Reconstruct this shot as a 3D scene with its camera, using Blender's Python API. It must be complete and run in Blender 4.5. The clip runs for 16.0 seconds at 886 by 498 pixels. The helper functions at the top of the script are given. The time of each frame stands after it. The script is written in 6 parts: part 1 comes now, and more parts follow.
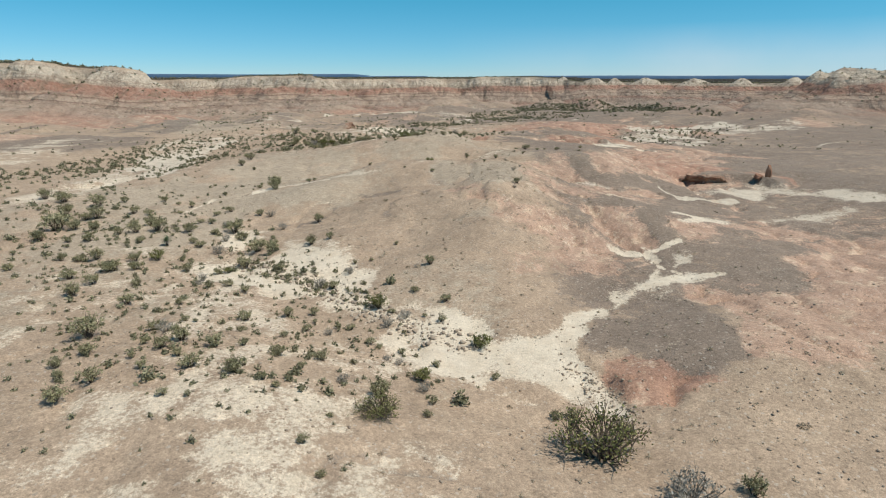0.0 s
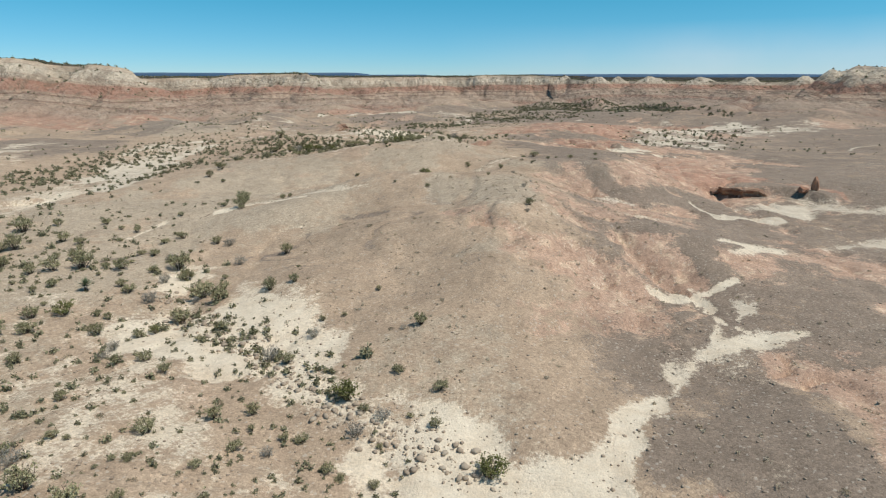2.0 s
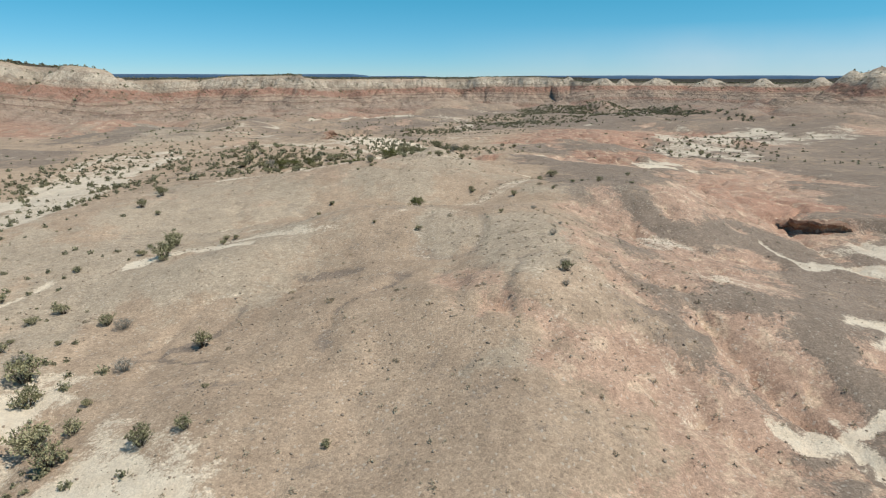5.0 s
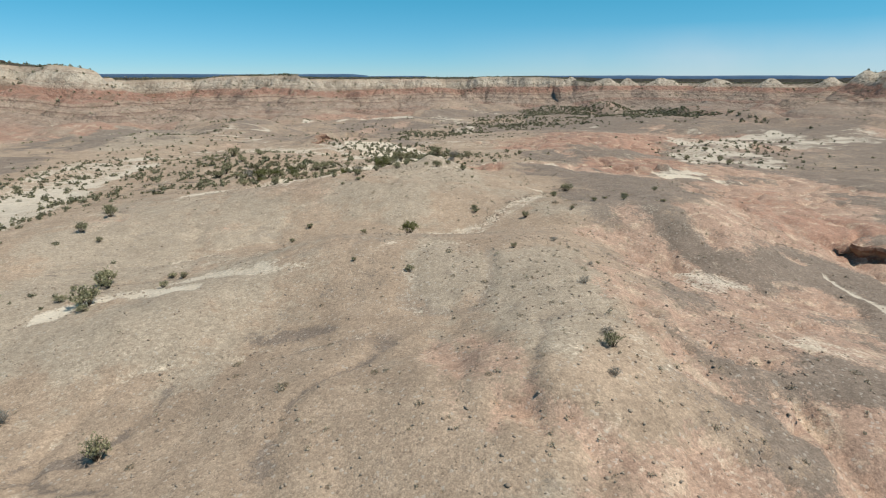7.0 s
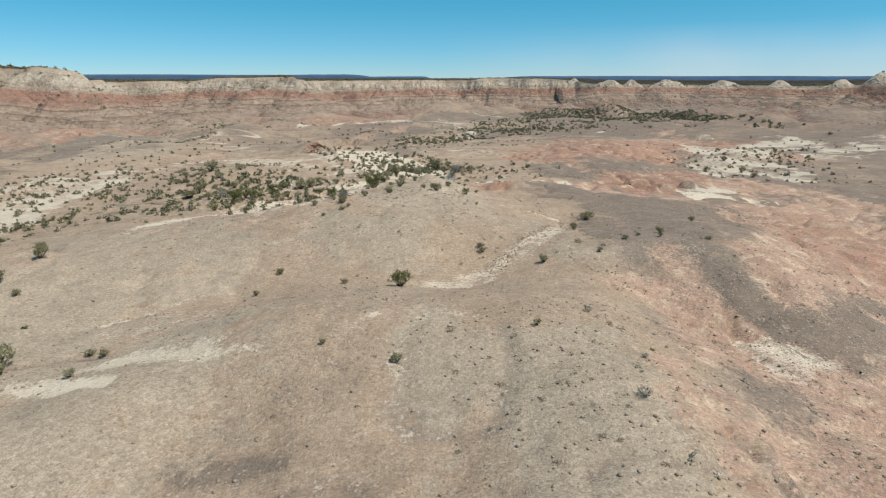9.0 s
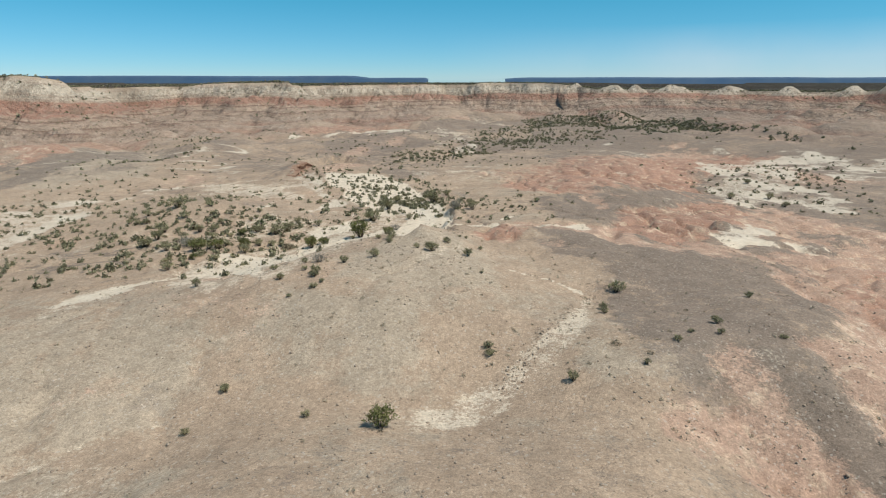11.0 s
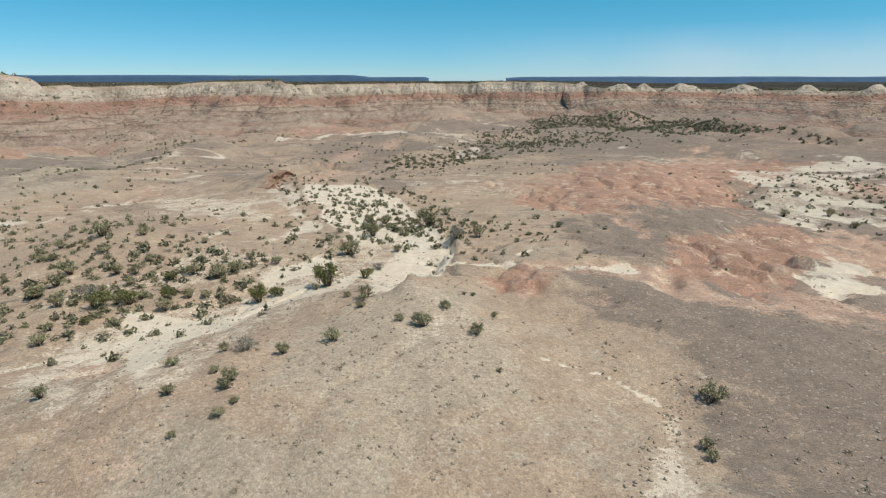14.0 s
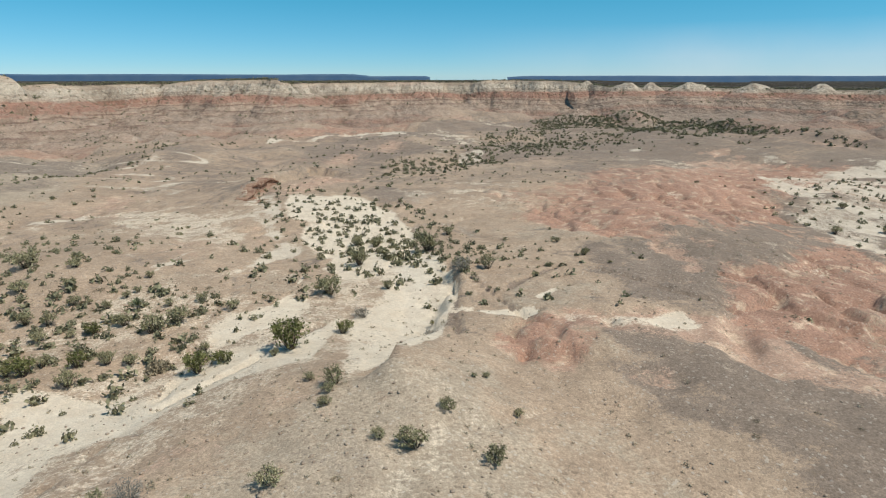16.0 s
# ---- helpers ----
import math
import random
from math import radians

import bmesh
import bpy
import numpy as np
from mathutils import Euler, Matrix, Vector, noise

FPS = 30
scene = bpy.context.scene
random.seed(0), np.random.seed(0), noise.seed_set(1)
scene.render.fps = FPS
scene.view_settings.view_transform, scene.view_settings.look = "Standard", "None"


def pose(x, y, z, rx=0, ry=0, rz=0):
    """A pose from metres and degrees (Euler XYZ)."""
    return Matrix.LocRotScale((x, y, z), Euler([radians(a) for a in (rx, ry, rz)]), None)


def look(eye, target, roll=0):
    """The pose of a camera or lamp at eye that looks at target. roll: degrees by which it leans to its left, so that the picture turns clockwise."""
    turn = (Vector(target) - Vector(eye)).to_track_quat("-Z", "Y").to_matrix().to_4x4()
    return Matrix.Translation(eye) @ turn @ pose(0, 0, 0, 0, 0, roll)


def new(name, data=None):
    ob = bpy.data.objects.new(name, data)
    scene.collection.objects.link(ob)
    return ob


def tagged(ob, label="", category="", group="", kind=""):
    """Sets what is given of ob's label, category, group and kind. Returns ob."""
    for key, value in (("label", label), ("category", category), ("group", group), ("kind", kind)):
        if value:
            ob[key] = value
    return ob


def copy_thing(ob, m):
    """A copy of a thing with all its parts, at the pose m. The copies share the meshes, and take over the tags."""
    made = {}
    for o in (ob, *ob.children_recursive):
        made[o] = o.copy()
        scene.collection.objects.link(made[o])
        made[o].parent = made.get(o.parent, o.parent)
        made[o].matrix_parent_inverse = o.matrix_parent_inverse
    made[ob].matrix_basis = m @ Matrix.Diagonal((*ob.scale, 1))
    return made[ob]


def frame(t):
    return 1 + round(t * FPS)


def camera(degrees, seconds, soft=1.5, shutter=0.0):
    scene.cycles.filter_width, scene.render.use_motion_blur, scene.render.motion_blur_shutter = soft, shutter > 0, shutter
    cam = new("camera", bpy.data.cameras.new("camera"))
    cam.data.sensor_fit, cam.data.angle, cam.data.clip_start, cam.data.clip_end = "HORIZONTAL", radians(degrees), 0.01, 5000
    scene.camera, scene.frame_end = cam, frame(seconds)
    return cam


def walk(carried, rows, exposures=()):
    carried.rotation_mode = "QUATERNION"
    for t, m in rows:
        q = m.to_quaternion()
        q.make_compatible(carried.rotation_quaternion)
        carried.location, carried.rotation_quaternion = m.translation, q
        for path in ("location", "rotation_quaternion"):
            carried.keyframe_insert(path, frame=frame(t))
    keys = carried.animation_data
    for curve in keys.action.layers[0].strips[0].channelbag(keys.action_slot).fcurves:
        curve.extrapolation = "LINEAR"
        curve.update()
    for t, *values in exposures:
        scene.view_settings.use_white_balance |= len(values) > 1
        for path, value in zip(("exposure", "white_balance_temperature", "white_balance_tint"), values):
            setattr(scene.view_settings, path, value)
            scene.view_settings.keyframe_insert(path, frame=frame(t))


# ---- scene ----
import itertools

cam = camera(75.1, 16.0, soft=1.1)
# seconds, east, north, height, tilt from straight down, turn
PATH = [
    (0, 0.008, 0.014, 14.392, 73.404, 0.038),
    (0.5, 0.069, 2.549, 14.343, 73.352, 0.045),
    (1, 0.137, 5.390, 14.317, 73.275, 0.038),
    (1.5, 0.210, 8.507, 14.324, 73.249, 0.018),
    (2, 0.276, 11.635, 14.354, 73.275, 0.001),
    (2.5, 0.328, 14.709, 14.396, 73.352, -0.006),
    (3, 0.365, 17.703, 14.448, 73.352, -0.014),
    (3.5, 0.397, 20.601, 14.477, 73.378, -0.022),
    (4, 0.430, 23.428, 14.476, 73.404, -0.033),
    (4.5, 0.479, 26.173, 14.466, 73.404, -0.028),
    (5, 0.528, 28.784, 14.456, 73.404, -0.024),
    (5.5, 0.576, 31.307, 14.447, 73.404, -0.019),
    (6, 0.625, 33.789, 14.437, 73.404, -0.014),
    (6.5, 0.674, 36.274, 14.427, 73.404, -0.010),
    (7, 0.693, 38.777, 14.428, 73.404, -0.024),
    (7.5, 0.708, 41.259, 14.431, 73.404, -0.029),
    (8, 0.716, 43.693, 14.461, 73.404, -0.020),
    (8.5, 0.722, 46.158, 14.660, 73.404, -0.014),
    (9, 0.736, 48.783, 15.310, 73.430, -0.020),
    (9.5, 0.758, 51.606, 16.439, 73.507, -0.039),
    (10, 0.815, 54.490, 17.574, 73.507, -0.045),
    (10.5, 0.872, 57.461, 18.166, 73.507, -0.051),
    (11, 0.929, 60.464, 18.214, 73.507, -0.057),
    (11.5, 0.986, 63.442, 18.102, 73.507, -0.064),
    (12, 1.043, 66.341, 17.958, 73.507, -0.070),
    (12.5, 1.078, 69.182, 17.833, 73.481, -0.055),
    (13, 1.121, 71.981, 17.726, 73.455, -0.049),
    (13.5, 1.167, 74.739, 17.626, 73.455, -0.036),
    (14, 1.194, 77.578, 17.533, 73.455, 0.004),
    (14.5, 1.194, 80.483, 17.436, 73.455, 0.057),
    (15, 1.186, 83.386, 17.342, 73.430, 0.089),
    (15.5, 1.183, 86.230, 17.286, 73.404, 0.101),
    (16, 1.184, 89.137, 17.258, 73.378, 0.117),
]
walk(cam, [(t, pose(x, y, z, rx, 0, rz)) for t, x, y, z, rx, rz in PATH])

# ---- light ----
SUN_TURN, SUN_HEIGHT = 108.0, 60.0  # degrees to the right of the flight, and above the horizon
sun_way = Vector((math.sin(radians(SUN_TURN)) * math.cos(radians(SUN_HEIGHT)), math.cos(radians(SUN_TURN)) * math.cos(radians(SUN_HEIGHT)), math.sin(radians(SUN_HEIGHT))))
sun = new("sun", bpy.data.lights.new("sun", "SUN"))
sun.data.energy, sun.data.angle, sun.data.color = 3.95, radians(0.5), (1.0, 0.94, 0.85)
sun.matrix_world = look((0, 0, 200), Vector((0, 0, 200)) - sun_way)
world = bpy.data.worlds.new("world")
scene.world = world
world.use_nodes = True
wt = world.node_tree
sky = wt.nodes.new("ShaderNodeTexSky")
sky.sky_type, sky.sun_disc = "NISHITA", False
sky.sun_elevation, sky.sun_rotation = radians(SUN_HEIGHT), radians(SUN_TURN)
sky.altitude, sky.air_density, sky.dust_density, sky.ozone_density = 2500, 0.8, 0.0, 6.0
deepen = wt.nodes.new("ShaderNodeMix")
deepen.data_type, deepen.blend_type = "RGBA", "MULTIPLY"
deepen.inputs["Factor"].default_value = 1.0
low_high = wt.nodes.new("ShaderNodeMapRange")
low_high.inputs["From Max"].default_value = 0.12
aim = wt.nodes.new("ShaderNodeSeparateXYZ")
wt.links.new(wt.nodes.new("ShaderNodeTexCoord").outputs["Generated"], aim.inputs["Vector"])
wt.links.new(aim.outputs["Z"], low_high.inputs["Value"])
filter_tint = wt.nodes.new("ShaderNodeMix")
filter_tint.data_type = "RGBA"
filter_tint.inputs["A"].default_value, filter_tint.inputs["B"].default_value = (0.83, 1.03, 1.10, 1), (0.50, 1.41, 1.24, 1)
wt.links.new(low_high.outputs["Result"], filter_tint.inputs["Factor"])
wt.links.new(filter_tint.outputs["Result"], deepen.inputs["B"])
back = wt.nodes["Background"]
back.inputs["Strength"].default_value = 0.088
wt.links.new(sky.outputs["Color"], deepen.inputs["A"])
# a thin veil of cloud low in the east
veil_low, veil_east = wt.nodes.new("ShaderNodeMapRange"), wt.nodes.new("ShaderNodeMapRange")
veil_noise, veil_all, veil_more = wt.nodes.new("ShaderNodeTexNoise"), wt.nodes.new("ShaderNodeMath"), wt.nodes.new("ShaderNodeMath")
for socket, value in zip(veil_low.inputs[1:5], (0.080, 0.030, 0.0, 1.0)):
    socket.default_value = value
for socket, value in zip(veil_east.inputs[1:5], (0.0, 0.40, 0.0, 0.62)):
    socket.default_value = value
veil_noise.inputs["Scale"].default_value, veil_noise.inputs["Detail"].default_value = 6.0, 4.0
veil_all.operation = veil_more.operation = "MULTIPLY"
wt.links.new(aim.outputs["Z"], veil_low.inputs["Value"])
wt.links.new(aim.outputs["X"], veil_east.inputs["Value"])
wt.links.new(veil_low.outputs["Result"], veil_all.inputs[0])
wt.links.new(veil_east.outputs["Result"], veil_all.inputs[1])
wt.links.new(veil_all.outputs[0], veil_more.inputs[0])
wt.links.new(veil_noise.outputs["Fac"], veil_more.inputs[1])
cloudy = wt.nodes.new("ShaderNodeMix")
cloudy.data_type = "RGBA"
cloudy.inputs["B"].default_value = (7.6, 8.3, 9.0, 1)
wt.links.new(veil_more.outputs[0], cloudy.inputs["Factor"])
wt.links.new(deepen.outputs["Result"], cloudy.inputs["A"])
wt.links.new(cloudy.outputs["Result"], back.inputs["Color"])
scene.view_settings.exposure = 0.0

# ---- materials ----
class Nodes:
    """Short hand for one material's node tree."""

    def __init__(self, name, rough=0.9):
        self.material = bpy.data.materials.new(name)
        self.material.use_nodes = True
        self.tree = self.material.node_tree
        self.out = self.tree.nodes["Principled BSDF"]
        self.out.inputs["Roughness"].default_value = rough
        self.out.inputs["Specular IOR Level"].default_value = 0.2
        self.place = self.tree.nodes.new("ShaderNodeTexCoord").outputs["Object"]

    def link(self, a, b):
        self.tree.links.new(a, b)

    def put(self, value, socket):
        if isinstance(value, bpy.types.NodeSocket):
            self.link(value, socket)
        else:
            socket.default_value = value if not isinstance(value, tuple) or len(value) == 4 or socket.type == "VECTOR" else (*value, 1)

    def noise(self, scale, detail=4, rough=0.55):
        n = self.tree.nodes.new("ShaderNodeTexNoise")
        n.inputs["Scale"].default_value, n.inputs["Detail"].default_value, n.inputs["Roughness"].default_value = scale, detail, rough
        self.link(self.place, n.inputs["Vector"])
        return n.outputs["Fac"]

    def cells(self, scale, feature="F1"):
        n = self.tree.nodes.new("ShaderNodeTexVoronoi")
        n.feature = feature
        n.inputs["Scale"].default_value = scale
        self.link(self.place, n.inputs["Vector"])
        return n

    def sum(self, op, a, b=0.0, c=0.0):
        n = self.tree.nodes.new("ShaderNodeMath")
        n.operation = op
        for value, socket in zip((a, b, c), n.inputs):
            self.put(value, socket)
        return n.outputs[0]

    def span(self, value, a, b, lo=0.0, hi=1.0, smooth_step=False):
        n = self.tree.nodes.new("ShaderNodeMapRange")
        n.interpolation_type = "SMOOTHSTEP" if smooth_step else "LINEAR"
        for key, v in (("Value", value), ("From Min", a), ("From Max", b), ("To Min", lo), ("To Max", hi)):
            self.put(v, n.inputs[key])
        return n.outputs["Result"]

    def mix(self, fac, a, b, blend="MIX"):
        n = self.tree.nodes.new("ShaderNodeMix")
        n.data_type, n.blend_type = "RGBA", blend
        for key, v in (("Factor", fac), ("A", a), ("B", b)):
            self.put(v, n.inputs[key])
        return n.outputs["Result"]

    def attribute(self, name):
        n = self.tree.nodes.new("ShaderNodeAttribute")
        n.attribute_name = name
        return n

    def ramp(self, value, stops):
        n = self.tree.nodes.new("ShaderNodeValToRGB")
        while len(n.color_ramp.elements) < len(stops):
            n.color_ramp.elements.new(0.5)
        for e, (at, colour) in zip(n.color_ramp.elements, stops):
            e.position, e.color = at, (*colour, 1)
        self.link(value, n.inputs["Fac"])
        return n.outputs["Color"]

    def bump(self, height, depth, strength=1.0):
        n = self.tree.nodes.new("ShaderNodeBump")
        n.inputs["Distance"].default_value, n.inputs["Strength"].default_value = depth, strength
        self.link(height, n.inputs["Height"])
        self.link(n.outputs["Normal"], self.out.inputs["Normal"])
        return n

    def finish(self, colour):
        self.put(colour, self.out.inputs["Base Color"])
        return self.material


def ground_material():
    n = Nodes("desert_soil", 0.95)
    first, second = n.attribute("soil_a"), n.attribute("soil_b")
    split = []
    for a in (first, second):
        s = n.tree.nodes.new("ShaderNodeSeparateColor")
        n.link(a.outputs["Color"], s.inputs["Color"])
        split += [s.outputs["Red"], s.outputs["Green"], s.outputs["Blue"], a.outputs["Alpha"]]
    sand, red, dark, white, salmon, grey, strata, scrub = split
    broad, patch, fine, grit = n.noise(0.16, 5), n.noise(0.9, 6, 0.6), n.noise(5.0, 5, 0.65), n.noise(26.0, 3, 0.6)
    ragged = n.sum("ADD", n.sum("MULTIPLY", n.sum("SUBTRACT", patch, 0.5), 1.3), n.sum("MULTIPLY", n.sum("SUBTRACT", fine, 0.5), 1.2))
    ragged = n.sum("ADD", ragged, n.sum("MULTIPLY", n.sum("SUBTRACT", grit, 0.5), 0.8))

    def edge(mask, most=1.0, rough=1.0, low=0.36, high=0.66):
        return n.span(n.sum("ADD", mask, n.sum("MULTIPLY", n.sum("MULTIPLY", ragged, rough), n.span(mask, 0.0, 0.10))), low, high, 0.0, most, True)

    colour = n.mix(n.span(broad, 0.35, 0.65), (0.436, 0.326, 0.230), (0.374, 0.279, 0.197))
    colour = n.mix(n.span(patch, 0.45, 0.75, 0.0, 0.55), colour, (0.490, 0.378, 0.268))
    colour = n.mix(edge(grey, 0.75, 1.3, 0.25, 0.85), colour, (0.418, 0.347, 0.258))
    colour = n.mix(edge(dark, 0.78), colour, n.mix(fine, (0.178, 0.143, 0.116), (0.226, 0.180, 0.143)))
    colour = n.mix(edge(salmon, 0.80), colour, n.mix(fine, (0.505, 0.318, 0.224), (0.470, 0.332, 0.244)))
    colour = n.mix(edge(red, 0.78), colour, n.mix(fine, (0.365, 0.196, 0.132), (0.425, 0.256, 0.182)))
    rinse = n.noise(0.55, 6, 0.7)
    clayey = n.sum("MAXIMUM", red, salmon)
    colour = n.mix(n.sum("MULTIPLY", n.span(rinse, 0.54, 0.62, 0.0, 0.75), n.span(clayey, 0.2, 0.6)), colour, (0.600, 0.455, 0.325))
    colour = n.mix(n.sum("MULTIPLY", n.span(rinse, 0.44, 0.36, 0.0, 0.55), n.span(clayey, 0.2, 0.6)), colour, (0.300, 0.190, 0.135))
    layers = n.sum("ADD", n.attribute("below_edge").outputs["Fac"], n.span(n.noise(0.05, 6, 0.65), 0, 1, -1.3, 1.3))
    cliffs = n.ramp(n.span(layers, -1.5, 30.5), [
        (0.0, (0.42, 0.36, 0.275)), (0.05, (0.62, 0.54, 0.425)), (0.24, (0.58, 0.49, 0.375)), (0.285, (0.46, 0.355, 0.265)), (0.305, (0.385, 0.215, 0.152)), (0.42, (0.375, 0.212, 0.152)),
        (0.440, (0.42, 0.300, 0.222)), (0.455, (0.42, 0.30, 0.22)), (0.465, (0.225, 0.140, 0.105)), (0.478, (0.42, 0.31, 0.23)), (0.535, (0.43, 0.325, 0.245)),
        (0.545, (0.235, 0.150, 0.112)), (0.560, (0.42, 0.315, 0.235)), (0.64, (0.385, 0.295, 0.226)), (0.70, (0.350, 0.212, 0.155)), (0.78, (0.340, 0.258, 0.200)), (1.0, (0.335, 0.262, 0.204)),
    ])
    # runnels down the faces: their shading is put in as dark and pale streaks
    run = n.tree.nodes.new("ShaderNodeMapping")
    run.inputs["Scale"].default_value = (0.34, 0.07, 0.10)
    n.link(n.place, run.inputs["Vector"])
    runnel = n.tree.nodes.new("ShaderNodeTexNoise")
    runnel.inputs["Scale"].default_value, runnel.inputs["Detail"].default_value, runnel.inputs["Roughness"].default_value = 1.0, 6.0, 0.7
    n.link(run.outputs["Vector"], runnel.inputs["Vector"])
    cliffs = n.mix(n.span(runnel.outputs["Fac"], 0.50, 0.62, 0.0, 0.60), cliffs, (0.235, 0.175, 0.125))
    cliffs = n.mix(n.span(runnel.outputs["Fac"], 0.46, 0.34, 0.0, 0.50), cliffs, (0.520, 0.430, 0.330))
    beds = n.tree.nodes.new("ShaderNodeTexNoise")
    lie = n.tree.nodes.new("ShaderNodeCombineXYZ")
    n.link(n.sum("MULTIPLY", layers, 1.5), lie.inputs["Z"])
    n.link(n.noise(0.03, 2), lie.inputs["X"])
    n.link(lie.outputs["Vector"], beds.inputs["Vector"])
    beds.inputs["Scale"].default_value, beds.inputs["Detail"].default_value = 1.0, 3.0
    cliffs = n.mix(n.span(beds.outputs["Fac"], 0.48, 0.64, 0.0, 0.34), cliffs, (0.24, 0.15, 0.11))
    cliffs = n.mix(n.span(n.noise(0.28, 5, 0.65), 0.52, 0.70, 0.0, 0.30), cliffs, (0.34, 0.275, 0.200))
    cliffs = n.mix(n.span(n.noise(0.5, 4, 0.65), 0.60, 0.66, 0.0, 0.6), cliffs, (0.110, 0.090, 0.058))
    colour = n.mix(n.sum("MULTIPLY", strata, n.span(patch, 0.2, 0.5, 0.75, 1.0)), colour, cliffs)
    colour = n.mix(edge(sand, 0.90, 0.9, 0.30, 0.68), colour, n.mix(n.span(patch, 0.4, 0.7), (0.740, 0.650, 0.510), (0.640, 0.535, 0.400)))
    colour = n.mix(edge(white, 0.86, 1.0, 0.30, 0.70), colour, n.mix(n.span(patch, 0.35, 0.68), (0.700, 0.625, 0.500), (0.560, 0.475, 0.365)))
    colour = n.mix(n.span(scrub, 0.0, 1.0, 0.0, 1.0), colour, n.mix(n.span(fine, 0.4, 0.62), (0.022, 0.021, 0.013), (0.060, 0.046, 0.031)))
    # loose stones and grit, fewer on the washed sand
    stones, chips = n.cells(9.0), n.cells(21.0)
    loose = n.span(n.sum("MAXIMUM", sand, white), 0.2, 0.8, 1.0, 0.35)
    tone = n.tree.nodes.new("ShaderNodeSeparateColor")
    n.link(stones.outputs["Color"], tone.inputs["Color"])
    tone_fine = n.tree.nodes.new("ShaderNodeSeparateColor")
    n.link(chips.outputs["Color"], tone_fine.inputs["Color"])
    shade = n.sum("MULTIPLY", n.span(tone.outputs["Red"], 0, 1, 0.87, 1.13), n.span(tone_fine.outputs["Red"], 0, 1, 0.84, 1.18))
    shade = n.sum("MULTIPLY", shade, n.span(fine, 0.28, 0.72, 0.84, 1.15))
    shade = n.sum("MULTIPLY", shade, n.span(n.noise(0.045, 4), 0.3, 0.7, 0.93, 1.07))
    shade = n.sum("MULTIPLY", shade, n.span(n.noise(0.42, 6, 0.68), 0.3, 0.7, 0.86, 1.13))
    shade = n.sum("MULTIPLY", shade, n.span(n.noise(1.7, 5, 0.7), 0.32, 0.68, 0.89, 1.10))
    value = n.sum("ADD", 1.0, n.sum("MULTIPLY", n.sum("SUBTRACT", shade, 1.0), loose))
    grey_value = n.tree.nodes.new("ShaderNodeCombineColor")
    for key in ("Red", "Green", "Blue"):
        n.link(value, grey_value.inputs[key])
    colour = n.mix(1.0, colour, grey_value.outputs["Color"], "MULTIPLY")
    pale_stone = n.sum("MULTIPLY", n.sum("GREATER_THAN", tone.outputs["Green"], 0.965), n.sum("MULTIPLY", loose, 0.35))
    colour = n.mix(pale_stone, colour, (0.60, 0.55, 0.47))
    dark_stone = n.sum("MULTIPLY", n.sum("GREATER_THAN", tone.outputs["Blue"], 0.965), n.sum("MULTIPLY", loose, 0.35))
    colour = n.mix(dark_stone, colour, (0.13, 0.095, 0.07))
    # narrow rills worn into the crust
    crease = n.span(n.sum("ABSOLUTE", n.sum("SUBTRACT", n.noise(0.33, 5, 0.6), 0.5)), 0.0, 0.022, 0.0, 1.0)
    crease = n.sum("MAXIMUM", crease, n.span(n.noise(0.11, 2), 0.34, 0.44))
    colour = n.mix(n.sum("MULTIPLY", n.sum("SUBTRACT", 1.0, crease), n.span(broad, 0.4, 0.6, 0.0, 0.4)), colour, (0.50, 0.37, 0.26))
    lump = n.sum("ADD", n.sum("MULTIPLY", crease, 0.45), n.sum("MULTIPLY", stones.outputs["Distance"], -0.3))
    lump = n.sum("ADD", lump, n.sum("ADD", n.sum("MULTIPLY", grit, 0.3), n.sum("MULTIPLY", fine, 0.55)))
    furrow = n.tree.nodes.new("ShaderNodeBump")
    furrow.inputs["Distance"].default_value = 3.0
    n.link(n.sum("MULTIPLY", strata, 0.9), furrow.inputs["Strength"])
    n.link(n.noise(0.30, 5, 0.65), furrow.inputs["Height"])
    pebble = n.bump(lump, 0.075, 0.8)
    n.link(furrow.outputs["Normal"], pebble.inputs["Normal"])
    return n.finish(colour)


def island_material(name, stops, rough=0.8, grain=0.0):
    """Leaves, twigs and stones that differ from piece to piece."""
    n = Nodes(name, rough)
    geo = n.tree.nodes.new("ShaderNodeNewGeometry")
    info = n.tree.nodes.new("ShaderNodeObjectInfo")
    pick = n.sum("ADD", n.sum("MULTIPLY", geo.outputs["Random Per Island"], 0.7), n.sum("MULTIPLY", info.outputs["Random"], 0.3))
    colour = n.ramp(pick, stops)
    if grain:
        colour = n.mix(n.span(n.noise(grain, 4), 0.3, 0.7, 0.0, 0.5), colour, stops[0][1])
        n.bump(n.noise(grain, 4), 0.02, 0.6)
    return n.finish(colour)


SOIL = ground_material()
LEAF_GREEN = island_material("creosote_leaf", [(0.0, (0.142, 0.134, 0.076)), (0.4, (0.258, 0.246, 0.134)), (0.75, (0.378, 0.354, 0.202)), (1.0, (0.510, 0.465, 0.295))])
LEAF_BRIGHT = island_material("fresh_leaf", [(0.0, (0.080, 0.090, 0.032)), (0.5, (0.160, 0.170, 0.058)), (1.0, (0.290, 0.275, 0.115))])
LEAF_GREY = island_material("grey_twig", [(0.0, (0.149, 0.134, 0.108)), (0.5, (0.278, 0.257, 0.214)), (1.0, (0.466, 0.437, 0.372))])
LEAF_DARK = island_material("dark_cushion_leaf", [(0.0, (0.140, 0.120, 0.082)), (0.5, (0.265, 0.225, 0.150)), (1.0, (0.450, 0.375, 0.250))])
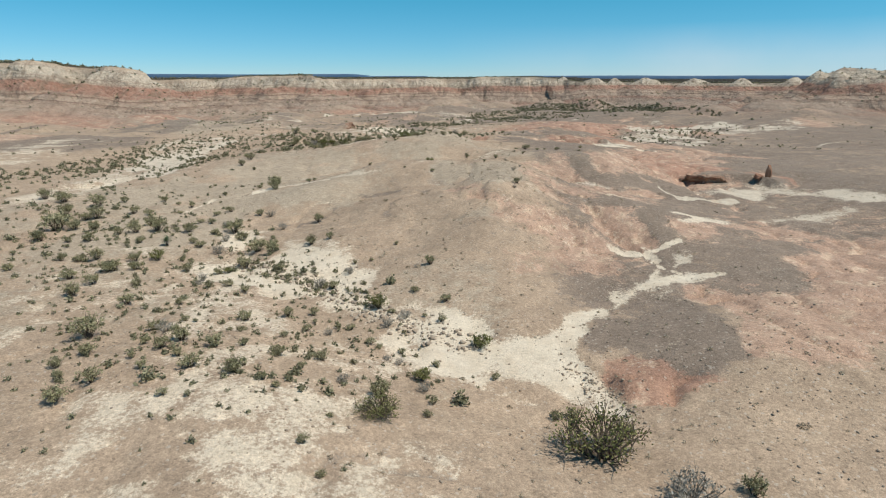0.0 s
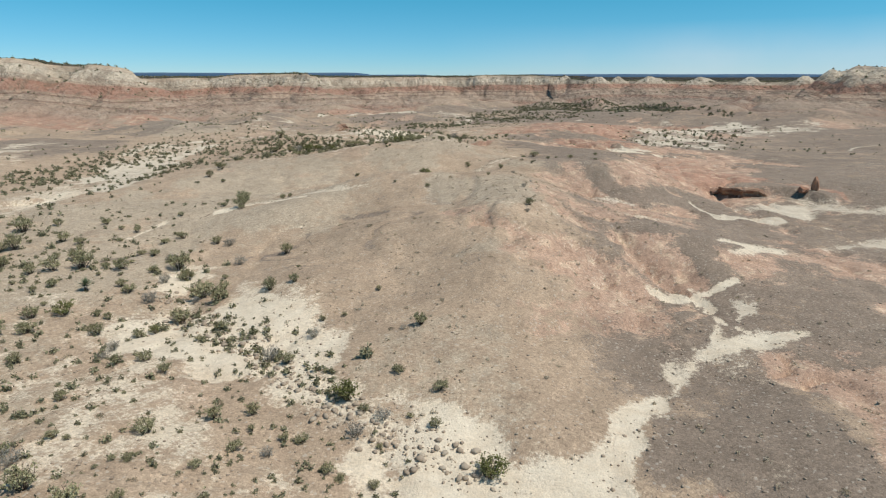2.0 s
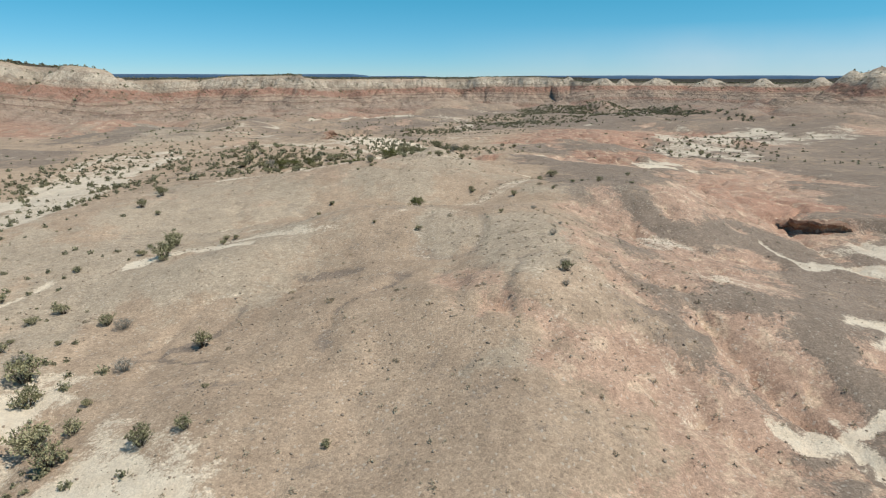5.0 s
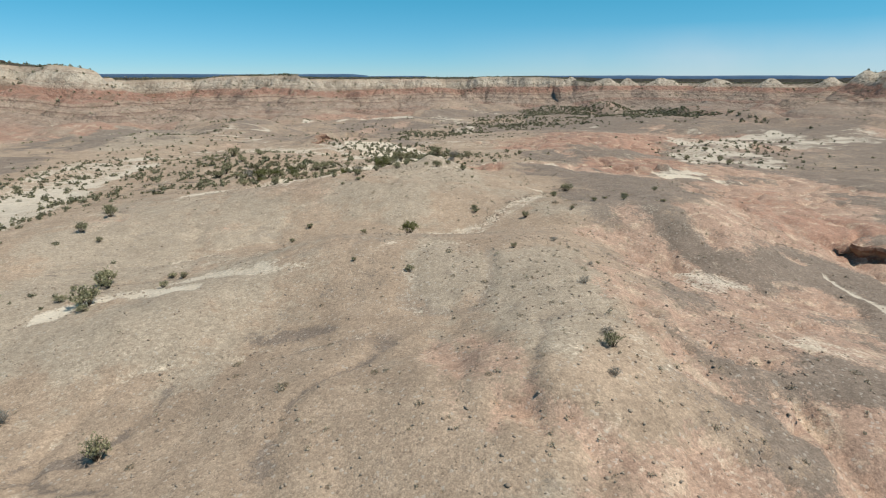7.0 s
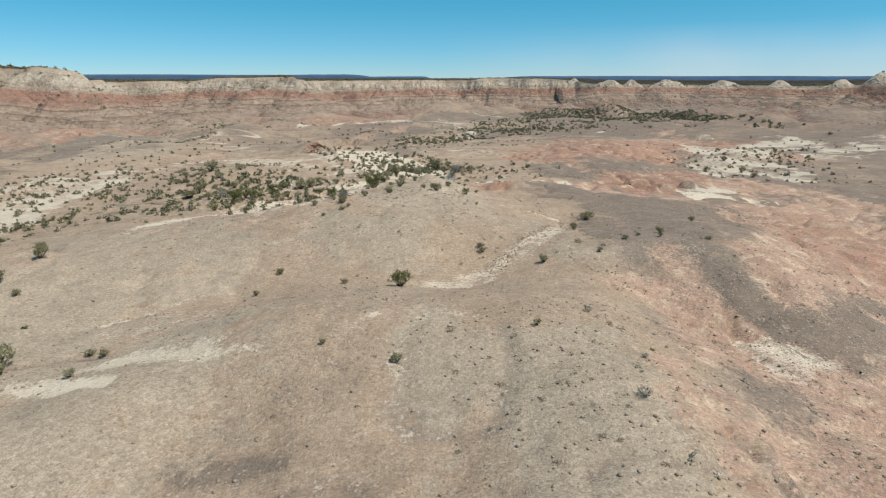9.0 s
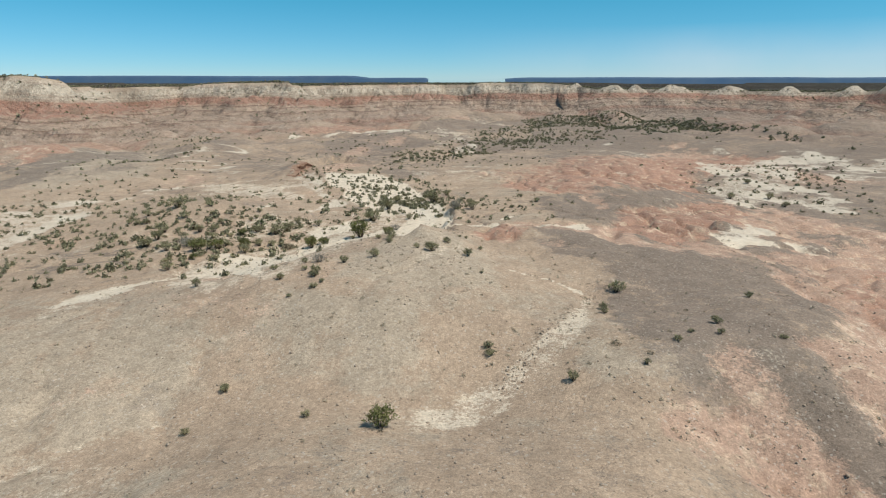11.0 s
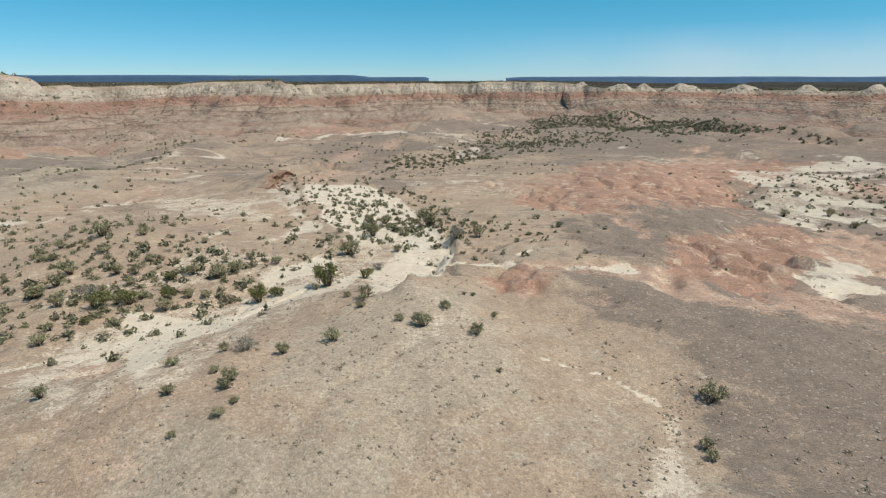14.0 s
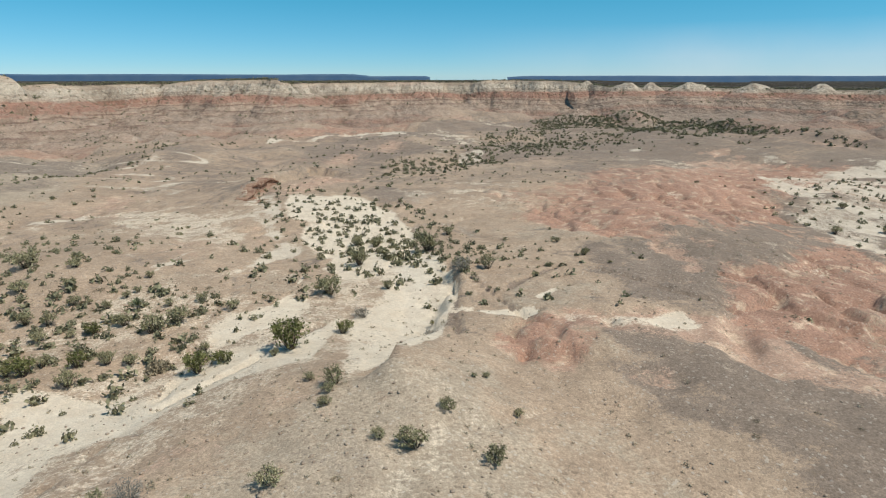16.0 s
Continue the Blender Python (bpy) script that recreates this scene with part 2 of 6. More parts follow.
LEAF_FAR = island_material("far_bush_leaf", [(0.0, (0.128, 0.120, 0.076)), (0.45, (0.230, 0.220, 0.130)), (0.8, (0.340, 0.320, 0.196)), (1.0, (0.470, 0.430, 0.285))])
YUCCA_LEAF = island_material("yucca_leaf", [(0.0, (0.093, 0.132, 0.078)), (0.6, (0.178, 0.217, 0.116)), (1.0, (0.357, 0.326, 0.186))], 0.6)
BARK = island_material("dry_bark", [(0.0, (0.060, 0.045, 0.032)), (1.0, (0.140, 0.110, 0.082))], 0.9)
STONE = island_material("desert_stone", [(0.0, (0.290, 0.228, 0.172)), (0.35, (0.370, 0.296, 0.222)), (0.7, (0.400, 0.325, 0.245)), (1.0, (0.500, 0.430, 0.335))], 0.9, 12.0)
CLAY = island_material("red_clay_rock", [(0.0, (0.260, 0.130, 0.080)), (0.5, (0.360, 0.200, 0.130)), (1.0, (0.430, 0.270, 0.180))], 0.9, 5.0)


def clay_face_material():
    """Bedded red-brown clay with pale seams."""
    n = Nodes("bedded_clay", 0.95)
    part_z = n.tree.nodes.new("ShaderNodeSeparateXYZ")
    n.link(n.place, part_z.inputs["Vector"])
    height = n.sum("ADD", part_z.outputs["Z"], n.span(n.noise(0.6, 4), 0, 1, -0.3, 0.3))
    band = n.sum("SINE", n.sum("MULTIPLY", height, 7.5))
    colour = n.mix(n.span(band, -0.4, 0.6), (0.235, 0.130, 0.088), (0.330, 0.210, 0.145))
    colour = n.mix(n.span(n.noise(2.2, 5, 0.65), 0.5, 0.7, 0.0, 0.7), colour, (0.47, 0.36, 0.25))
    n.bump(n.noise(3.0, 6, 0.65), 0.25, 0.9)
    return n.finish(colour)


CLAY_FACE = clay_face_material()
DRY_TUFT = island_material("dry_tuft", [(0.0, (0.300, 0.250, 0.175)), (0.5, (0.420, 0.362, 0.258)), (1.0, (0.540, 0.475, 0.350))])

# ---- the lie of the land ----
def lattice(ix, iy, seed):
    """Repeatable random value in 0..1 for whole-number lattice points."""
    h = (ix * 374761393 + iy * 668265263 + seed * 1442695041) & 0xFFFFFFFF
    h = ((h ^ (h >> 13)) * 1274126177) & 0xFFFFFFFF
    return ((h ^ (h >> 16)) & 0xFFFF) / 65535.0


def value_noise(x, y, size, seed):
    """Smooth noise in -1..1 with lumps of the given size in metres."""
    u, v = np.asarray(x, float) / size + 1000, np.asarray(y, float) / size + 1000
    iu, iv = np.floor(u).astype(np.int64), np.floor(v).astype(np.int64)
    fu, fv = u - iu, v - iv
    fu, fv = fu * fu * fu * (fu * (fu * 6 - 15) + 10), fv * fv * fv * (fv * (fv * 6 - 15) + 10)
    a, b = lattice(iu, iv, seed), lattice(iu + 1, iv, seed)
    c, d = lattice(iu, iv + 1, seed), lattice(iu + 1, iv + 1, seed)
    return 2 * ((a + (b - a) * fu) * (1 - fv) + (c + (d - c) * fu) * fv) - 1


def fractal(x, y, size, seed, octaves=4, gain=0.5):
    out, amp, total = 0.0, 1.0, 0.0
    for n in range(octaves):
        out = out + amp * value_noise(x + 17.3 * n, y - 9.1 * n, size / 2**n, seed + n)
        total, amp = total + amp, amp * gain
    return out / total


def smooth(a, b, v):
    u = np.clip((v - a) / (b - a), 0, 1)
    return u * u * (3 - 2 * u)


def along(x, y, line):
    """Distance to a line of (x, y, value) corners, and the value carried along it."""
    best = np.full(np.shape(x), 1e9)
    value = np.zeros(np.shape(x))
    for p, q in zip(line[:-1], line[1:]):
        dx, dy = q[0] - p[0], q[1] - p[1]
        u = np.clip(((x - p[0]) * dx + (y - p[1]) * dy) / (dx * dx + dy * dy), 0, 1)
        d = np.hypot(x - p[0] - u * dx, y - p[1] - u * dy)
        near = d < best
        best = np.where(near, d, best)
        value = np.where(near, p[2] + u * (q[2] - p[2]), value)
    return best, value


# Low hills and hollows: east, north, spread, height.
HILLS_NEAR = [
    (26, 25, 21.6, -1.85),
    (-12, 25, 5.4, 0.75),
    (1, 25, 5.4, -0.64),
    (0, 41, 3.9, 0.46),
    (-12, 44, 5.4, -1.08),
    (5, 50, 3.9, 1.13),
    (18, 50, 3.9, -1.00),
    (-9, 50, 3.9, 0.92),
    (-18, 50, 5.4, -0.56),
    (1, 57, 5.4, 0.56),
    (-14, 59, 3.9, -0.61),
    (23, 59, 3.9, 0.66),
    (5, 59, 3.9, 1.72),
    (-23, 62, 13.2, -0.52),
    (39, 62, 13.2, -0.94),
    (7, 63, 5.4, 1.50),
    (18, 64, 3.9, 0.81),
    (0, 64, 3.9, -1.16),
    (-4, 64, 3.9, 1.07),
    (9, 68, 3.9, 1.01),
    (-9, 68, 3.9, -1.47),
    (-14, 68, 3.9, 1.29),
]
HILLS_MIDDLE = [
    (7, 76, 5.4, 1.74),
    (-6, 76, 5.4, 1.97),
    (39, 77, 13.2, -1.54),
    (26, 82, 5.4, -0.91),
    (-24, 82, 5.4, -0.86),
    (14, 86, 3.9, 0.90),
    (1, 88, 5.4, -1.31),
    (-12, 88, 5.4, -0.83),
    (18, 91, 3.9, 1.05),
    (26, 94, 5.4, 1.90),
    (-31, 94, 5.4, 0.46),
    (-4, 96, 3.9, 0.54),
    (1, 101, 21.6, 2.66),
    (13, 101, 5.4, -0.83),
    (-12, 101, 5.4, 1.64),
    (0, 105, 3.9, 1.20),
    (-18, 107, 5.4, -1.25),
    (-54, 108, 13.2, -1.29),
    (0, 114, 3.9, 0.93),
    (-4, 114, 3.9, 0.62),
    (-31, 118, 8.4, -0.40),
    (-14, 118, 3.9, -1.07),
]
HILLS_FAR = [
    (-18, 120, 5.4, -0.17),
    (13, 120, 5.4, 0.77),
    (54, 123, 13.2, -1.10),
    (1, 126, 5.4, -0.84),
    (-51, 127, 8.4, -0.61),
    (-18, 132, 3.9, 0.54),
    (-31, 137, 8.4, 2.13),
    (23, 139, 13.2, 1.54),
    (0, 141, 3.9, 0.60),
    (76, 151, 21.6, -1.83),
    (27, 157, 8.4, 1.87),
    (54, 169, 13.2, -1.25),
    (-23, 169, 13.2, 1.21),
    (26, 176, 21.6, 0.73),
    (-69, 185, 13.2, 1.06),
    (-22, 186, 8.4, 1.28),
    (-24, 202, 21.6, 0.61),
    (26, 202, 21.6, 1.79),
    (51, 202, 21.6, 2.00),
    (-75, 202, 21.6, 1.48),
]
RISES_NEAR = [
    (-8, 18, 6.5, 0.40),
    (-8, 22, 4.0, 0.39),
    (4, 26, 4.0, -0.38),
    (8, 26, 4.0, -0.39),
    (16, 30, 4.0, 0.30),
    (20, 30, 4.0, 0.58),
    (22, 30, 6.5, 0.61),
    (-4, 30, 4.0, -0.42),
    (-8, 34, 4.0, -0.45),
    (4, 34, 4.0, 0.32),
    (12, 38, 4.0, -0.46),
    (12, 42, 4.0, -0.29),
    (-12, 42, 4.0, 0.29),
    (-12, 46, 4.0, 0.34),
    (4, 46, 4.0, 0.15),
    (-4, 50, 4.0, -0.49),
    (-4, 58, 4.0, 0.37),
    (22, 60, 6.5, 0.32),
    (8, 62, 4.0, -0.33),
    (-24, 62, 4.0, -0.45),
    (0, 62, 4.0, 0.30),
    (8, 68, 12.0, 0.33),
    (-24, 74, 4.0, 0.19),
]
RISES_FAR = [
    (16, 82, 4.0, -0.95),
    (24, 82, 4.0, 0.43),
    (-16, 82, 4.0, -0.39),
    (-32, 84, 6.5, 0.54),
    (16, 86, 4.0, -1.13),
    (24, 86, 4.0, 0.63),
    (-14, 90, 6.5, -0.54),
    (36, 90, 4.0, -0.57),
    (32, 90, 4.0, -0.49),
    (12, 90, 4.0, 0.52),
    (4, 90, 4.0, -0.29),
    (12, 94, 4.0, 0.43),
    (0, 94, 4.0, 0.63),
    (20, 94, 4.0, -0.57),
    (-20, 102, 4.0, 0.42),
    (16, 102, 4.0, 0.16),
    (-22, 108, 12.0, 0.59),
    (22, 108, 6.5, 0.50),
    (8, 114, 4.0, -0.69),
    (28, 114, 4.0, 0.36),
    (-12, 118, 4.0, 0.47),
    (28, 122, 4.0, -0.21),
    (-20, 130, 4.0, -0.32),
]
# The edge of the mesas from the western to the eastern end: east, north, height of the edge.
RIM = [
    (-6000, -600, 22), (-900, 120, 22), (-420, 205, 22), (-255, 262, 22), (-186, 272, 21.8), (-150, 292, 17), (-158, 330, 15), (-196, 400, 14), (-178, 452, 14), (-148, 446, 15.5),
    (-118, 428, 17), (-93, 412, 16.5), (-80, 440, 14.5), (-70, 520, 14.3), (-10, 560, 14.5), (60, 555, 14.6), (100, 525, 14.4), (122, 492, 13.2), (141, 520, 13),
    (163, 482, 13.5), (182, 478, 13), (200, 446, 13.2), (215, 412, 13.2), (236, 396, 14), (230, 340, 17), (204, 322, 20), (226, 296, 20.5), (300, 262, 20), (900, 160, 20), (6000, -500, 20),
]


# Pale cones that stand along the eastern edge: east, north, reach.
CONES = [(84, 536, 1.5), (103, 520, 0.8), (123, 489, 1.0), (142, 494, 0.5), (161, 477, 1.2), (190, 452, 1.1), (209, 417, 1.1), (229, 394, 1.0)]


def eastern(x, y):
    """1 along the eastern edge, where the mesa is worn down to cones."""
    return smooth(80, 122, x) * smooth(330, 375, y)


def cone_height(x, y):
    """How far below the old edge the flank of the nearest cone lies."""
    low = np.full(np.shape(x), 99.0)
    ray = 1 - np.abs(value_noise(x, y, 6, 83))
    for cx, cy, reach in CONES:
        away = np.hypot(x - cx + 2.5 * value_noise(x, y, 9, 81), y - cy + 2.5 * value_noise(x, y, 9, 82))
        low = np.minimum(low, 0.52 * np.clip(away - 2.2 * reach, 0, None) / reach**0.5 + 1.1 * ray**2 * smooth(1, 6, away) - 0.6)
    return low


def rim_gap(x, y):
    """Steep gullies that cut the mesas' edge into spurs: 1 in a gully."""
    lace = 1 - np.abs(fractal(x + 5, y, 46, 43, 3, 0.4))
    return smooth(0.35, 0.97, lace) * (1 - smooth(20, 60, x) * smooth(330, 375, y))


def mesa_distance(x, y):
    """How far a place lies behind (positive) or in front of the mesas' edge, and the edge's height there."""
    wx = 16.0 * fractal(x, y, 42, 40, 4, 0.6) + 2.5 * value_noise(x, y, 10, 47)
    wy = 16.0 * fractal(x, y, 42, 50, 4, 0.6) + 2.5 * value_noise(x, y, 10, 57)
    d, top = along(x + wx, y + wy, RIM)
    crossed = np.zeros(np.shape(x), int)
    for p, q in zip(RIM[:-1], RIM[1:]):
        low, high = min(p[0], q[0]), max(p[0], q[0])
        u = (x + wx - p[0]) / (q[0] - p[0])
        crossed = crossed + ((x + wx >= low) & (x + wx < high) & (p[1] + u * (q[1] - p[1]) > y + wy))
    d = np.where(crossed % 2 == 1, -d, d)
    cut = rim_gap(x, y)
    return d - (15.0 - 5.0 * smooth(10, 90, x)) * cut * np.exp(-((d - 4) / 40.0) ** 2), top - (2.2 + 4.6 * smooth(10, 90, x)) * cut * np.exp(-((d - 4) / 18.0) ** 2)


def valley(x, y):
    """The valley's ground without its mesas."""
    z = 0.8 - 6.5 / (1 + np.exp(-(y - 185) / 28.0)) - 3.0 * smooth(230, 420, y)
    z = z + 3.4 * fractal(x, y, 46, 35, 4) * smooth(185, 240, y) + 1.2 * fractal(x, y, 40, 36, 4) * smooth(60, 110, np.abs(x - 5) - 0.1 * y)
    for hx, hy, r, h in HILLS_NEAR + HILLS_MIDDLE + HILLS_FAR + RISES_NEAR + RISES_FAR:
        z = z + h * np.exp(-((x - hx) ** 2 + (y - hy) ** 2) / (2 * r * r))
    return z


def plan_height(x, y):
    """Height of the land before washes, banks and small relief."""
    z = valley(x, y)
    d, top = mesa_distance(x, y)
    fore = np.clip(-d, 0, None)
    cap = 8.0 * (1 - np.clip(1 - fore / 20.0, 0, 1) ** 1.25) + 3.8 * smooth(19, 28, fore) + 1.5 * smooth(34, 37, fore) + 1.4 * smooth(45, 48, fore) + 1.1 * smooth(57, 60, fore)
    slope = cap + np.clip(top - z - cap, 0, None) * (1 - np.exp(-np.clip(fore - 22, 0, None) / 78.0))
    spur = 1.0 - np.abs(value_noise(x + 0.3 * y, y - 0.3 * x, 15, 61))
    gully = 1.0 - np.abs(value_noise(x - 0.2 * y, y + 0.2 * x, 8, 63))
    wide = 1.0 - np.abs(value_noise(x + 0.1 * y, y - 0.1 * x, 27, 65))
    flute = 3.6 * wide**3 * smooth(2, 14, fore) * (1 - smooth(30, 80, fore)) + 3.0 * spur**2 * smooth(0, 12, fore) * (1 - smooth(26, 66, fore)) + 2.6 * gully**2 * smooth(0, 6, fore) * (1 - smooth(16, 34, fore))
    foothill = (4.6 * fractal(x, y, 34, 67, 4, 0.5) + 3.6 * (np.abs(value_noise(x, y, 21, 68)) - 0.35)) * smooth(22, 46, fore) * (1 - smooth(95, 150, fore))
    flute = flute - foothill
    front = np.maximum(top - slope - flute, z)
    back = top + 0.25 * fractal(x, y, 40, 70, 3)
    worn = 2.8 * eastern(x, y)
    lift = np.where(d > 0, back - worn * (1 - smooth(30, 90, d)), front - worn * (1 - smooth(14, 40, fore)))
    lift = np.where((worn > 0.5) & (np.abs(d) < 60), np.maximum(lift, top - cone_height(x, y)), lift)
    return np.where(fore < 200, lift * (1 - smooth(125, 200, fore)) + z * smooth(125, 200, fore), z)


# ---- soils: kind, half-width, stretch along the flight, middle line ----
SOILS = {}
DEPTHS = {"sand": 0.14, "white": 0.10, "yellow": 0.12, "gully": 0.35}


def soil(kind, half, stretch, *line):
    SOILS.setdefault(kind, []).append((half, stretch, [(px, py / stretch, 0) for px, py in line]))


PATCHES = {}


def patch(kind, weight, ragged, stretch, *outline):
    """A patch of soil inside an outline; weight below one leaves it broken."""
    weight = weight * (1.2 if kind == "salmon" else 1.0)
    ragged = ragged * {"dark": 2.8, "salmon": 2.0, "red": 1.8, "grey": 2.0}.get(kind, 1.35)
    PATCHES.setdefault(kind, []).append((weight, ragged, stretch, [(px, py / stretch, 0) for px, py in outline]))


soil("pale", 1.42, 1.7, (-15.4, 16.9), (-11.4, 16.9), (-7.6, 16.9), (-3.7, 17.0), (-0.7, 18.2))
soil("pale", 1.42, 1.7, (-13.7, 18.7), (-9.2, 18.9), (-5.1, 19.3))
soil("pale", 3.02, 2.1, (-16.6, 24.5), (-9.9, 23.1), (-5.5, 23.6))
patch("red", 0.95, 0.25, 1.9, (9.0, 29.7), (10.8, 29.6), (11.1, 27.7), (12.4, 26.3), (11.7, 25.1), (9.6, 25.3), (9.0, 26.7), (8.6, 27.9))
soil("gully", 0.06, 1.9, (9.3, 29.0), (9.6, 27.9), (10.2, 26.9))
patch("white", 0.66, 0.22, 2.0, (6.5, 31.0), (7.4, 31.0), (8.2, 28.8), (7.4, 29.1), (6.5, 29.8))
patch("dark", 1.05, 0.30, 2.2, (9.9, 34.9), (12.6, 36.4), (15.6, 40.6), (17.0, 38.8), (18.3, 35.7), (17.1, 31.2), (16.3, 28.7), (13.3, 26.1), (12.1, 26.7), (11.2, 28.4), (10.6, 29.9), (8.5, 30.2), (8.3, 31.4))
soil("pale", 3.22, 2.9, (-27.0, 38.2), (-18.2, 34.8), (-12.0, 31.8))
patch("sand", 0.95, 0.22, 2.3, (0.1, 32.0), (2.6, 31.3), (5.2, 31.7), (7.0, 32.6), (7.6, 33.4), (7.8, 34.9), (9.3, 36.3), (11.2, 37.0), (11.9, 38.3), (11.9, 40.0), (12.5, 41.5), (10.8, 42.1), (11.9, 42.2), (13.8, 40.8), (15.2, 42.1), (17.9, 43.4), (20.9, 44.7), (24.3, 44.8), (21.9, 43.4), (20.0, 42.0), (17.6, 41.8), (15.3, 41.4), (14.4, 40.8), (14.0, 39.0), (12.5, 36.9), (10.0, 35.3), (9.0, 33.0), (8.1, 31.7), (7.6, 30.6), (8.2, 29.0), (8.6, 27.2), (9.0, 25.4), (8.9, 24.0), (8.0, 24.2), (6.6, 26.0), (5.5, 27.4), (3.1, 28.4), (0.1, 29.6))
soil("sand", 0.57, 2.5, (10.6, 36.1), (12.5, 37.6), (13.5, 39.8), (15.0, 41.6))
patch("salmon", 0.88, 0.39, 3.0, (47.9, 55.3), (36.6, 53.7), (32.3, 49.5), (29.8, 45.5), (27.1, 41.5), (23.8, 39.9), (21.5, 39.8), (20.7, 41.1), (18.5, 41.2), (17.7, 38.7), (18.8, 36.8), (18.7, 33.5), (17.7, 31.1), (17.0, 29.0), (17.4, 27.9), (19.3, 26.9), (22.7, 26.5))
soil("yellow", 1.52, 2.8, (1.5, 31.9), (-1.4, 33.3), (-5.1, 36.3), (-8.5, 39.0), (-12.6, 42.2), (-16.6, 45.6), (-18.9, 49.2))
patch("sand", 0.76, 0.22, 1.8, (10.4, 42.1), (11.8, 43.3), (13.5, 42.7), (13.5, 42.4))
soil("sand", 0.42, 2.9, (14.5, 41.2), (17.6, 42.8), (21.6, 44.4))
patch("salmon", 0.62, 0.37, 3.0, (15.1, 46.9), (10.7, 45.3), (7.3, 44.7), (4.2, 46.3), (4.8, 44.4), (6.9, 42.3), (10.3, 41.6), (13.9, 42.1))
patch("salmon", 0.48, 0.23, 1.9, (5.7, 46.3), (10.1, 47.9), (12.7, 44.6), (10.6, 42.6), (5.0, 41.6))
patch("red", 0.84, 0.24, 2.0, (3.6, 46.1), (5.7, 47.0), (5.9, 46.2), (4.1, 45.5))
patch("salmon", 0.57, 0.27, 2.1, (12.4, 47.6), (16.3, 49.7), (16.7, 47.3), (13.6, 45.0), (12.2, 45.4))
soil("sand", 0.26, 3.2, (15.6, 41.5), (18.6, 46.9), (19.1, 50.3), (17.4, 51.2))
soil("sand", 0.11, 2.2, (20.0, 49.1), (19.4, 47.3), (19.7, 46.5))
soil("sand", 0.17, 2.2, (19.0, 51.3), (18.3, 49.4), (18.8, 48.4), (18.6, 45.9), (19.4, 44.4))
soil("pale", 1.06, 2.3, (-11.4, 49.1), (-8.4, 46.3))
patch("white", 0.76, 0.25, 3.3, (20.1, 48.9), (21.0, 50.2), (22.9, 49.8), (21.6, 47.1), (19.6, 47.3))
soil("pale", 1.03, 2.2, (-14.2, 50.6), (-11.0, 49.3), (-8.4, 47.3))
patch("dark", 1.05, 0.47, 3.5, (21.0, 57.8), (22.1, 53.7), (26.6, 52.8), (29.7, 52.0), (35.7, 54.5), (27.4, 42.1), (22.6, 39.7), (21.8, 43.0), (23.4, 45.5), (22.4, 47.6), (23.2, 50.6), (20.6, 51.0))
soil("sand", 0.14, 3.3, (19.1, 52.2), (19.2, 49.1), (20.2, 46.7))
patch("sand", 0.76, 0.22, 2.3, (15.5, 51.9), (17.6, 51.8), (18.3, 49.9), (17.2, 49.6), (15.9, 50.5))
patch("salmon", 0.88, 0.44, 3.4, (10.6, 53.1), (13.6, 53.0), (15.9, 51.0), (18.0, 50.4), (16.7, 49.2), (13.5, 49.4), (10.0, 50.3))
patch("salmon", 0.70, 0.43, 3.7, (3.4, 55.3), (7.4, 55.1), (11.1, 53.5), (13.6, 49.6), (11.2, 47.2), (7.9, 48.1), (4.6, 51.0))
soil("sand", 0.10, 2.6, (19.4, 51.5), (20.8, 51.9), (22.7, 52.9))
soil("grey", 3.72, 4.1, (-32.3, 51.6), (-26.1, 54.2))
patch("salmon", 0.79, 0.31, 2.5, (7.7, 55.3), (11.1, 56.6), (13.4, 54.2), (15.8, 51.9), (15.5, 50.4), (12.7, 50.4), (10.0, 51.6), (8.1, 52.7))
soil("gully", 0.15, 3.9, (14.9, 61.1), (16.9, 55.4), (18.4, 51.7), (19.1, 47.9))
soil("gully", 0.10, 2.6, (14.6, 60.6), (15.7, 56.3), (17.3, 53.1), (18.7, 51.3), (18.6, 49.9))
soil("gully", 0.09, 2.7, (17.1, 60.2), (17.1, 56.5), (18.0, 53.2), (19.0, 50.8))
soil("gully", 0.07, 2.8, (11.7, 58.9), (13.1, 55.2), (14.2, 53.4))
patch("dark", 1.05, 0.37, 2.9, (20.4, 59.0), (24.5, 60.8), (24.8, 58.0), (23.9, 55.0), (22.1, 52.5), (19.9, 52.0), (19.9, 53.6), (19.7, 56.0))
patch("salmon", 0.88, 0.50, 4.0, (16.6, 59.3), (18.9, 59.4), (19.3, 58.3), (19.8, 53.9), (19.8, 52.2), (18.3, 53.9), (17.5, 56.7))
patch("salmon", 0.88, 0.36, 2.9, (19.5, 60.4), (21.4, 60.3), (19.0, 56.0), (20.0, 53.1), (19.3, 51.3), (17.9, 52.2), (16.8, 53.9), (15.9, 56.9), (15.9, 60.1), (13.2, 60.1), (18.0, 60.6))
patch("salmon", 0.57, 0.32, 3.1, (0.3, 59.3), (5.5, 56.7), (5.7, 55.8), (1.0, 55.9))
patch("salmon", 0.88, 0.56, 4.2, (23.1, 56.3), (32.2, 63.6), (36.4, 63.5), (38.8, 60.1), (38.4, 57.8), (32.8, 54.7), (28.0, 54.5), (23.6, 53.7))
patch("salmon", 0.53, 0.22, 1.7, (2.9, 59.2), (4.5, 58.8), (5.1, 57.1), (3.1, 56.9))
soil("gully", 0.08, 2.3, (17.6, 60.0), (17.9, 57.7))
patch("sand", 0.85, 0.24, 3.3, (25.2, 61.9), (29.5, 63.2), (32.7, 62.5), (30.7, 59.8), (26.1, 57.5), (24.1, 57.4), (26.2, 59.5), (24.0, 59.9))
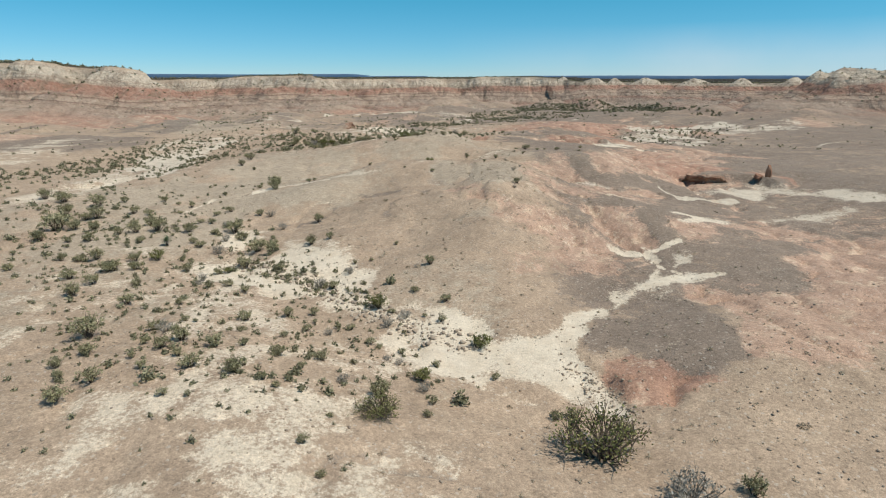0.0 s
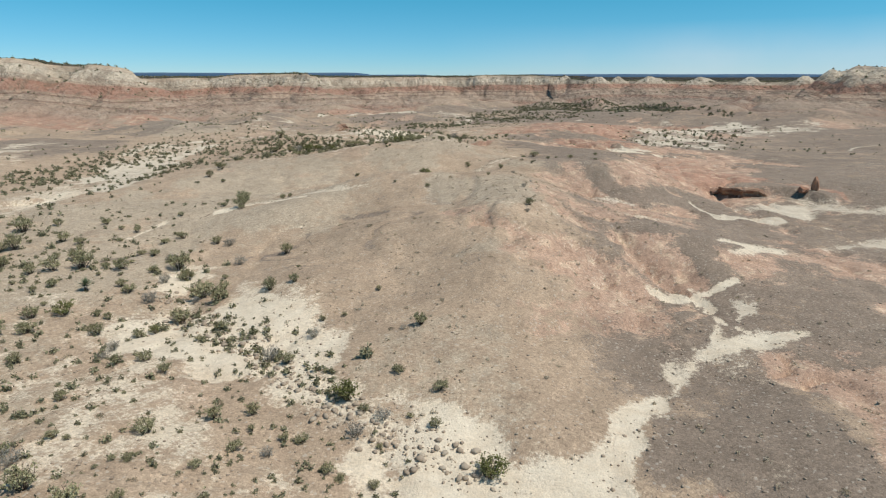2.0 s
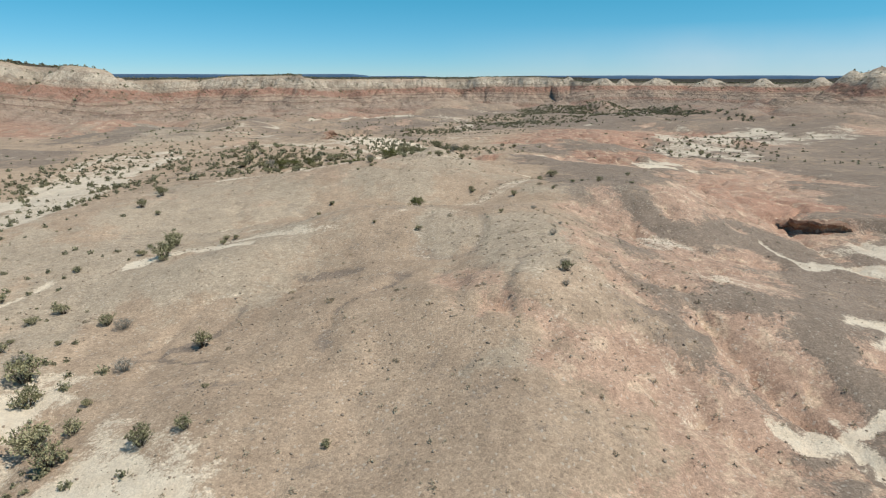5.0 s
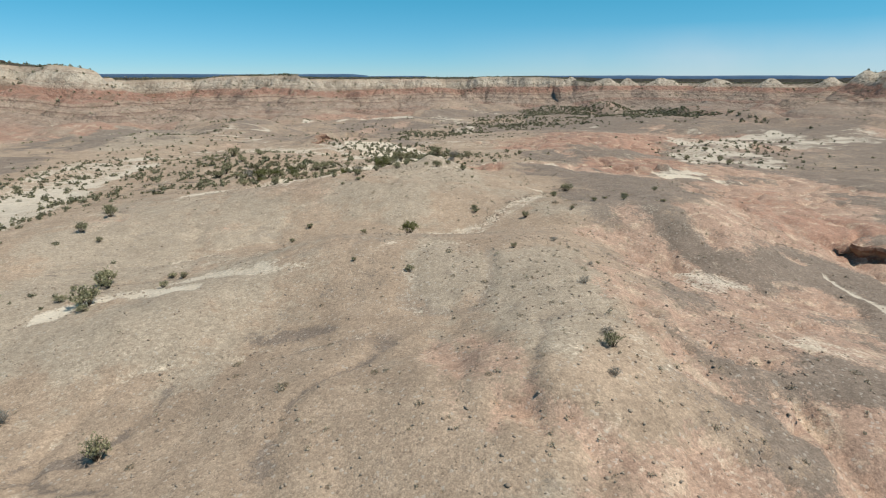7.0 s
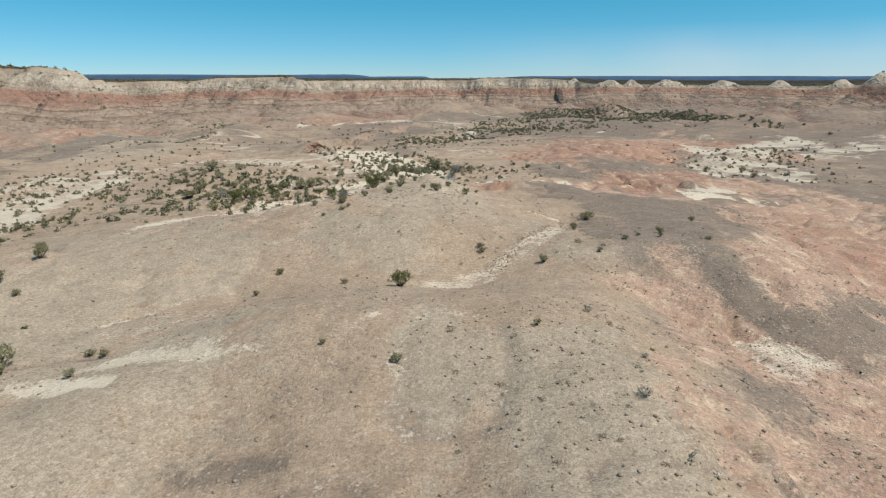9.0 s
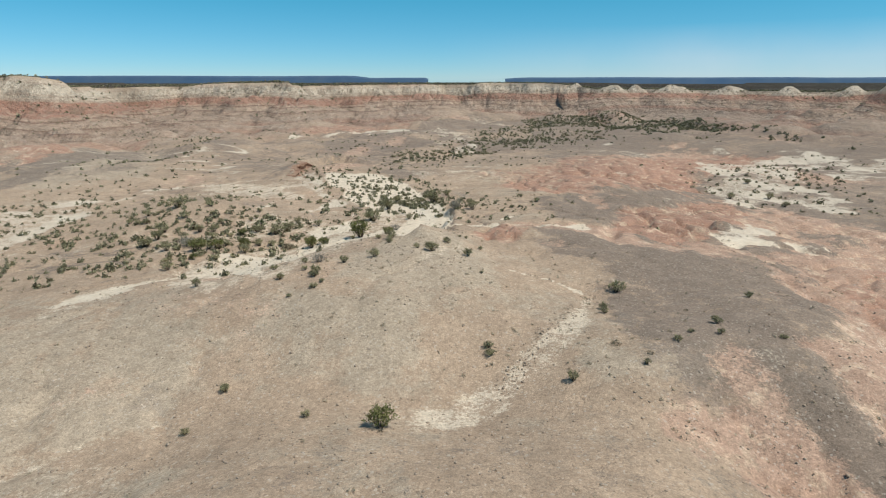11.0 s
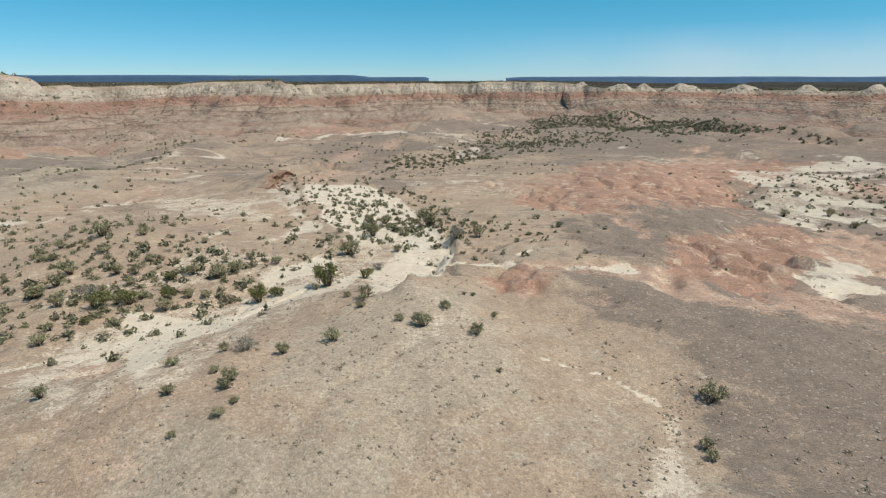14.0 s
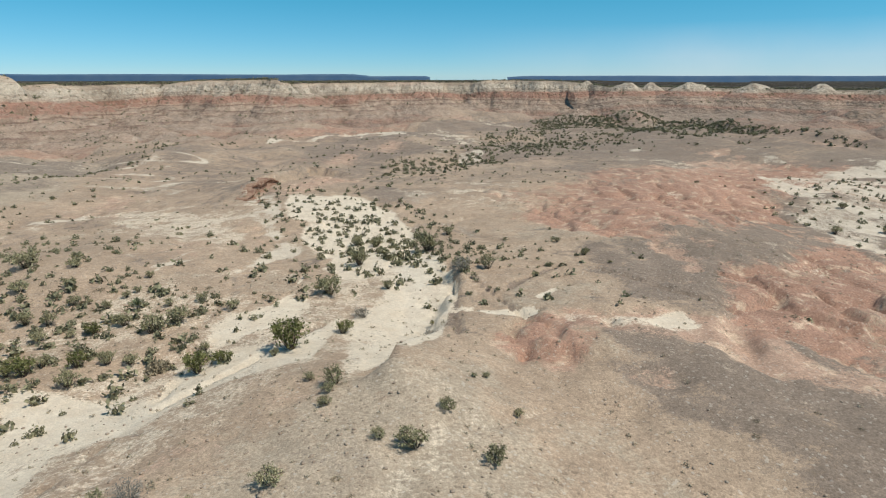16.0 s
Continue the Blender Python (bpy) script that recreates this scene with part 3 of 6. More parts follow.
patch("salmon", 0.53, 0.22, 2.0, (10.3, 64.6), (12.1, 63.5), (13.4, 60.8), (14.0, 59.3), (11.8, 58.9), (10.6, 60.4))
soil("salmon", 0.74, 1.9, (0.2, 62.7), (2.0, 60.3), (2.8, 58.8))
soil("gully", 0.08, 2.1, (11.0, 66.9), (12.1, 63.5), (12.7, 60.5), (13.0, 58.9))
patch("salmon", 0.44, 0.22, 1.9, (-1.2, 63.4), (2.2, 63.0), (2.9, 59.6), (0.2, 59.7))
soil("gully", 0.06, 2.2, (13.5, 64.1), (14.5, 62.3))
soil("sand", 0.39, 3.7, (-28.3, 63.5), (-27.4, 66.8))
soil("grey", 2.38, 5.3, (-46.1, 66.3), (-35.6, 69.5), (-22.2, 62.7))
patch("white", 0.76, 0.38, 5.0, (36.1, 64.0), (41.7, 66.4), (46.5, 68.0), (52.0, 68.7), (50.4, 66.6), (45.5, 65.6), (40.7, 63.7))
patch("grey", 0.79, 0.25, 2.6, (7.5, 75.2), (9.9, 75.6), (10.0, 69.9), (9.2, 64.3), (8.0, 59.9), (5.9, 59.1), (6.3, 63.3), (5.4, 68.4), (5.1, 72.6))
patch("dark", 1.05, 0.67, 5.0, (30.4, 78.8), (37.0, 77.0), (42.4, 73.8), (50.5, 69.4), (41.2, 56.6), (40.3, 65.8), (22.8, 60.4))
soil("pale", 0.96, 2.6, (18.5, 67.0), (21.3, 66.5))
patch("salmon", 0.62, 0.61, 5.1, (29.0, 75.1), (17.7, 61.5), (14.6, 62.3), (12.8, 64.8), (19.7, 76.9), (25.9, 76.9))
soil("grey", 1.63, 2.6, (0.0, 72.4), (0.6, 69.8))
soil("sand", 0.26, 4.1, (-23.3, 70.6), (-20.2, 72.8), (-14.5, 72.3))
patch("sand", 0.66, 0.22, 2.9, (-18.1, 74.1), (-15.9, 76.6), (-10.1, 74.6), (-5.5, 74.2), (-5.4, 73.7), (-9.9, 73.9), (-14.6, 73.7))
patch("salmon", 0.79, 0.48, 4.6, (8.7, 70.8), (17.4, 86.3), (19.8, 80.0), (13.4, 69.6), (10.0, 67.5))
patch("salmon", 0.66, 0.37, 2.9, (17.1, 74.0), (22.5, 77.0), (29.3, 77.9), (26.9, 74.7), (20.2, 73.0))
patch("white", 0.81, 0.43, 5.8, (38.3, 81.2), (47.3, 82.5), (51.7, 77.7), (57.8, 72.9), (56.3, 71.0), (48.7, 75.2), (43.4, 78.3), (39.6, 79.3))
patch("white", 0.57, 0.29, 4.3, (18.1, 78.5), (22.5, 78.7), (22.7, 77.6), (17.5, 75.1))
soil("white", 0.18, 5.3, (30.8, 81.7), (31.2, 75.3), (39.3, 75.8))
soil("sand", 0.38, 6.4, (-49.4, 68.5), (-46.4, 71.6), (-44.7, 76.7), (-49.7, 94.3))
patch("sand", 0.43, 0.22, 3.1, (18.3, 80.3), (20.4, 80.2), (22.2, 78.5), (21.5, 77.7), (19.4, 77.3))
soil("pale", 0.45, 3.1, (19.1, 80.2), (21.5, 77.9))
patch("white", 0.95, 0.35, 4.6, (36.4, 80.9), (39.4, 78.4), (41.9, 74.9), (46.7, 81.7), (42.2, 82.6))
soil("pale", 0.25, 3.4, (-15.1, 83.9), (-13.4, 85.0), (-12.0, 86.0))
patch("salmon", 0.70, 0.37, 3.5, (11.4, 86.3), (14.0, 87.7), (16.9, 85.7), (19.8, 82.4), (16.5, 82.6), (13.1, 82.0), (10.9, 82.8))
soil("grey", 2.63, 6.3, (-32.0, 87.3), (-23.9, 85.8), (-12.0, 71.4))
soil("pale", 0.51, 6.3, (41.8, 85.8), (46.7, 82.9))
patch("dark", 0.95, 0.47, 3.7, (29.7, 87.3), (35.3, 91.1), (36.8, 88.8), (30.8, 79.9), (26.4, 80.1))
patch("dark", 0.95, 0.58, 5.4, (14.9, 90.9), (23.2, 96.0), (22.9, 87.2), (22.0, 80.7), (18.5, 79.5), (17.6, 84.7))
patch("salmon", 0.70, 0.45, 3.8, (22.5, 86.9), (28.7, 88.0), (27.7, 84.5), (24.4, 83.4), (22.5, 84.6))
soil("dark", 1.67, 7.3, (53.7, 94.4), (58.9, 88.5), (59.5, 79.9))
soil("grey", 1.34, 1.9, (10.1, 90.2), (12.5, 89.2), (14.8, 89.2))
soil("red", 0.74, 6.9, (36.6, 92.9), (42.4, 93.0), (46.9, 89.7), (50.9, 86.9))
patch("salmon", 0.79, 0.66, 5.5, (24.8, 89.1), (35.4, 97.2), (38.9, 94.0), (38.4, 90.2), (32.8, 89.3), (26.2, 85.6))
soil("salmon", 1.22, 7.1, (28.3, 90.8), (35.8, 93.1), (39.2, 91.2))
patch("sand", 0.60, 0.22, 3.3, (-0.9, 85.2), (-0.2, 87.3), (3.5, 88.8), (5.7, 91.0), (8.8, 93.9), (10.7, 97.9), (10.7, 95.3), (7.9, 91.1), (5.6, 89.0), (4.2, 87.2), (1.4, 84.7))
patch("dark", 0.95, 0.48, 4.2, (15.3, 109.2), (28.5, 111.8), (30.4, 103.7), (25.4, 88.3), (27.6, 86.0), (27.5, 82.9), (23.4, 78.4), (21.2, 80.8), (17.9, 83.8), (15.4, 88.1), (12.0, 91.6))
patch("sand", 0.58, 0.22, 2.0, (3.8, 88.4), (4.6, 90.0), (5.5, 91.5), (7.2, 93.5), (9.0, 95.8), (11.0, 100.1), (12.0, 101.9), (12.3, 101.2), (11.0, 97.5), (9.5, 94.3), (7.7, 91.9), (6.3, 90.3), (5.4, 89.0), (5.0, 88.2))
soil("grey", 1.80, 2.1, (-9.6, 96.3), (-5.2, 95.0), (-2.7, 92.7))
soil("salmon", 2.19, 7.3, (35.8, 93.1), (44.3, 99.6))
soil("gully", 0.12, 4.7, (35.9, 111.0), (30.8, 92.8), (32.6, 88.3))
patch("red", 0.63, 0.62, 5.1, (33.9, 109.6), (47.8, 120.4), (44.3, 104.2), (43.3, 97.2), (39.9, 93.0), (34.1, 94.0), (29.2, 93.6))
patch("salmon", 0.88, 0.64, 5.2, (31.3, 111.8), (51.8, 135.0), (55.1, 125.9), (52.6, 109.8), (38.4, 91.0), (35.3, 91.1), (30.7, 89.9), (28.2, 90.8), (27.2, 94.9))
soil("sand", 0.13, 2.6, (6.7, 105.8), (9.7, 105.0), (11.7, 102.7))
soil("pale", 0.35, 2.6, (14.3, 106.5), (15.1, 105.3))
soil("sand", 1.08, 3.0, (-27.4, 102.2), (-24.5, 106.0), (-21.2, 109.0), (-17.0, 111.0))
soil("sand", 1.19, 3.0, (-27.4, 102.2), (-24.5, 106.0), (-21.2, 109.0), (-17.0, 111.0))
soil("gully", 0.18, 3.1, (-29.2, 104.6), (-26.8, 107.6), (-22.5, 109.7))
soil("salmon", 0.58, 2.9, (-19.9, 107.1), (-16.9, 105.7))
patch("dark", 0.73, 0.34, 2.6, (9.5, 117.6), (15.4, 117.5), (20.2, 115.2), (23.8, 111.8), (19.6, 105.0), (15.4, 108.2), (11.9, 112.2))
soil("gully", 0.11, 3.0, (-13.4, 103.1), (-13.3, 110.6), (-13.4, 117.1))
patch("salmon", 0.62, 0.28, 2.2, (10.9, 116.3), (12.9, 115.9), (12.4, 115.4), (11.0, 115.7))
soil("white", 1.86, 8.1, (-53.9, 107.6), (-50.8, 112.8), (-52.1, 127.3))
patch("dark", 0.95, 0.31, 2.4, (12.8, 121.0), (16.6, 122.6), (17.7, 119.0), (19.2, 115.7), (23.2, 114.1), (20.4, 110.3), (16.7, 111.4), (13.6, 116.9))
patch("salmon", 0.62, 0.34, 2.5, (18.6, 117.0), (21.5, 117.2), (24.6, 116.1), (23.7, 114.9), (20.5, 115.4))
patch("sand", 0.95, 0.22, 2.2, (-6.1, 126.4), (-8.8, 121.3), (-11.6, 121.2), (-13.6, 118.5), (-13.8, 115.1), (-17.2, 116.1), (-21.6, 117.3), (-22.5, 116.0), (-13.6, 101.6), (-12.8, 102.3), (-15.3, 109.8), (-12.9, 110.9), (-11.8, 113.6), (-9.2, 115.7), (-5.8, 116.8))
soil("salmon", 1.67, 3.6, (28.0, 116.8), (34.2, 116.9), (41.7, 118.9))
soil("sand", 0.79, 3.3, (-17.0, 111.0), (-15.2, 116.8), (-13.4, 120.9), (-10.0, 128.9))
soil("sand", 0.91, 3.3, (-17.0, 111.0), (-15.2, 116.8), (-13.4, 120.9), (-10.0, 128.9))
soil("gully", 0.13, 3.3, (-7.1, 125.0), (-10.0, 117.9), (-12.8, 113.7))
patch("red", 0.76, 0.32, 2.4, (4.3, 120.5), (6.6, 124.7), (9.5, 126.0), (11.4, 124.6), (11.6, 122.7), (8.9, 121.1), (6.9, 119.9), (8.0, 118.9), (5.4, 118.6))
patch("salmon", 0.88, 0.35, 2.6, (11.4, 124.6), (14.7, 126.6), (17.8, 125.4), (19.5, 122.6), (19.8, 120.4), (20.6, 118.1), (21.5, 117.6), (18.8, 116.2), (17.8, 119.8), (16.5, 123.1), (11.9, 121.5))
soil("gully", 0.11, 2.5, (-15.5, 120.4), (-13.4, 122.5))
soil("gully", 0.09, 2.5, (-15.6, 120.8), (-13.8, 121.8), (-11.9, 122.1))
soil("white", 2.61, 6.4, (-48.9, 106.5), (-52.6, 117.6), (-55.7, 130.4), (-55.7, 135.5))
patch("sand", 0.57, 0.22, 2.7, (11.7, 123.1), (16.1, 125.1), (16.3, 123.0), (14.6, 121.0), (12.1, 122.1))
soil("sand", 0.41, 3.2, (9.1, 124.0), (13.9, 123.4), (17.2, 124.1))
soil("sand", 0.60, 3.9, (32.9, 123.8), (41.1, 125.0), (45.8, 124.2))
soil("sand", 0.75, 3.9, (32.9, 123.8), (41.1, 125.0), (45.8, 124.2))
patch("white", 0.85, 0.22, 2.6, (-2.2, 138.2), (-0.1, 136.5), (0.5, 129.5), (-0.4, 121.7), (-2.6, 114.2), (-2.9, 114.6), (-1.8, 121.4), (-1.4, 129.5))
soil("sand", 0.15, 2.6, (1.8, 127.1), (4.9, 126.2), (7.6, 126.2))
patch("sand", 0.95, 0.22, 2.6, (-4.4, 146.0), (0.3, 141.1), (1.9, 136.4), (2.3, 131.6), (1.8, 127.1), (1.3, 123.4), (-0.4, 116.0), (-2.2, 114.1), (-3.4, 112.9), (-3.9, 113.5), (-3.3, 116.6), (-2.1, 124.7), (-1.8, 129.5), (-2.9, 134.3))
soil("gully", 0.16, 3.7, (2.2, 133.0), (2.0, 122.3))
soil("gully", 0.11, 2.6, (1.8, 133.3), (1.9, 127.1), (1.2, 123.3))
soil("gully", 0.14, 2.6, (2.1, 133.3), (1.9, 127.1), (0.6, 123.4))
patch("red", 1.05, 0.44, 3.2, (25.9, 137.8), (30.4, 140.7), (31.2, 134.8), (35.1, 134.8), (39.8, 136.7), (28.9, 122.3), (28.0, 122.9), (25.3, 118.5), (24.3, 120.1), (23.0, 122.3), (21.6, 124.7), (23.3, 130.4))
soil("white", 0.89, 3.7, (34.9, 127.0), (42.4, 131.3))
soil("sand", 0.29, 2.8, (-11.0, 136.0), (-10.6, 131.2), (-11.7, 127.7), (-11.8, 123.0))
soil("gully", 0.10, 3.2, (3.1, 134.6), (5.0, 130.1), (6.6, 125.6))
soil("red", 0.60, 7.0, (23.6, 128.3), (35.3, 132.4))
soil("sand", 0.15, 2.9, (8.0, 128.7), (10.6, 131.6), (13.6, 132.7))
soil("salmon", 1.96, 9.1, (39.5, 131.6), (55.0, 138.6), (60.9, 123.7))
soil("gully", 0.09, 3.1, (14.0, 136.2), (17.1, 131.2), (21.5, 126.8))
patch("white", 0.76, 0.32, 3.9, (-5.1, 143.7), (-0.7, 146.2), (1.5, 135.3), (1.8, 128.8), (0.4, 122.9), (-1.8, 114.5), (-1.6, 131.2))
soil("gully", 0.11, 3.1, (6.3, 131.9), (9.5, 135.4), (14.2, 138.9))
patch("sand", 0.76, 0.29, 3.6, (-16.4, 158.5), (-10.0, 157.4), (-3.3, 148.4), (0.9, 142.0), (2.0, 135.6), (1.4, 127.8), (0.6, 121.3), (-1.8, 113.7), (-3.9, 113.5), (-5.5, 125.2), (-3.8, 131.0), (-4.8, 136.6), (-10.5, 142.7), (-14.3, 148.7))
soil("white", 0.12, 3.6, (-23.8, 136.0), (-21.7, 138.9))
patch("dark", 1.05, 0.54, 3.8, (12.8, 142.4), (18.3, 146.5), (24.9, 145.6), (37.6, 155.5), (44.4, 158.6), (36.3, 143.2), (27.9, 139.9), (23.0, 131.6), (15.0, 131.3), (13.1, 134.7))
soil("white", 0.49, 5.0, (-54.4, 142.1), (-52.4, 144.3))
soil("white", 0.14, 3.9, (-23.1, 135.5), (-23.2, 145.2), (-25.1, 154.7))
patch("dark", 0.53, 0.61, 4.2, (-54.9, 159.6), (-39.4, 155.1), (-27.9, 141.1), (-18.3, 138.1), (-24.3, 134.1), (-46.2, 148.0))
patch("white", 0.95, 0.33, 4.0, (-28.9, 176.3), (-25.0, 178.2), (-19.8, 162.2), (-16.9, 151.2), (-13.8, 148.9), (-13.3, 144.2), (-15.4, 139.9), (-16.5, 135.7), (-17.4, 136.6), (-16.6, 142.3), (-16.3, 146.9), (-19.1, 152.3), (-22.0, 156.2))
patch("sand", 0.90, 0.34, 4.0, (-23.8, 177.1), (-11.3, 175.1), (-5.3, 164.0), (-1.7, 151.5), (-3.2, 138.5), (-5.7, 134.4), (-10.2, 138.0), (-9.8, 146.7), (-14.3, 156.7), (-19.1, 162.2))
patch("sand", 0.52, 0.36, 4.3, (-43.5, 162.2), (-36.4, 166.1), (-25.2, 160.7), (-21.4, 153.4), (-19.8, 145.2), (-24.4, 146.5), (-31.9, 149.8))
soil("gully", 0.16, 4.5, (8.5, 176.1), (14.0, 162.5), (19.2, 149.7), (24.5, 147.5))
soil("pale", 0.75, 5.5, (-50.6, 152.2), (-50.2, 160.1), (-43.8, 165.5), (-25.8, 161.3))
soil("white", 0.24, 5.0, (-52.2, 156.0), (-51.6, 161.1), (-47.0, 164.3))
soil("pale", 2.38, 5.0, (-38.7, 162.7), (-28.9, 158.6), (-24.4, 161.9))
soil("gully", 0.18, 4.9, (39.1, 170.9), (33.7, 153.1))
soil("white", 1.22, 8.3, (56.0, 175.2), (62.4, 168.1), (73.5, 164.2))
patch("salmon", 0.57, 0.84, 5.3, (-57.2, 172.9), (-48.7, 177.4), (-39.5, 171.0), (-42.5, 163.1), (-49.7, 163.7))
soil("salmon", 1.13, 9.2, (13.5, 167.2), (22.5, 147.2), (40.4, 177.0), (55.2, 189.3))
patch("white", 0.95, 0.54, 5.7, (52.0, 174.6), (59.9, 182.2), (73.6, 191.6), (105.7, 225.5), (50.3, 150.4), (49.5, 155.6), (50.8, 165.4))
soil("dark", 1.58, 12.0, (-116.3, 166.7), (-113.1, 201.1), (-77.3, 176.8))
patch("red", 1.05, 0.93, 5.8, (7.8, 178.6), (15.9, 174.2), (21.9, 182.6), (31.2, 189.4), (43.9, 193.9), (83.8, 238.5), (99.4, 229.3), (98.3, 220.1), (71.0, 190.7), (57.8, 181.8), (53.0, 174.9), (48.7, 164.5), (34.9, 154.2), (24.1, 146.5), (18.6, 147.6), (14.5, 157.6))
patch("dark", 0.73, 0.97, 5.9, (-48.6, 190.4), (-47.2, 209.9), (-37.6, 199.3), (-29.0, 174.1), (-36.8, 172.5))
soil("white", 0.61, 11.3, (87.6, 186.3), (128.3, 211.9))
soil("white", 1.65, 7.4, (60.4, 184.6), (88.7, 214.3), (107.7, 219.1))
soil("white", 1.65, 7.4, (60.4, 184.6), (88.7, 214.3), (107.7, 219.1))
soil("salmon", 2.04, 7.4, (47.0, 208.7), (80.1, 236.6), (88.7, 214.3))
soil("red", 2.50, 12.0, (-148.9, 205.5), (-131.4, 215.9), (-97.8, 210.8), (-96.0, 283.0))
soil("white", 0.79, 8.4, (84.7, 243.3), (87.9, 240.3))
soil("red", 0.89, 11.1, (-127.3, 241.3), (-113.5, 245.3), (-92.9, 243.8))
soil("white", 0.77, 8.0, (5.6, 243.9), (11.1, 252.3))
soil("white", 0.51, 10.7, (-56.3, 281.7), (-42.0, 315.9), (-13.5, 311.8))
soil("red", 1.40, 11.8, (-64.7, 313.2), (-43.2, 323.0), (-15.6, 347.4))
patch("dark", 0.95, 0.50, 3.0, (14.0, 131.5), (29.0, 148.2), (44.3, 160.7), (49.2, 152.2), (35.2, 136.6), (21.2, 128.7), (14.7, 124.8), (8.3, 125.0))
patch("red", 0.80, 0.45, 2.6, (24.7, 136.7), (32.5, 135.6), (42.9, 138.4), (29.3, 120.1), (25.6, 119.0), (20.3, 121.3), (21.8, 128.8))
patch("red", 0.72, 0.40, 3.0, (24.2, 128.5), (37.8, 147.7), (49.1, 155.0), (46.5, 143.1), (30.0, 122.6), (25.2, 122.8))
patch("salmon", 0.85, 0.30, 2.6, (4.4, 119.7), (8.0, 123.0), (11.9, 123.6), (17.7, 125.2), (20.8, 123.1), (19.0, 118.1), (16.1, 120.2), (12.8, 121.4), (9.0, 120.8), (9.4, 117.4), (7.1, 117.9))
patch("red", 0.60, 0.25, 2.4, (4.6, 119.9), (7.6, 121.6), (10.5, 121.0), (9.6, 117.6), (7.1, 118.1))
patch("red", 0.62, 0.70, 5.0, (9.6, 175.6), (23.4, 191.6), (48.8, 223.6), (79.5, 241.5), (91.9, 219.1), (59.7, 182.1), (40.1, 164.8), (25.1, 146.4), (19.4, 152.5), (14.4, 166.5))
patch("salmon", 0.60, 0.55, 2.4, (3.6, 46.2), (6.8, 48.4), (13.2, 56.0), (16.6, 50.1), (16.2, 43.3), (13.7, 41.9), (10.3, 42.6), (5.4, 41.1), (4.1, 43.1))
patch("salmon", 0.85, 0.35, 2.4, (13.7, 60.3), (17.5, 60.5), (20.1, 57.9), (19.9, 53.4), (19.8, 51.8), (16.7, 53.3), (15.1, 55.8))
patch("salmon", 0.70, 0.40, 2.4, (2.6, 58.6), (6.3, 57.4), (8.7, 56.1), (10.6, 53.4), (7.6, 50.7), (4.5, 54.7))
patch("grey", 0.80, 0.60, 2.4, (4.3, 73.7), (8.9, 77.1), (10.4, 72.1), (9.9, 66.5), (8.8, 62.2), (6.6, 57.4), (4.1, 57.2), (5.1, 61.4), (5.1, 66.8))
patch("salmon", 0.70, 0.35, 2.0, (1.1, 64.1), (3.8, 63.0), (4.5, 59.2), (5.0, 57.0), (2.6, 57.2), (2.1, 59.5))
patch("salmon", 0.72, 0.45, 2.6, (11.3, 84.1), (17.9, 90.3), (18.9, 86.5), (15.1, 80.4), (12.8, 81.9))
patch("salmon", 0.80, 0.60, 3.6, (22.9, 92.1), (45.6, 126.5), (52.2, 109.8), (37.5, 89.6), (31.7, 89.6), (23.2, 86.2))
patch("white", 0.80, 0.22, 2.2, (20.8, 50.1), (22.9, 50.0), (21.6, 46.8), (19.5, 46.5))
patch("white", 0.80, 0.25, 2.2, (20.1, 45.3), (22.0, 45.4), (19.4, 41.9), (18.2, 42.9))
soil("pale", 0.60, 3.0, (-2.4, 76.0), (-3.9, 74.3), (-6.4, 74.1), (-9.3, 74.2), (-11.8, 74.9), (-14.4, 75.4), (-16.2, 74.8))
patch("red", 0.90, 0.18, 1.9, (8.8, 29.4), (11.6, 29.3), (13.3, 27.2), (14.7, 26.0), (13.0, 25.8), (10.3, 25.4), (9.0, 26.7))
patch("pale", 1.00, 0.60, 1.6, (-12.0, 15.0), (-12.0, 19.6), (-6.0, 19.6), (-3.0, 20.2), (-1.2, 22.0), (1.4, 20.4), (3.4, 17.0), (3.0, 14.0))
patch("pale", 0.90, 0.60, 2.4, (10.1, 42.2), (13.4, 42.9), (15.3, 41.7), (19.4, 44.2), (22.6, 46.3), (17.1, 38.8), (12.5, 39.2), (9.6, 39.5))
patch("sand", 0.46, 0.60, 2.4, (-25.0, 108.4), (-22.3, 115.5), (-16.0, 123.0), (-9.4, 133.9), (-5.8, 151.3), (0.9, 142.1), (1.5, 128.6), (-0.8, 120.1), (-5.9, 114.2), (-10.7, 108.9), (-10.1, 100.2), (-14.8, 98.3))
patch("pale", 0.80, 0.90, 2.4, (-37.4, 124.9), (-28.5, 126.8), (-20.7, 133.6), (-14.2, 145.7), (-9.4, 133.9), (-16.0, 123.0), (-22.3, 115.5), (-25.0, 108.4))
patch("white", 0.75, 0.60, 6.0, (-63.8, 120.3), (-64.5, 137.3), (-55.0, 133.3), (-46.0, 116.4), (-40.6, 91.1), (-39.9, 81.9), (-41.8, 78.3))
patch("sand", 0.55, 0.45, 4.5, (-52.7, 67.4), (-51.1, 71.0), (-50.6, 80.7), (-51.1, 93.7), (-42.4, 82.0), (-43.7, 72.8), (-46.2, 63.8), (-48.7, 62.0))
patch("grey", 0.95, 0.35, 2.2, (1.7, 73.4), (8.2, 74.9), (9.9, 67.8), (8.1, 59.9), (5.5, 57.6), (3.3, 61.0))
patch("grey", 0.85, 0.30, 2.0, (2.8, 54.8), (5.0, 54.8), (5.3, 51.1), (1.2, 51.7))
patch("salmon", 0.75, 0.25, 2.0, (2.0, 59.3), (4.2, 58.9), (6.2, 56.8), (5.5, 55.5), (3.7, 55.1), (2.1, 55.9))
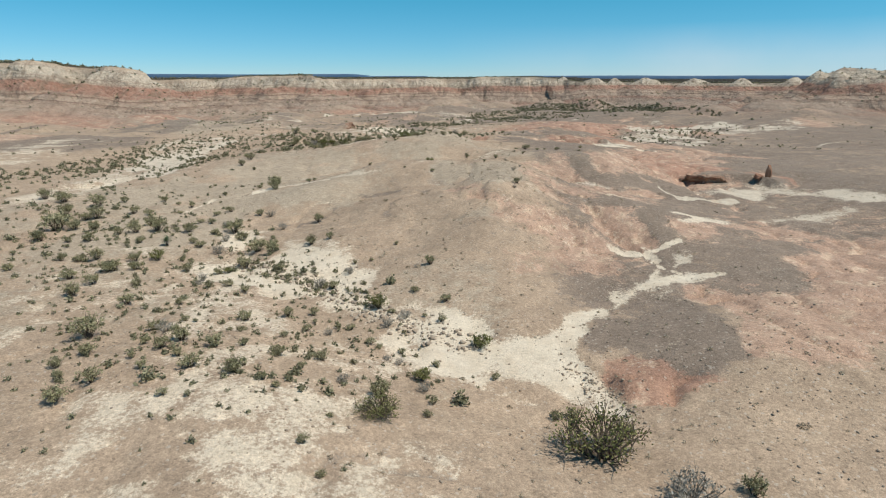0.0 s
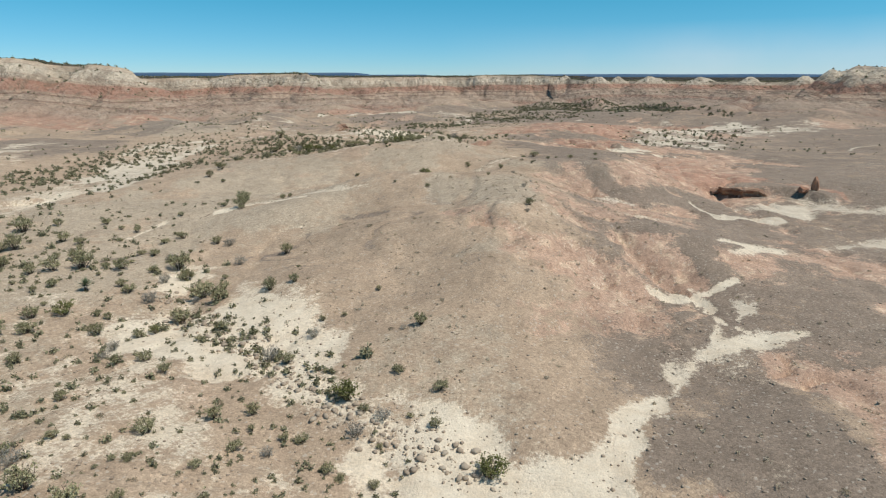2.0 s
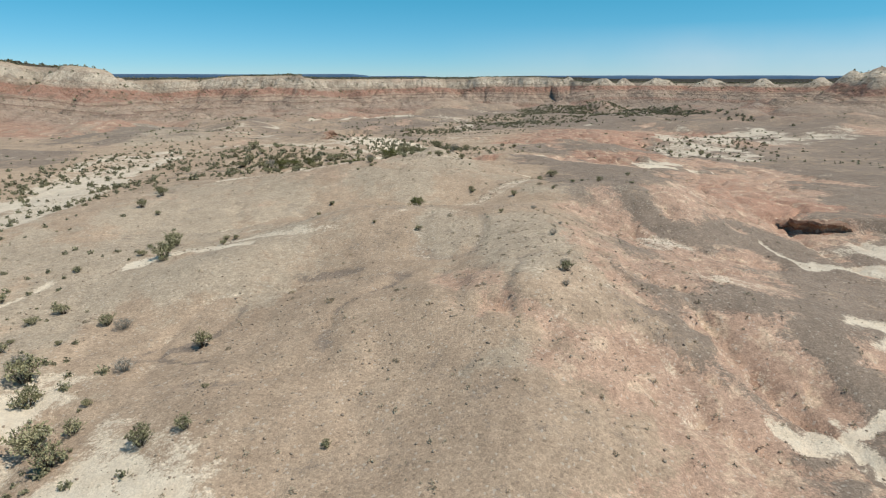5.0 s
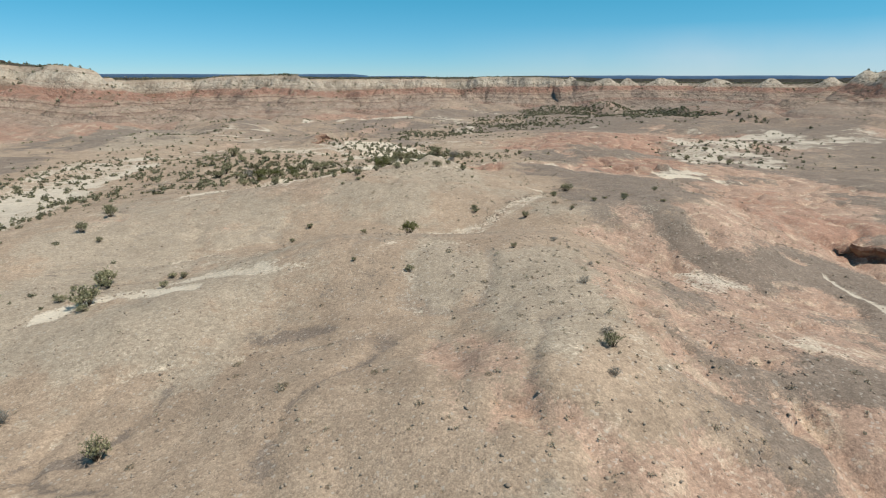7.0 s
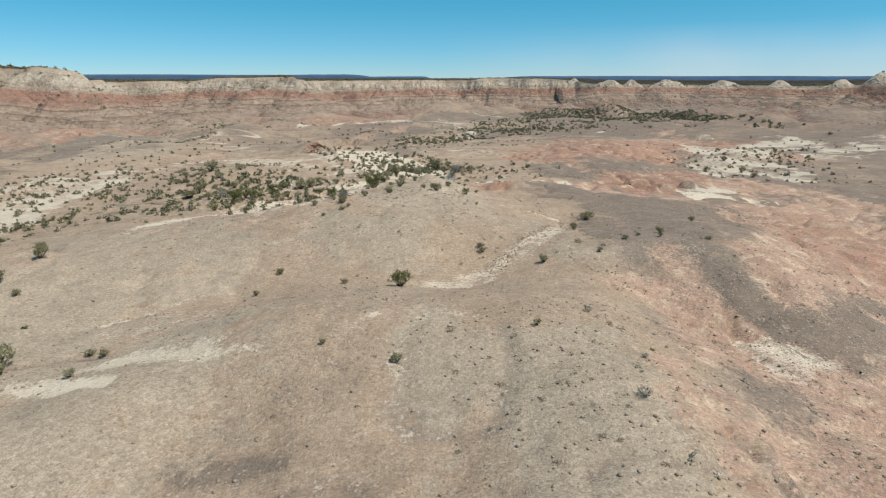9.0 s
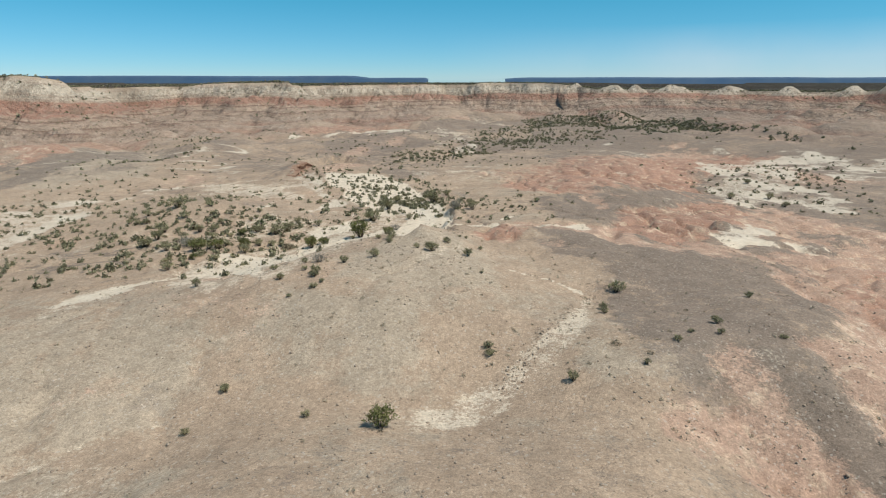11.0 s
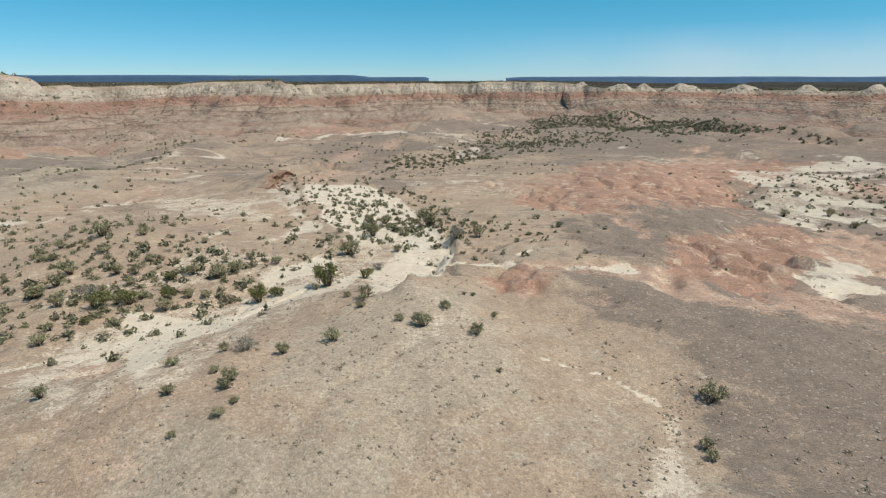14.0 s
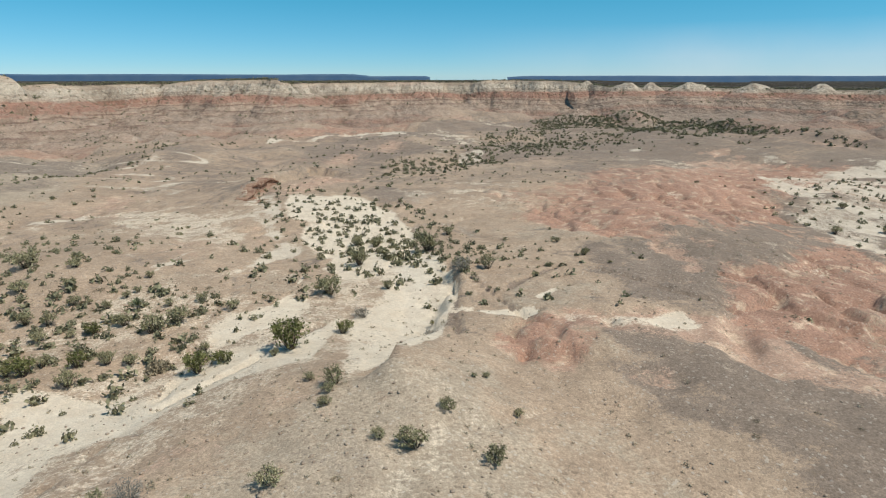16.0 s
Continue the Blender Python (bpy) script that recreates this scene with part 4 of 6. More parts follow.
patch("salmon", 0.72, 0.25, 2.2, (12.4, 61.6), (16.8, 61.3), (20.4, 59.7), (17.7, 55.3), (16.1, 57.1), (14.1, 59.9))
patch("salmon", 0.68, 0.35, 2.2, (8.3, 56.7), (12.2, 55.9), (14.1, 54.4), (15.0, 53.6), (9.5, 52.1), (8.3, 53.8))
patch("dark", 0.90, 0.12, 2.2, (14.1, 59.9), (15.7, 57.1), (17.5, 54.8), (16.9, 53.9), (14.5, 56.2), (13.3, 59.1))
patch("salmon", 0.72, 0.25, 2.6, (10.3, 85.9), (18.1, 87.2), (20.4, 80.9), (15.1, 80.3), (12.5, 83.4))
patch("dark", 0.90, 0.30, 3.0, (18.0, 87.0), (23.0, 87.7), (30.4, 89.9), (25.0, 77.6), (35.6, 79.1), (22.5, 62.0), (23.4, 68.8), (20.1, 75.5))
patch("pale", 0.90, 0.20, 3.0, (18.2, 79.6), (22.6, 79.3), (22.8, 78.1), (17.7, 76.2))
patch("salmon", 0.80, 0.25, 2.6, (4.6, 120.4), (9.3, 125.8), (15.9, 124.9), (21.8, 124.9), (21.7, 118.6), (18.1, 121.8), (11.6, 121.2), (7.6, 120.1))
patch("dark", 0.95, 0.30, 2.6, (10.1, 121.2), (15.6, 121.6), (20.6, 118.7), (17.6, 116.8), (11.6, 117.9))
patch("red", 0.85, 0.25, 2.6, (27.1, 135.0), (39.1, 146.7), (45.8, 143.4), (40.2, 133.5), (26.4, 120.3), (22.6, 123.8))
patch("dark", 0.80, 0.60, 2.4, (19.4, 115.4), (31.9, 117.4), (17.7, 98.5), (14.2, 98.6), (14.7, 103.7), (16.3, 109.2))
patch("white", 0.90, 0.50, 4.0, (-66.9, 138.6), (-66.0, 144.9), (-58.7, 142.0), (-51.9, 132.4), (-50.9, 126.9), (-52.7, 119.1))
patch("grey", 0.85, 0.90, 6.0, (-123.6, 215.8), (-97.3, 245.9), (-72.4, 218.1), (-56.0, 171.4), (-73.4, 162.2), (-88.6, 168.1))
patch("grey", 0.85, 0.60, 2.2, (-7.5, 99.0), (-7.0, 108.0), (-3.5, 115.0), (3.0, 115.0), (5.5, 106.0), (4.2, 99.0), (-1.0, 96.5))

# Cut banks: height, reach of the higher ground, edge with the higher side on its left.
BANKS = []


def bank(height, reach, *line):
    BANKS.append((height, reach, line))


bank(1.00, 5.0, (36.5, 91.4), (38.2, 89.8), (40.1, 87.2), (43.1, 87.0), (46.0, 85.5), (47.4, 82.1), (48.5, 80.6))
bank(0.90, 4.0, (2.7, 137.6), (1.5, 135.6), (2.0, 132.4), (1.7, 127.7), (0.6, 121.3), (-1.8, 114.1), (-3.6, 112.9))
bank(0.50, 4.0, (4.6, 120.7), (7.1, 119.4), (8.2, 118.5), (9.4, 117.3))
bank(0.90, 4.0, (35.3, 132.0), (35.3, 130.0), (37.3, 129.6))
bank(0.70, 4.0, (28.6, 123.5), (31.3, 125.3), (33.6, 126.7))
bank(1.60, 6.0, (-27.6, 170.0), (-29.7, 182.2), (-30.1, 196.0), (-27.8, 211.7), (-16.9, 207.6))
bank(0.60, 4.0, (38.6, 168.5), (37.6, 159.6), (44.0, 168.0))
bank(0.50, 4.0, (23.1, 148.8), (25.3, 146.2), (27.8, 147.6))
bank(0.35, 3.0, (-16.8, 119.1), (-15.7, 120.6), (-14.5, 121.4), (-13.1, 122.6))
bank(0.50, 2.5, (9.1, 28.7), (9.5, 27.1), (10.2, 26.2))
bank(0.50, 3.0, (-50.1, 72.7), (-47.2, 75.0), (-45.2, 77.4))
bank(0.80, 6.0, (-115.8, 158.3), (-108.0, 155.6), (-106.1, 160.5))


def soil_mask(kind, x, y, warp):
    """Where a soil lies: 1 inside, 0 outside."""
    out = np.zeros(np.shape(x))
    for half, stretch, line in SOILS.get(kind, ()):
        reach = 2.2 * half + 1.0
        xs_, ys_ = [p[0] for p in line], [p[1] * stretch for p in line]
        near = (x > min(xs_) - reach) & (x < max(xs_) + reach) & (y > min(ys_) - reach * stretch) & (y < max(ys_) + reach * stretch)
        if near.any():
            d, _ = along(x[near], y[near] / stretch, line)
            d = d + warp[near] * (min(1.5 * half, 2.6) if kind in DEPTHS else min(1.2 * half, 3.5))
            out[near] = np.maximum(out[near], 1 - smooth(0.2 * half, 1.5 * half, d))
    for weight, ragged, stretch, outline in PATCHES.get(kind, ()):
        reach = 6 * ragged
        xs_, ys_ = [p[0] for p in outline], [p[1] * stretch for p in outline]
        near = (x > min(xs_) - reach) & (x < max(xs_) + reach) & (y > min(ys_) - reach * stretch) & (y < max(ys_) + reach * stretch)
        if near.any():
            u, v = x[near], y[near] / stretch
            d, _ = along(u, v, outline + outline[:1])
            inside = np.zeros(u.shape, bool)
            for p, q in zip(outline, outline[1:] + outline[:1]):
                if p[1] != q[1]:
                    inside ^= ((v >= min(p[1], q[1])) & (v < max(p[1], q[1]))) & (u < p[0] + (v - p[1]) / (q[1] - p[1]) * (q[0] - p[0]))
            d = np.where(inside, -d, d) + warp[near] * min(1.4 * ragged, 2.0)
            out[near] = np.maximum(out[near], weight * (1 - smooth(-ragged, ragged, d)))
    return out


def bank_height(x, y):
    out = np.zeros(np.shape(x))
    wob = 1.3 * value_noise(x, y, 3.5, 81) + 0.5 * value_noise(x, y, 2.0, 82)
    for height, reach, line in BANKS:
        lx, ly = [p[0] for p in line], [p[1] for p in line]
        near = (x > min(lx) - 3 * reach) & (x < max(lx) + 3 * reach) & (y > min(ly) - 3 * reach) & (y < max(ly) + 3 * reach)
        if not near.any():
            continue
        nx_, ny_ = x[near], y[near]
        best, signed, ends = np.full(nx_.shape, 1e9), np.zeros(nx_.shape), np.zeros(nx_.shape)
        total = len(line) - 1
        for n, (p, q) in enumerate(zip(line[:-1], line[1:])):
            dx, dy = q[0] - p[0], q[1] - p[1]
            run = math.hypot(dx, dy)
            u = ((nx_ - p[0]) * dx + (ny_ - p[1]) * dy) / (run * run)
            c = np.clip(u, 0, 1)
            d = np.hypot(nx_ - p[0] - c * dx, ny_ - p[1] - c * dy)
            closer = d < best
            best = np.where(closer, d, best)
            signed = np.where(closer, (dx * (ny_ - p[1]) - dy * (nx_ - p[0])) / run, signed)
            ends = np.where(closer, (n + c) / total, ends)
        sd = np.sign(signed) * best + wob[near] * 0.6
        taper = smooth(0, 0.18, ends) * smooth(0, 0.18, 1 - ends)
        rise = smooth(-0.45, 0.55, sd) * np.exp(-np.clip(sd, 0, None) / reach) - 0.25 * np.exp(-np.clip(-sd, 0, None) / reach) * (sd < 0)
        out[near] += height * taper * rise * (best < 2.8 * reach)
    return out


DRAIN_X, DRAIN_Y, DRAIN_STEP = -62.0, 10.0, 0.55


def drainage():
    """How much ground drains through each place of the valley's middle, by steepest descent from cell to cell: 0 to 1."""
    gx, gy = np.meshgrid(np.arange(DRAIN_X, 78, DRAIN_STEP), np.arange(DRAIN_Y, 215, DRAIN_STEP))
    z = plan_height(gx, gy) + 0.22 * fractal(gx, gy, 9.0, 310, 5, 0.6)
    rows, cols = z.shape
    index = np.arange(rows * cols).reshape(rows, cols)
    best, to = np.zeros(z.shape), index.copy()
    for dy, dx in itertools.product((-1, 0, 1), (-1, 0, 1)):
        if dx or dy:
            drop = (z - np.roll(z, (dy, dx), (0, 1))) / math.hypot(dx, dy)
            drop[[0, -1], :], drop[:, [0, -1]] = -1, -1
            better = drop > best
            best, to = np.where(better, drop, best), np.where(better, np.roll(index, (dy, dx), (0, 1)), to)
    water, target = [1.0] * (rows * cols), to.ravel().tolist()
    for k in np.argsort(-z.ravel()).tolist():
        if target[k] != k:
            water[target[k]] += water[k]
    flow = np.log2(np.array(water).reshape(rows, cols))
    flow = np.maximum(flow, 0.62 * np.maximum.reduce([np.roll(flow, s, a) for s in (-1, 1) for a in (0, 1)]))
    return np.clip(flow / 11.0, 0, 1)


DRAIN = []


def rills(x, y):
    """The worn channels at a place, from the map of the drainage."""
    if not DRAIN:
        DRAIN.append(drainage())
    flow = DRAIN[0]
    wx, wy = x + 0.7 * value_noise(x, y, 2.6, 320), y + 0.7 * value_noise(x, y, 2.6, 321)
    u, v = (wx - DRAIN_X) / DRAIN_STEP, (wy - DRAIN_Y) / DRAIN_STEP
    inside = (u > 1) & (v > 1) & (u < flow.shape[1] - 2) & (v < flow.shape[0] - 2)
    u, v = np.clip(u, 0, flow.shape[1] - 2), np.clip(v, 0, flow.shape[0] - 2)
    iu, iv = u.astype(int), v.astype(int)
    fu, fv = u - iu, v - iv
    top = flow[iv, iu] * (1 - fu) + flow[iv, iu + 1] * fu
    low = flow[iv + 1, iu] * (1 - fu) + flow[iv + 1, iu + 1] * fu
    return (top * (1 - fv) + low * fv) * inside


def land(x, y):
    """Height of the land, with its soils: two sets of four masks, and the depth below the mesas' edge."""
    x, y = np.asarray(x, float), np.asarray(y, float)
    warp = 1.4 * fractal(x, y, 6.0, 90, 5, 0.65)
    masks = {k: soil_mask(k, x, y, warp) for k in ("sand", "red", "dark", "white", "salmon", "grey", "yellow", "pale", "gully")}
    # patches and streaks of other soils beyond the washes
    away = smooth(150, 190, y) + smooth(45, 75, np.abs(x - 3)) * (y <= 150)
    away = np.clip(away, 0, 1)
    d, top = mesa_distance(x, y)
    low = smooth(60, 120, -d)
    streak = fractal(x, y * 0.45, 24, 180, 4)
    masks["dark"] = np.maximum(masks["dark"], 0.95 * smooth(-0.15, 0.3, streak) * away * low)
    masks["salmon"] = np.maximum(masks["salmon"], 0.85 * smooth(0.15, 0.5, fractal(x, y * 0.5, 36, 190, 4)) * away)
    masks["pale"] = np.maximum(masks["pale"], smooth(0.12, 0.5, fractal(x, y * 0.5, 28, 200, 4)) * away * low)
    line = 1 - np.abs(fractal(x * 0.6, y * 1.3, 40, 210, 3))
    masks["white"] = np.maximum(masks["white"], 0.8 * smooth(0.975, 0.998, line) * away * low * smooth(-0.1, 0.3, value_noise(x, y, 50, 215)))
    masks["dark"] = np.maximum(masks["dark"], np.clip(0.95 + 1.2 * streak, 0, 1) * smooth(8, 55, x - 0.15 * (y - 100)) * smooth(60, 120, y) * low)
    masks["dark"] = np.maximum(masks["dark"], (0.88 + 0.40 * streak) * smooth(5, 15, x - 0.1 * (y - 60)) * smooth(26, 44, y))
    mottle = fractal(x, y, 16, 220, 5, 0.6)
    masks["dark"] = np.maximum(masks["dark"], (0.12 + 0.26 * smooth(-0.1, 0.5, mottle)) * smooth(32, 46, y) + 0.35 * smooth(140, 200, y) * low)
    masks["salmon"] = np.maximum(masks["salmon"], 0.40 * smooth(0.12, 0.5, fractal(x, y, 13, 230, 5, 0.6)))
    masks["grey"] = np.maximum(masks["grey"], 0.55 * smooth(0.1, 0.45, fractal(x, y, 10, 240, 5, 0.6)))
    masks["pale"] = np.maximum(masks["pale"], 0.55 * smooth(0.15, 0.5, fractal(x, y, 8, 250, 5, 0.6)))
    masks["pale"] = masks["pale"] * smooth(-0.45, 0.35, fractal(x, y, 3.6, 255, 5, 0.7))
    worn = smooth(-0.35, 0.3, fractal(x, y * 0.6, 5, 260, 4, 0.6))
    masks["white"] = masks["white"] * (1 - 0.5 * (1 - worn) * smooth(70, 130, y))
    masks["sand"] = masks["sand"] * (0.74 + 0.26 * smooth(-0.5, 0.1, fractal(x, y, 5, 270, 5, 0.65)))
    for kind, seed in (("red", 280), ("salmon", 290), ("dark", 295)):
        masks[kind] = masks[kind] * (0.7 + 0.3 * smooth(-0.4, 0.2, fractal(x, y, 6, seed, 5, 0.65)))
    bend_x, bend_y = 3.5 * fractal(x, y, 11, 104, 4), 3.5 * fractal(x, y, 11, 107, 4)
    channel = smooth(0.93, 0.995, 1 - np.abs(value_noise(x + bend_x, (y + bend_y) * 0.8, 9.5, 102)))
    channel = np.maximum(channel, 0.8 * smooth(0.92, 0.99, 1 - np.abs(value_noise(x * 1.1 + bend_x, y + bend_y, 5.2, 103))) * smooth(-0.1, 0.4, value_noise(x, y, 17, 108)))
    channel = channel * (0.35 + 0.65 * smooth(-0.2, 0.3, value_noise(x, y, 22, 109))) * (1 - smooth(400, 700, y))
    # channels are coloured paler in some stretches and darker in others
    masks["pale"] = np.maximum(masks["pale"], 0.62 * channel * smooth(-0.25, 0.1, value_noise(x, y, 12, 112)))
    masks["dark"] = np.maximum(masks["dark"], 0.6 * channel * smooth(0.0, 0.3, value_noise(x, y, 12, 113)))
    clay = np.maximum(masks["red"], 0.7 * masks["salmon"])
    comb = 1 - np.abs(value_noise(x * 1.2 + bend_x, (y + bend_y) * 0.7, 4.2, 115))
    masks["pale"] = np.maximum(masks["pale"], 0.9 * clay * smooth(0.86, 0.97, comb) * smooth(-0.3, 0.2, value_noise(x, y, 7, 116)))
    z = plan_height(x, y) - 0.8 * clay * comb**4 + bank_height(x, y)
    tread = (z + 0.5 * fractal(x, y, 9, 118, 4)) / 0.7
    stair = np.floor(tread) + smooth(0.70, 1.0, tread - np.floor(tread))
    z = z + 1.0 * (stair - tread) * clay * smooth(-0.3, 0.1, value_noise(x, y, 15, 119)) * 0.8
    worn_in = rills(x, y)
    bed, crease = smooth(0.60, 0.85, worn_in), smooth(0.38, 0.60, worn_in)
    clay = np.clip(np.maximum(masks["red"], masks["salmon"]) * 1.2, 0, 1)
    # beds are coloured paler, the creases beside them darker in places
    masks["pale"] = np.maximum(masks["pale"], 0.95 * bed * smooth(-0.35, 0.2, value_noise(x, y, 9, 322)))
    masks["white"] = np.maximum(masks["white"], 0.75 * bed * clay)
    masks["salmon"] = np.maximum(masks["salmon"], 0.7 * crease * (1 - bed) * masks["dark"] * smooth(0.0, 0.4, value_noise(x, y, 8, 323)))
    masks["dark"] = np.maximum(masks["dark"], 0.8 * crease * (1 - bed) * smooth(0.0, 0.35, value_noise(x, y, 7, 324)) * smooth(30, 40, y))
    z = z - (0.10 + 0.34 * clay) * crease - 0.12 * bed
    for kind, depth in DEPTHS.items():
        z = z - depth * masks[kind]
    calm = 1 - 0.8 * np.maximum(masks["sand"], masks["white"])
    z = z - 0.13 * (1 - np.abs(value_noise(x + 0.2 * y, y, 5.5, 101))) ** 3 * calm - 0.16 * channel + 0.12 * calm * fractal(x, y, 7.0, 110, 4) + 0.035 * value_noise(x, y, 0.9, 120) * calm
    strata = (1 - smooth(50, 118, -d + 25 * streak)) * smooth(-0.5, 2.5, top - z) * (y > 120)
    scrub = smooth(2.0, 6.0, d) * (0.92 + 0.08 * smooth(-0.25, 0.35, fractal(x, y, 9, 130, 3)))
    scrub = np.maximum(scrub, 0.90 * smooth(0.60, 0.85, rim_gap(x, y)) * smooth(-20, -8, d) * smooth(-0.45, 0.15, fractal(x, y, 7, 133, 3)) * 0.30)
    bare = (1 - smooth(2.2, 3.4, cone_height(x, y))) * smooth(0.1, 0.4, eastern(x, y))
    scrub = np.maximum(scrub, smooth(-10, -4, d) * (1 - smooth(1.5, 4.5, top - z)) * eastern(x, y)) * (1 - bare)
    strata = np.maximum(strata, bare * smooth(-40, -20, d))
    below = top - z
    below = below * (1 + 0.6 * eastern(x, y))
    return z, masks, strata, scrub, below


def axis(fine_from, fine_to, step, low, high, grow):
    """Grid lines: even in the middle, wider and wider beyond."""
    right, left = list(np.arange(fine_from, fine_to + 1e-6, step)), []
    while right[-1] < high:
        right.append(right[-1] + step + grow * (right[-1] - fine_to))
    v = fine_from
    while v > low:
        v = v - step - grow * (fine_from - v)
        left.append(v)
    return np.array(left[::-1] + right)


def build_ground():
    gx = axis(-30, 34, 0.36, -4600, 4600, 0.0125)
    gy = axis(14, 140, 0.36, -160, 4700, 0.0062)
    x, y = np.meshgrid(gx, gy)
    z, masks, strata, scrub, below = land(x, y)
    far = np.hypot(x, y)
    z = z - np.clip((far - 640) * 0.012, 0, 30)
    nx, ny = len(gx), len(gy)
    me = bpy.data.meshes.new("ground")
    me.vertices.add(nx * ny)
    me.vertices.foreach_set("co", np.stack([x, y, z], -1).astype(np.float32).ravel())
    i = (np.arange(ny - 1)[:, None] * nx + np.arange(nx - 1)[None]).ravel()
    quads = np.stack([i, i + 1, i + nx + 1, i + nx], 1)
    me.loops.add(4 * len(i))
    me.polygons.add(len(i))
    me.loops.foreach_set("vertex_index", quads.astype(np.int32).ravel())
    me.polygons.foreach_set("loop_start", np.arange(0, 4 * len(i), 4, dtype=np.int32))
    me.polygons.foreach_set("use_smooth", np.ones(len(i), bool))
    me.update(calc_edges=True)
    # gully lines are coloured like the dark ground
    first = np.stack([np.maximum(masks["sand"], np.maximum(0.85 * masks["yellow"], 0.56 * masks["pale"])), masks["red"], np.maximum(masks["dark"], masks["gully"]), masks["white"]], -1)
    second = np.stack([masks["salmon"], masks["grey"], strata, scrub], -1)
    for key, values in (("soil_a", first), ("soil_b", second)):
        layer = me.attributes.new(key, "FLOAT_COLOR", "POINT")
        layer.data.foreach_set("color", values.astype(np.float32).ravel())
    layer = me.attributes.new("below_edge", "FLOAT", "POINT")
    layer.data.foreach_set("value", below.astype(np.float32).ravel())
    me.materials.append(SOIL)
    return tagged(new("ground", me), "tan gravel badlands with pale sandy washes, red clay and mesas", "ground", kind="structure")


build_ground()


# Far mesas; the haze of distance is painted into their colour as blue.
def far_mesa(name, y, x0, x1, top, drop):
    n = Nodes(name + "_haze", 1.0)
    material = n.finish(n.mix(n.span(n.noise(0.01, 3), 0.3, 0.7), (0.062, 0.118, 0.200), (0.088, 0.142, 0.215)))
    bm = bmesh.new()
    steps = 60
    rows = []
    for k in range(steps + 1):
        u = k / steps
        x = x0 + (x1 - x0) * u
        h = top + 2.0 * float(value_noise(x, y, 260, 150)) - drop * (1 - min(1, (1 - u) * 26)) - drop * (1 - min(1, u * 26))
        rows.append([bm.verts.new(p) for p in ((x, y - 90, -60), (x, y - 30, h - 9), (x, y, h), (x, y + 160, h))])
    for a, b in zip(rows[:-1], rows[1:]):
        for j in range(3):
            bm.faces.new((a[j], b[j], b[j + 1], a[j + 1]))
    me = bpy.data.meshes.new(name)
    bm.to_mesh(me)
    bm.free()
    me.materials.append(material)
    return tagged(new(name, me), "long flat-topped mesas on the horizon, painted haze blue", "backdrop", kind="structure")


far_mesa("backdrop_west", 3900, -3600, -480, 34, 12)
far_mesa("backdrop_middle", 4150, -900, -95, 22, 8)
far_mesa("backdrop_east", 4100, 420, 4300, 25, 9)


# ---- plants and stones ----
def ground_height(x, y):
    z, *_ = land(np.atleast_1d(np.asarray(x, float)), np.atleast_1d(np.asarray(y, float)))
    return z


def part(name, verts, faces, material, parent=None, label=""):
    """One mesh object from corners and faces, under a thing if one is given."""
    me = bpy.data.meshes.new(name)
    me.from_pydata(verts, [], faces)
    me.materials.append(material)
    ob = new(name, me)
    ob.parent = parent
    return tagged(ob, label)


def twig(verts, faces, points, r0, r1):
    """A three-sided tapered shoot along points."""
    base = len(verts)
    for n, p in enumerate(points):
        r = r0 + (r1 - r0) * n / (len(points) - 1)
        for k in range(3):
            a = 2.094 * k
            verts.append((p[0] + r * math.cos(a), p[1] + r * math.sin(a), p[2]))
    for n in range(len(points) - 1):
        for k in range(3):
            a, b = base + 3 * n + k, base + 3 * n + (k + 1) % 3
            faces.append((a, b, b + 3, a + 3))


def blade(verts, faces, at, size, rng, slim=0.55):
    """A small leaf: one bent diamond facing any way."""
    u = rng.normal(size=3)
    u /= np.linalg.norm(u)
    v = np.cross(u, rng.normal(size=3))
    v /= np.linalg.norm(v) + 1e-9
    w = np.cross(u, v)
    base = len(verts)
    for p in (at - u * size, at + v * size * slim + w * size * 0.15, at + u * size, at - v * size * slim + w * size * 0.15):
        verts.append(tuple(p))
    faces.append((base, base + 1, base + 2, base + 3))


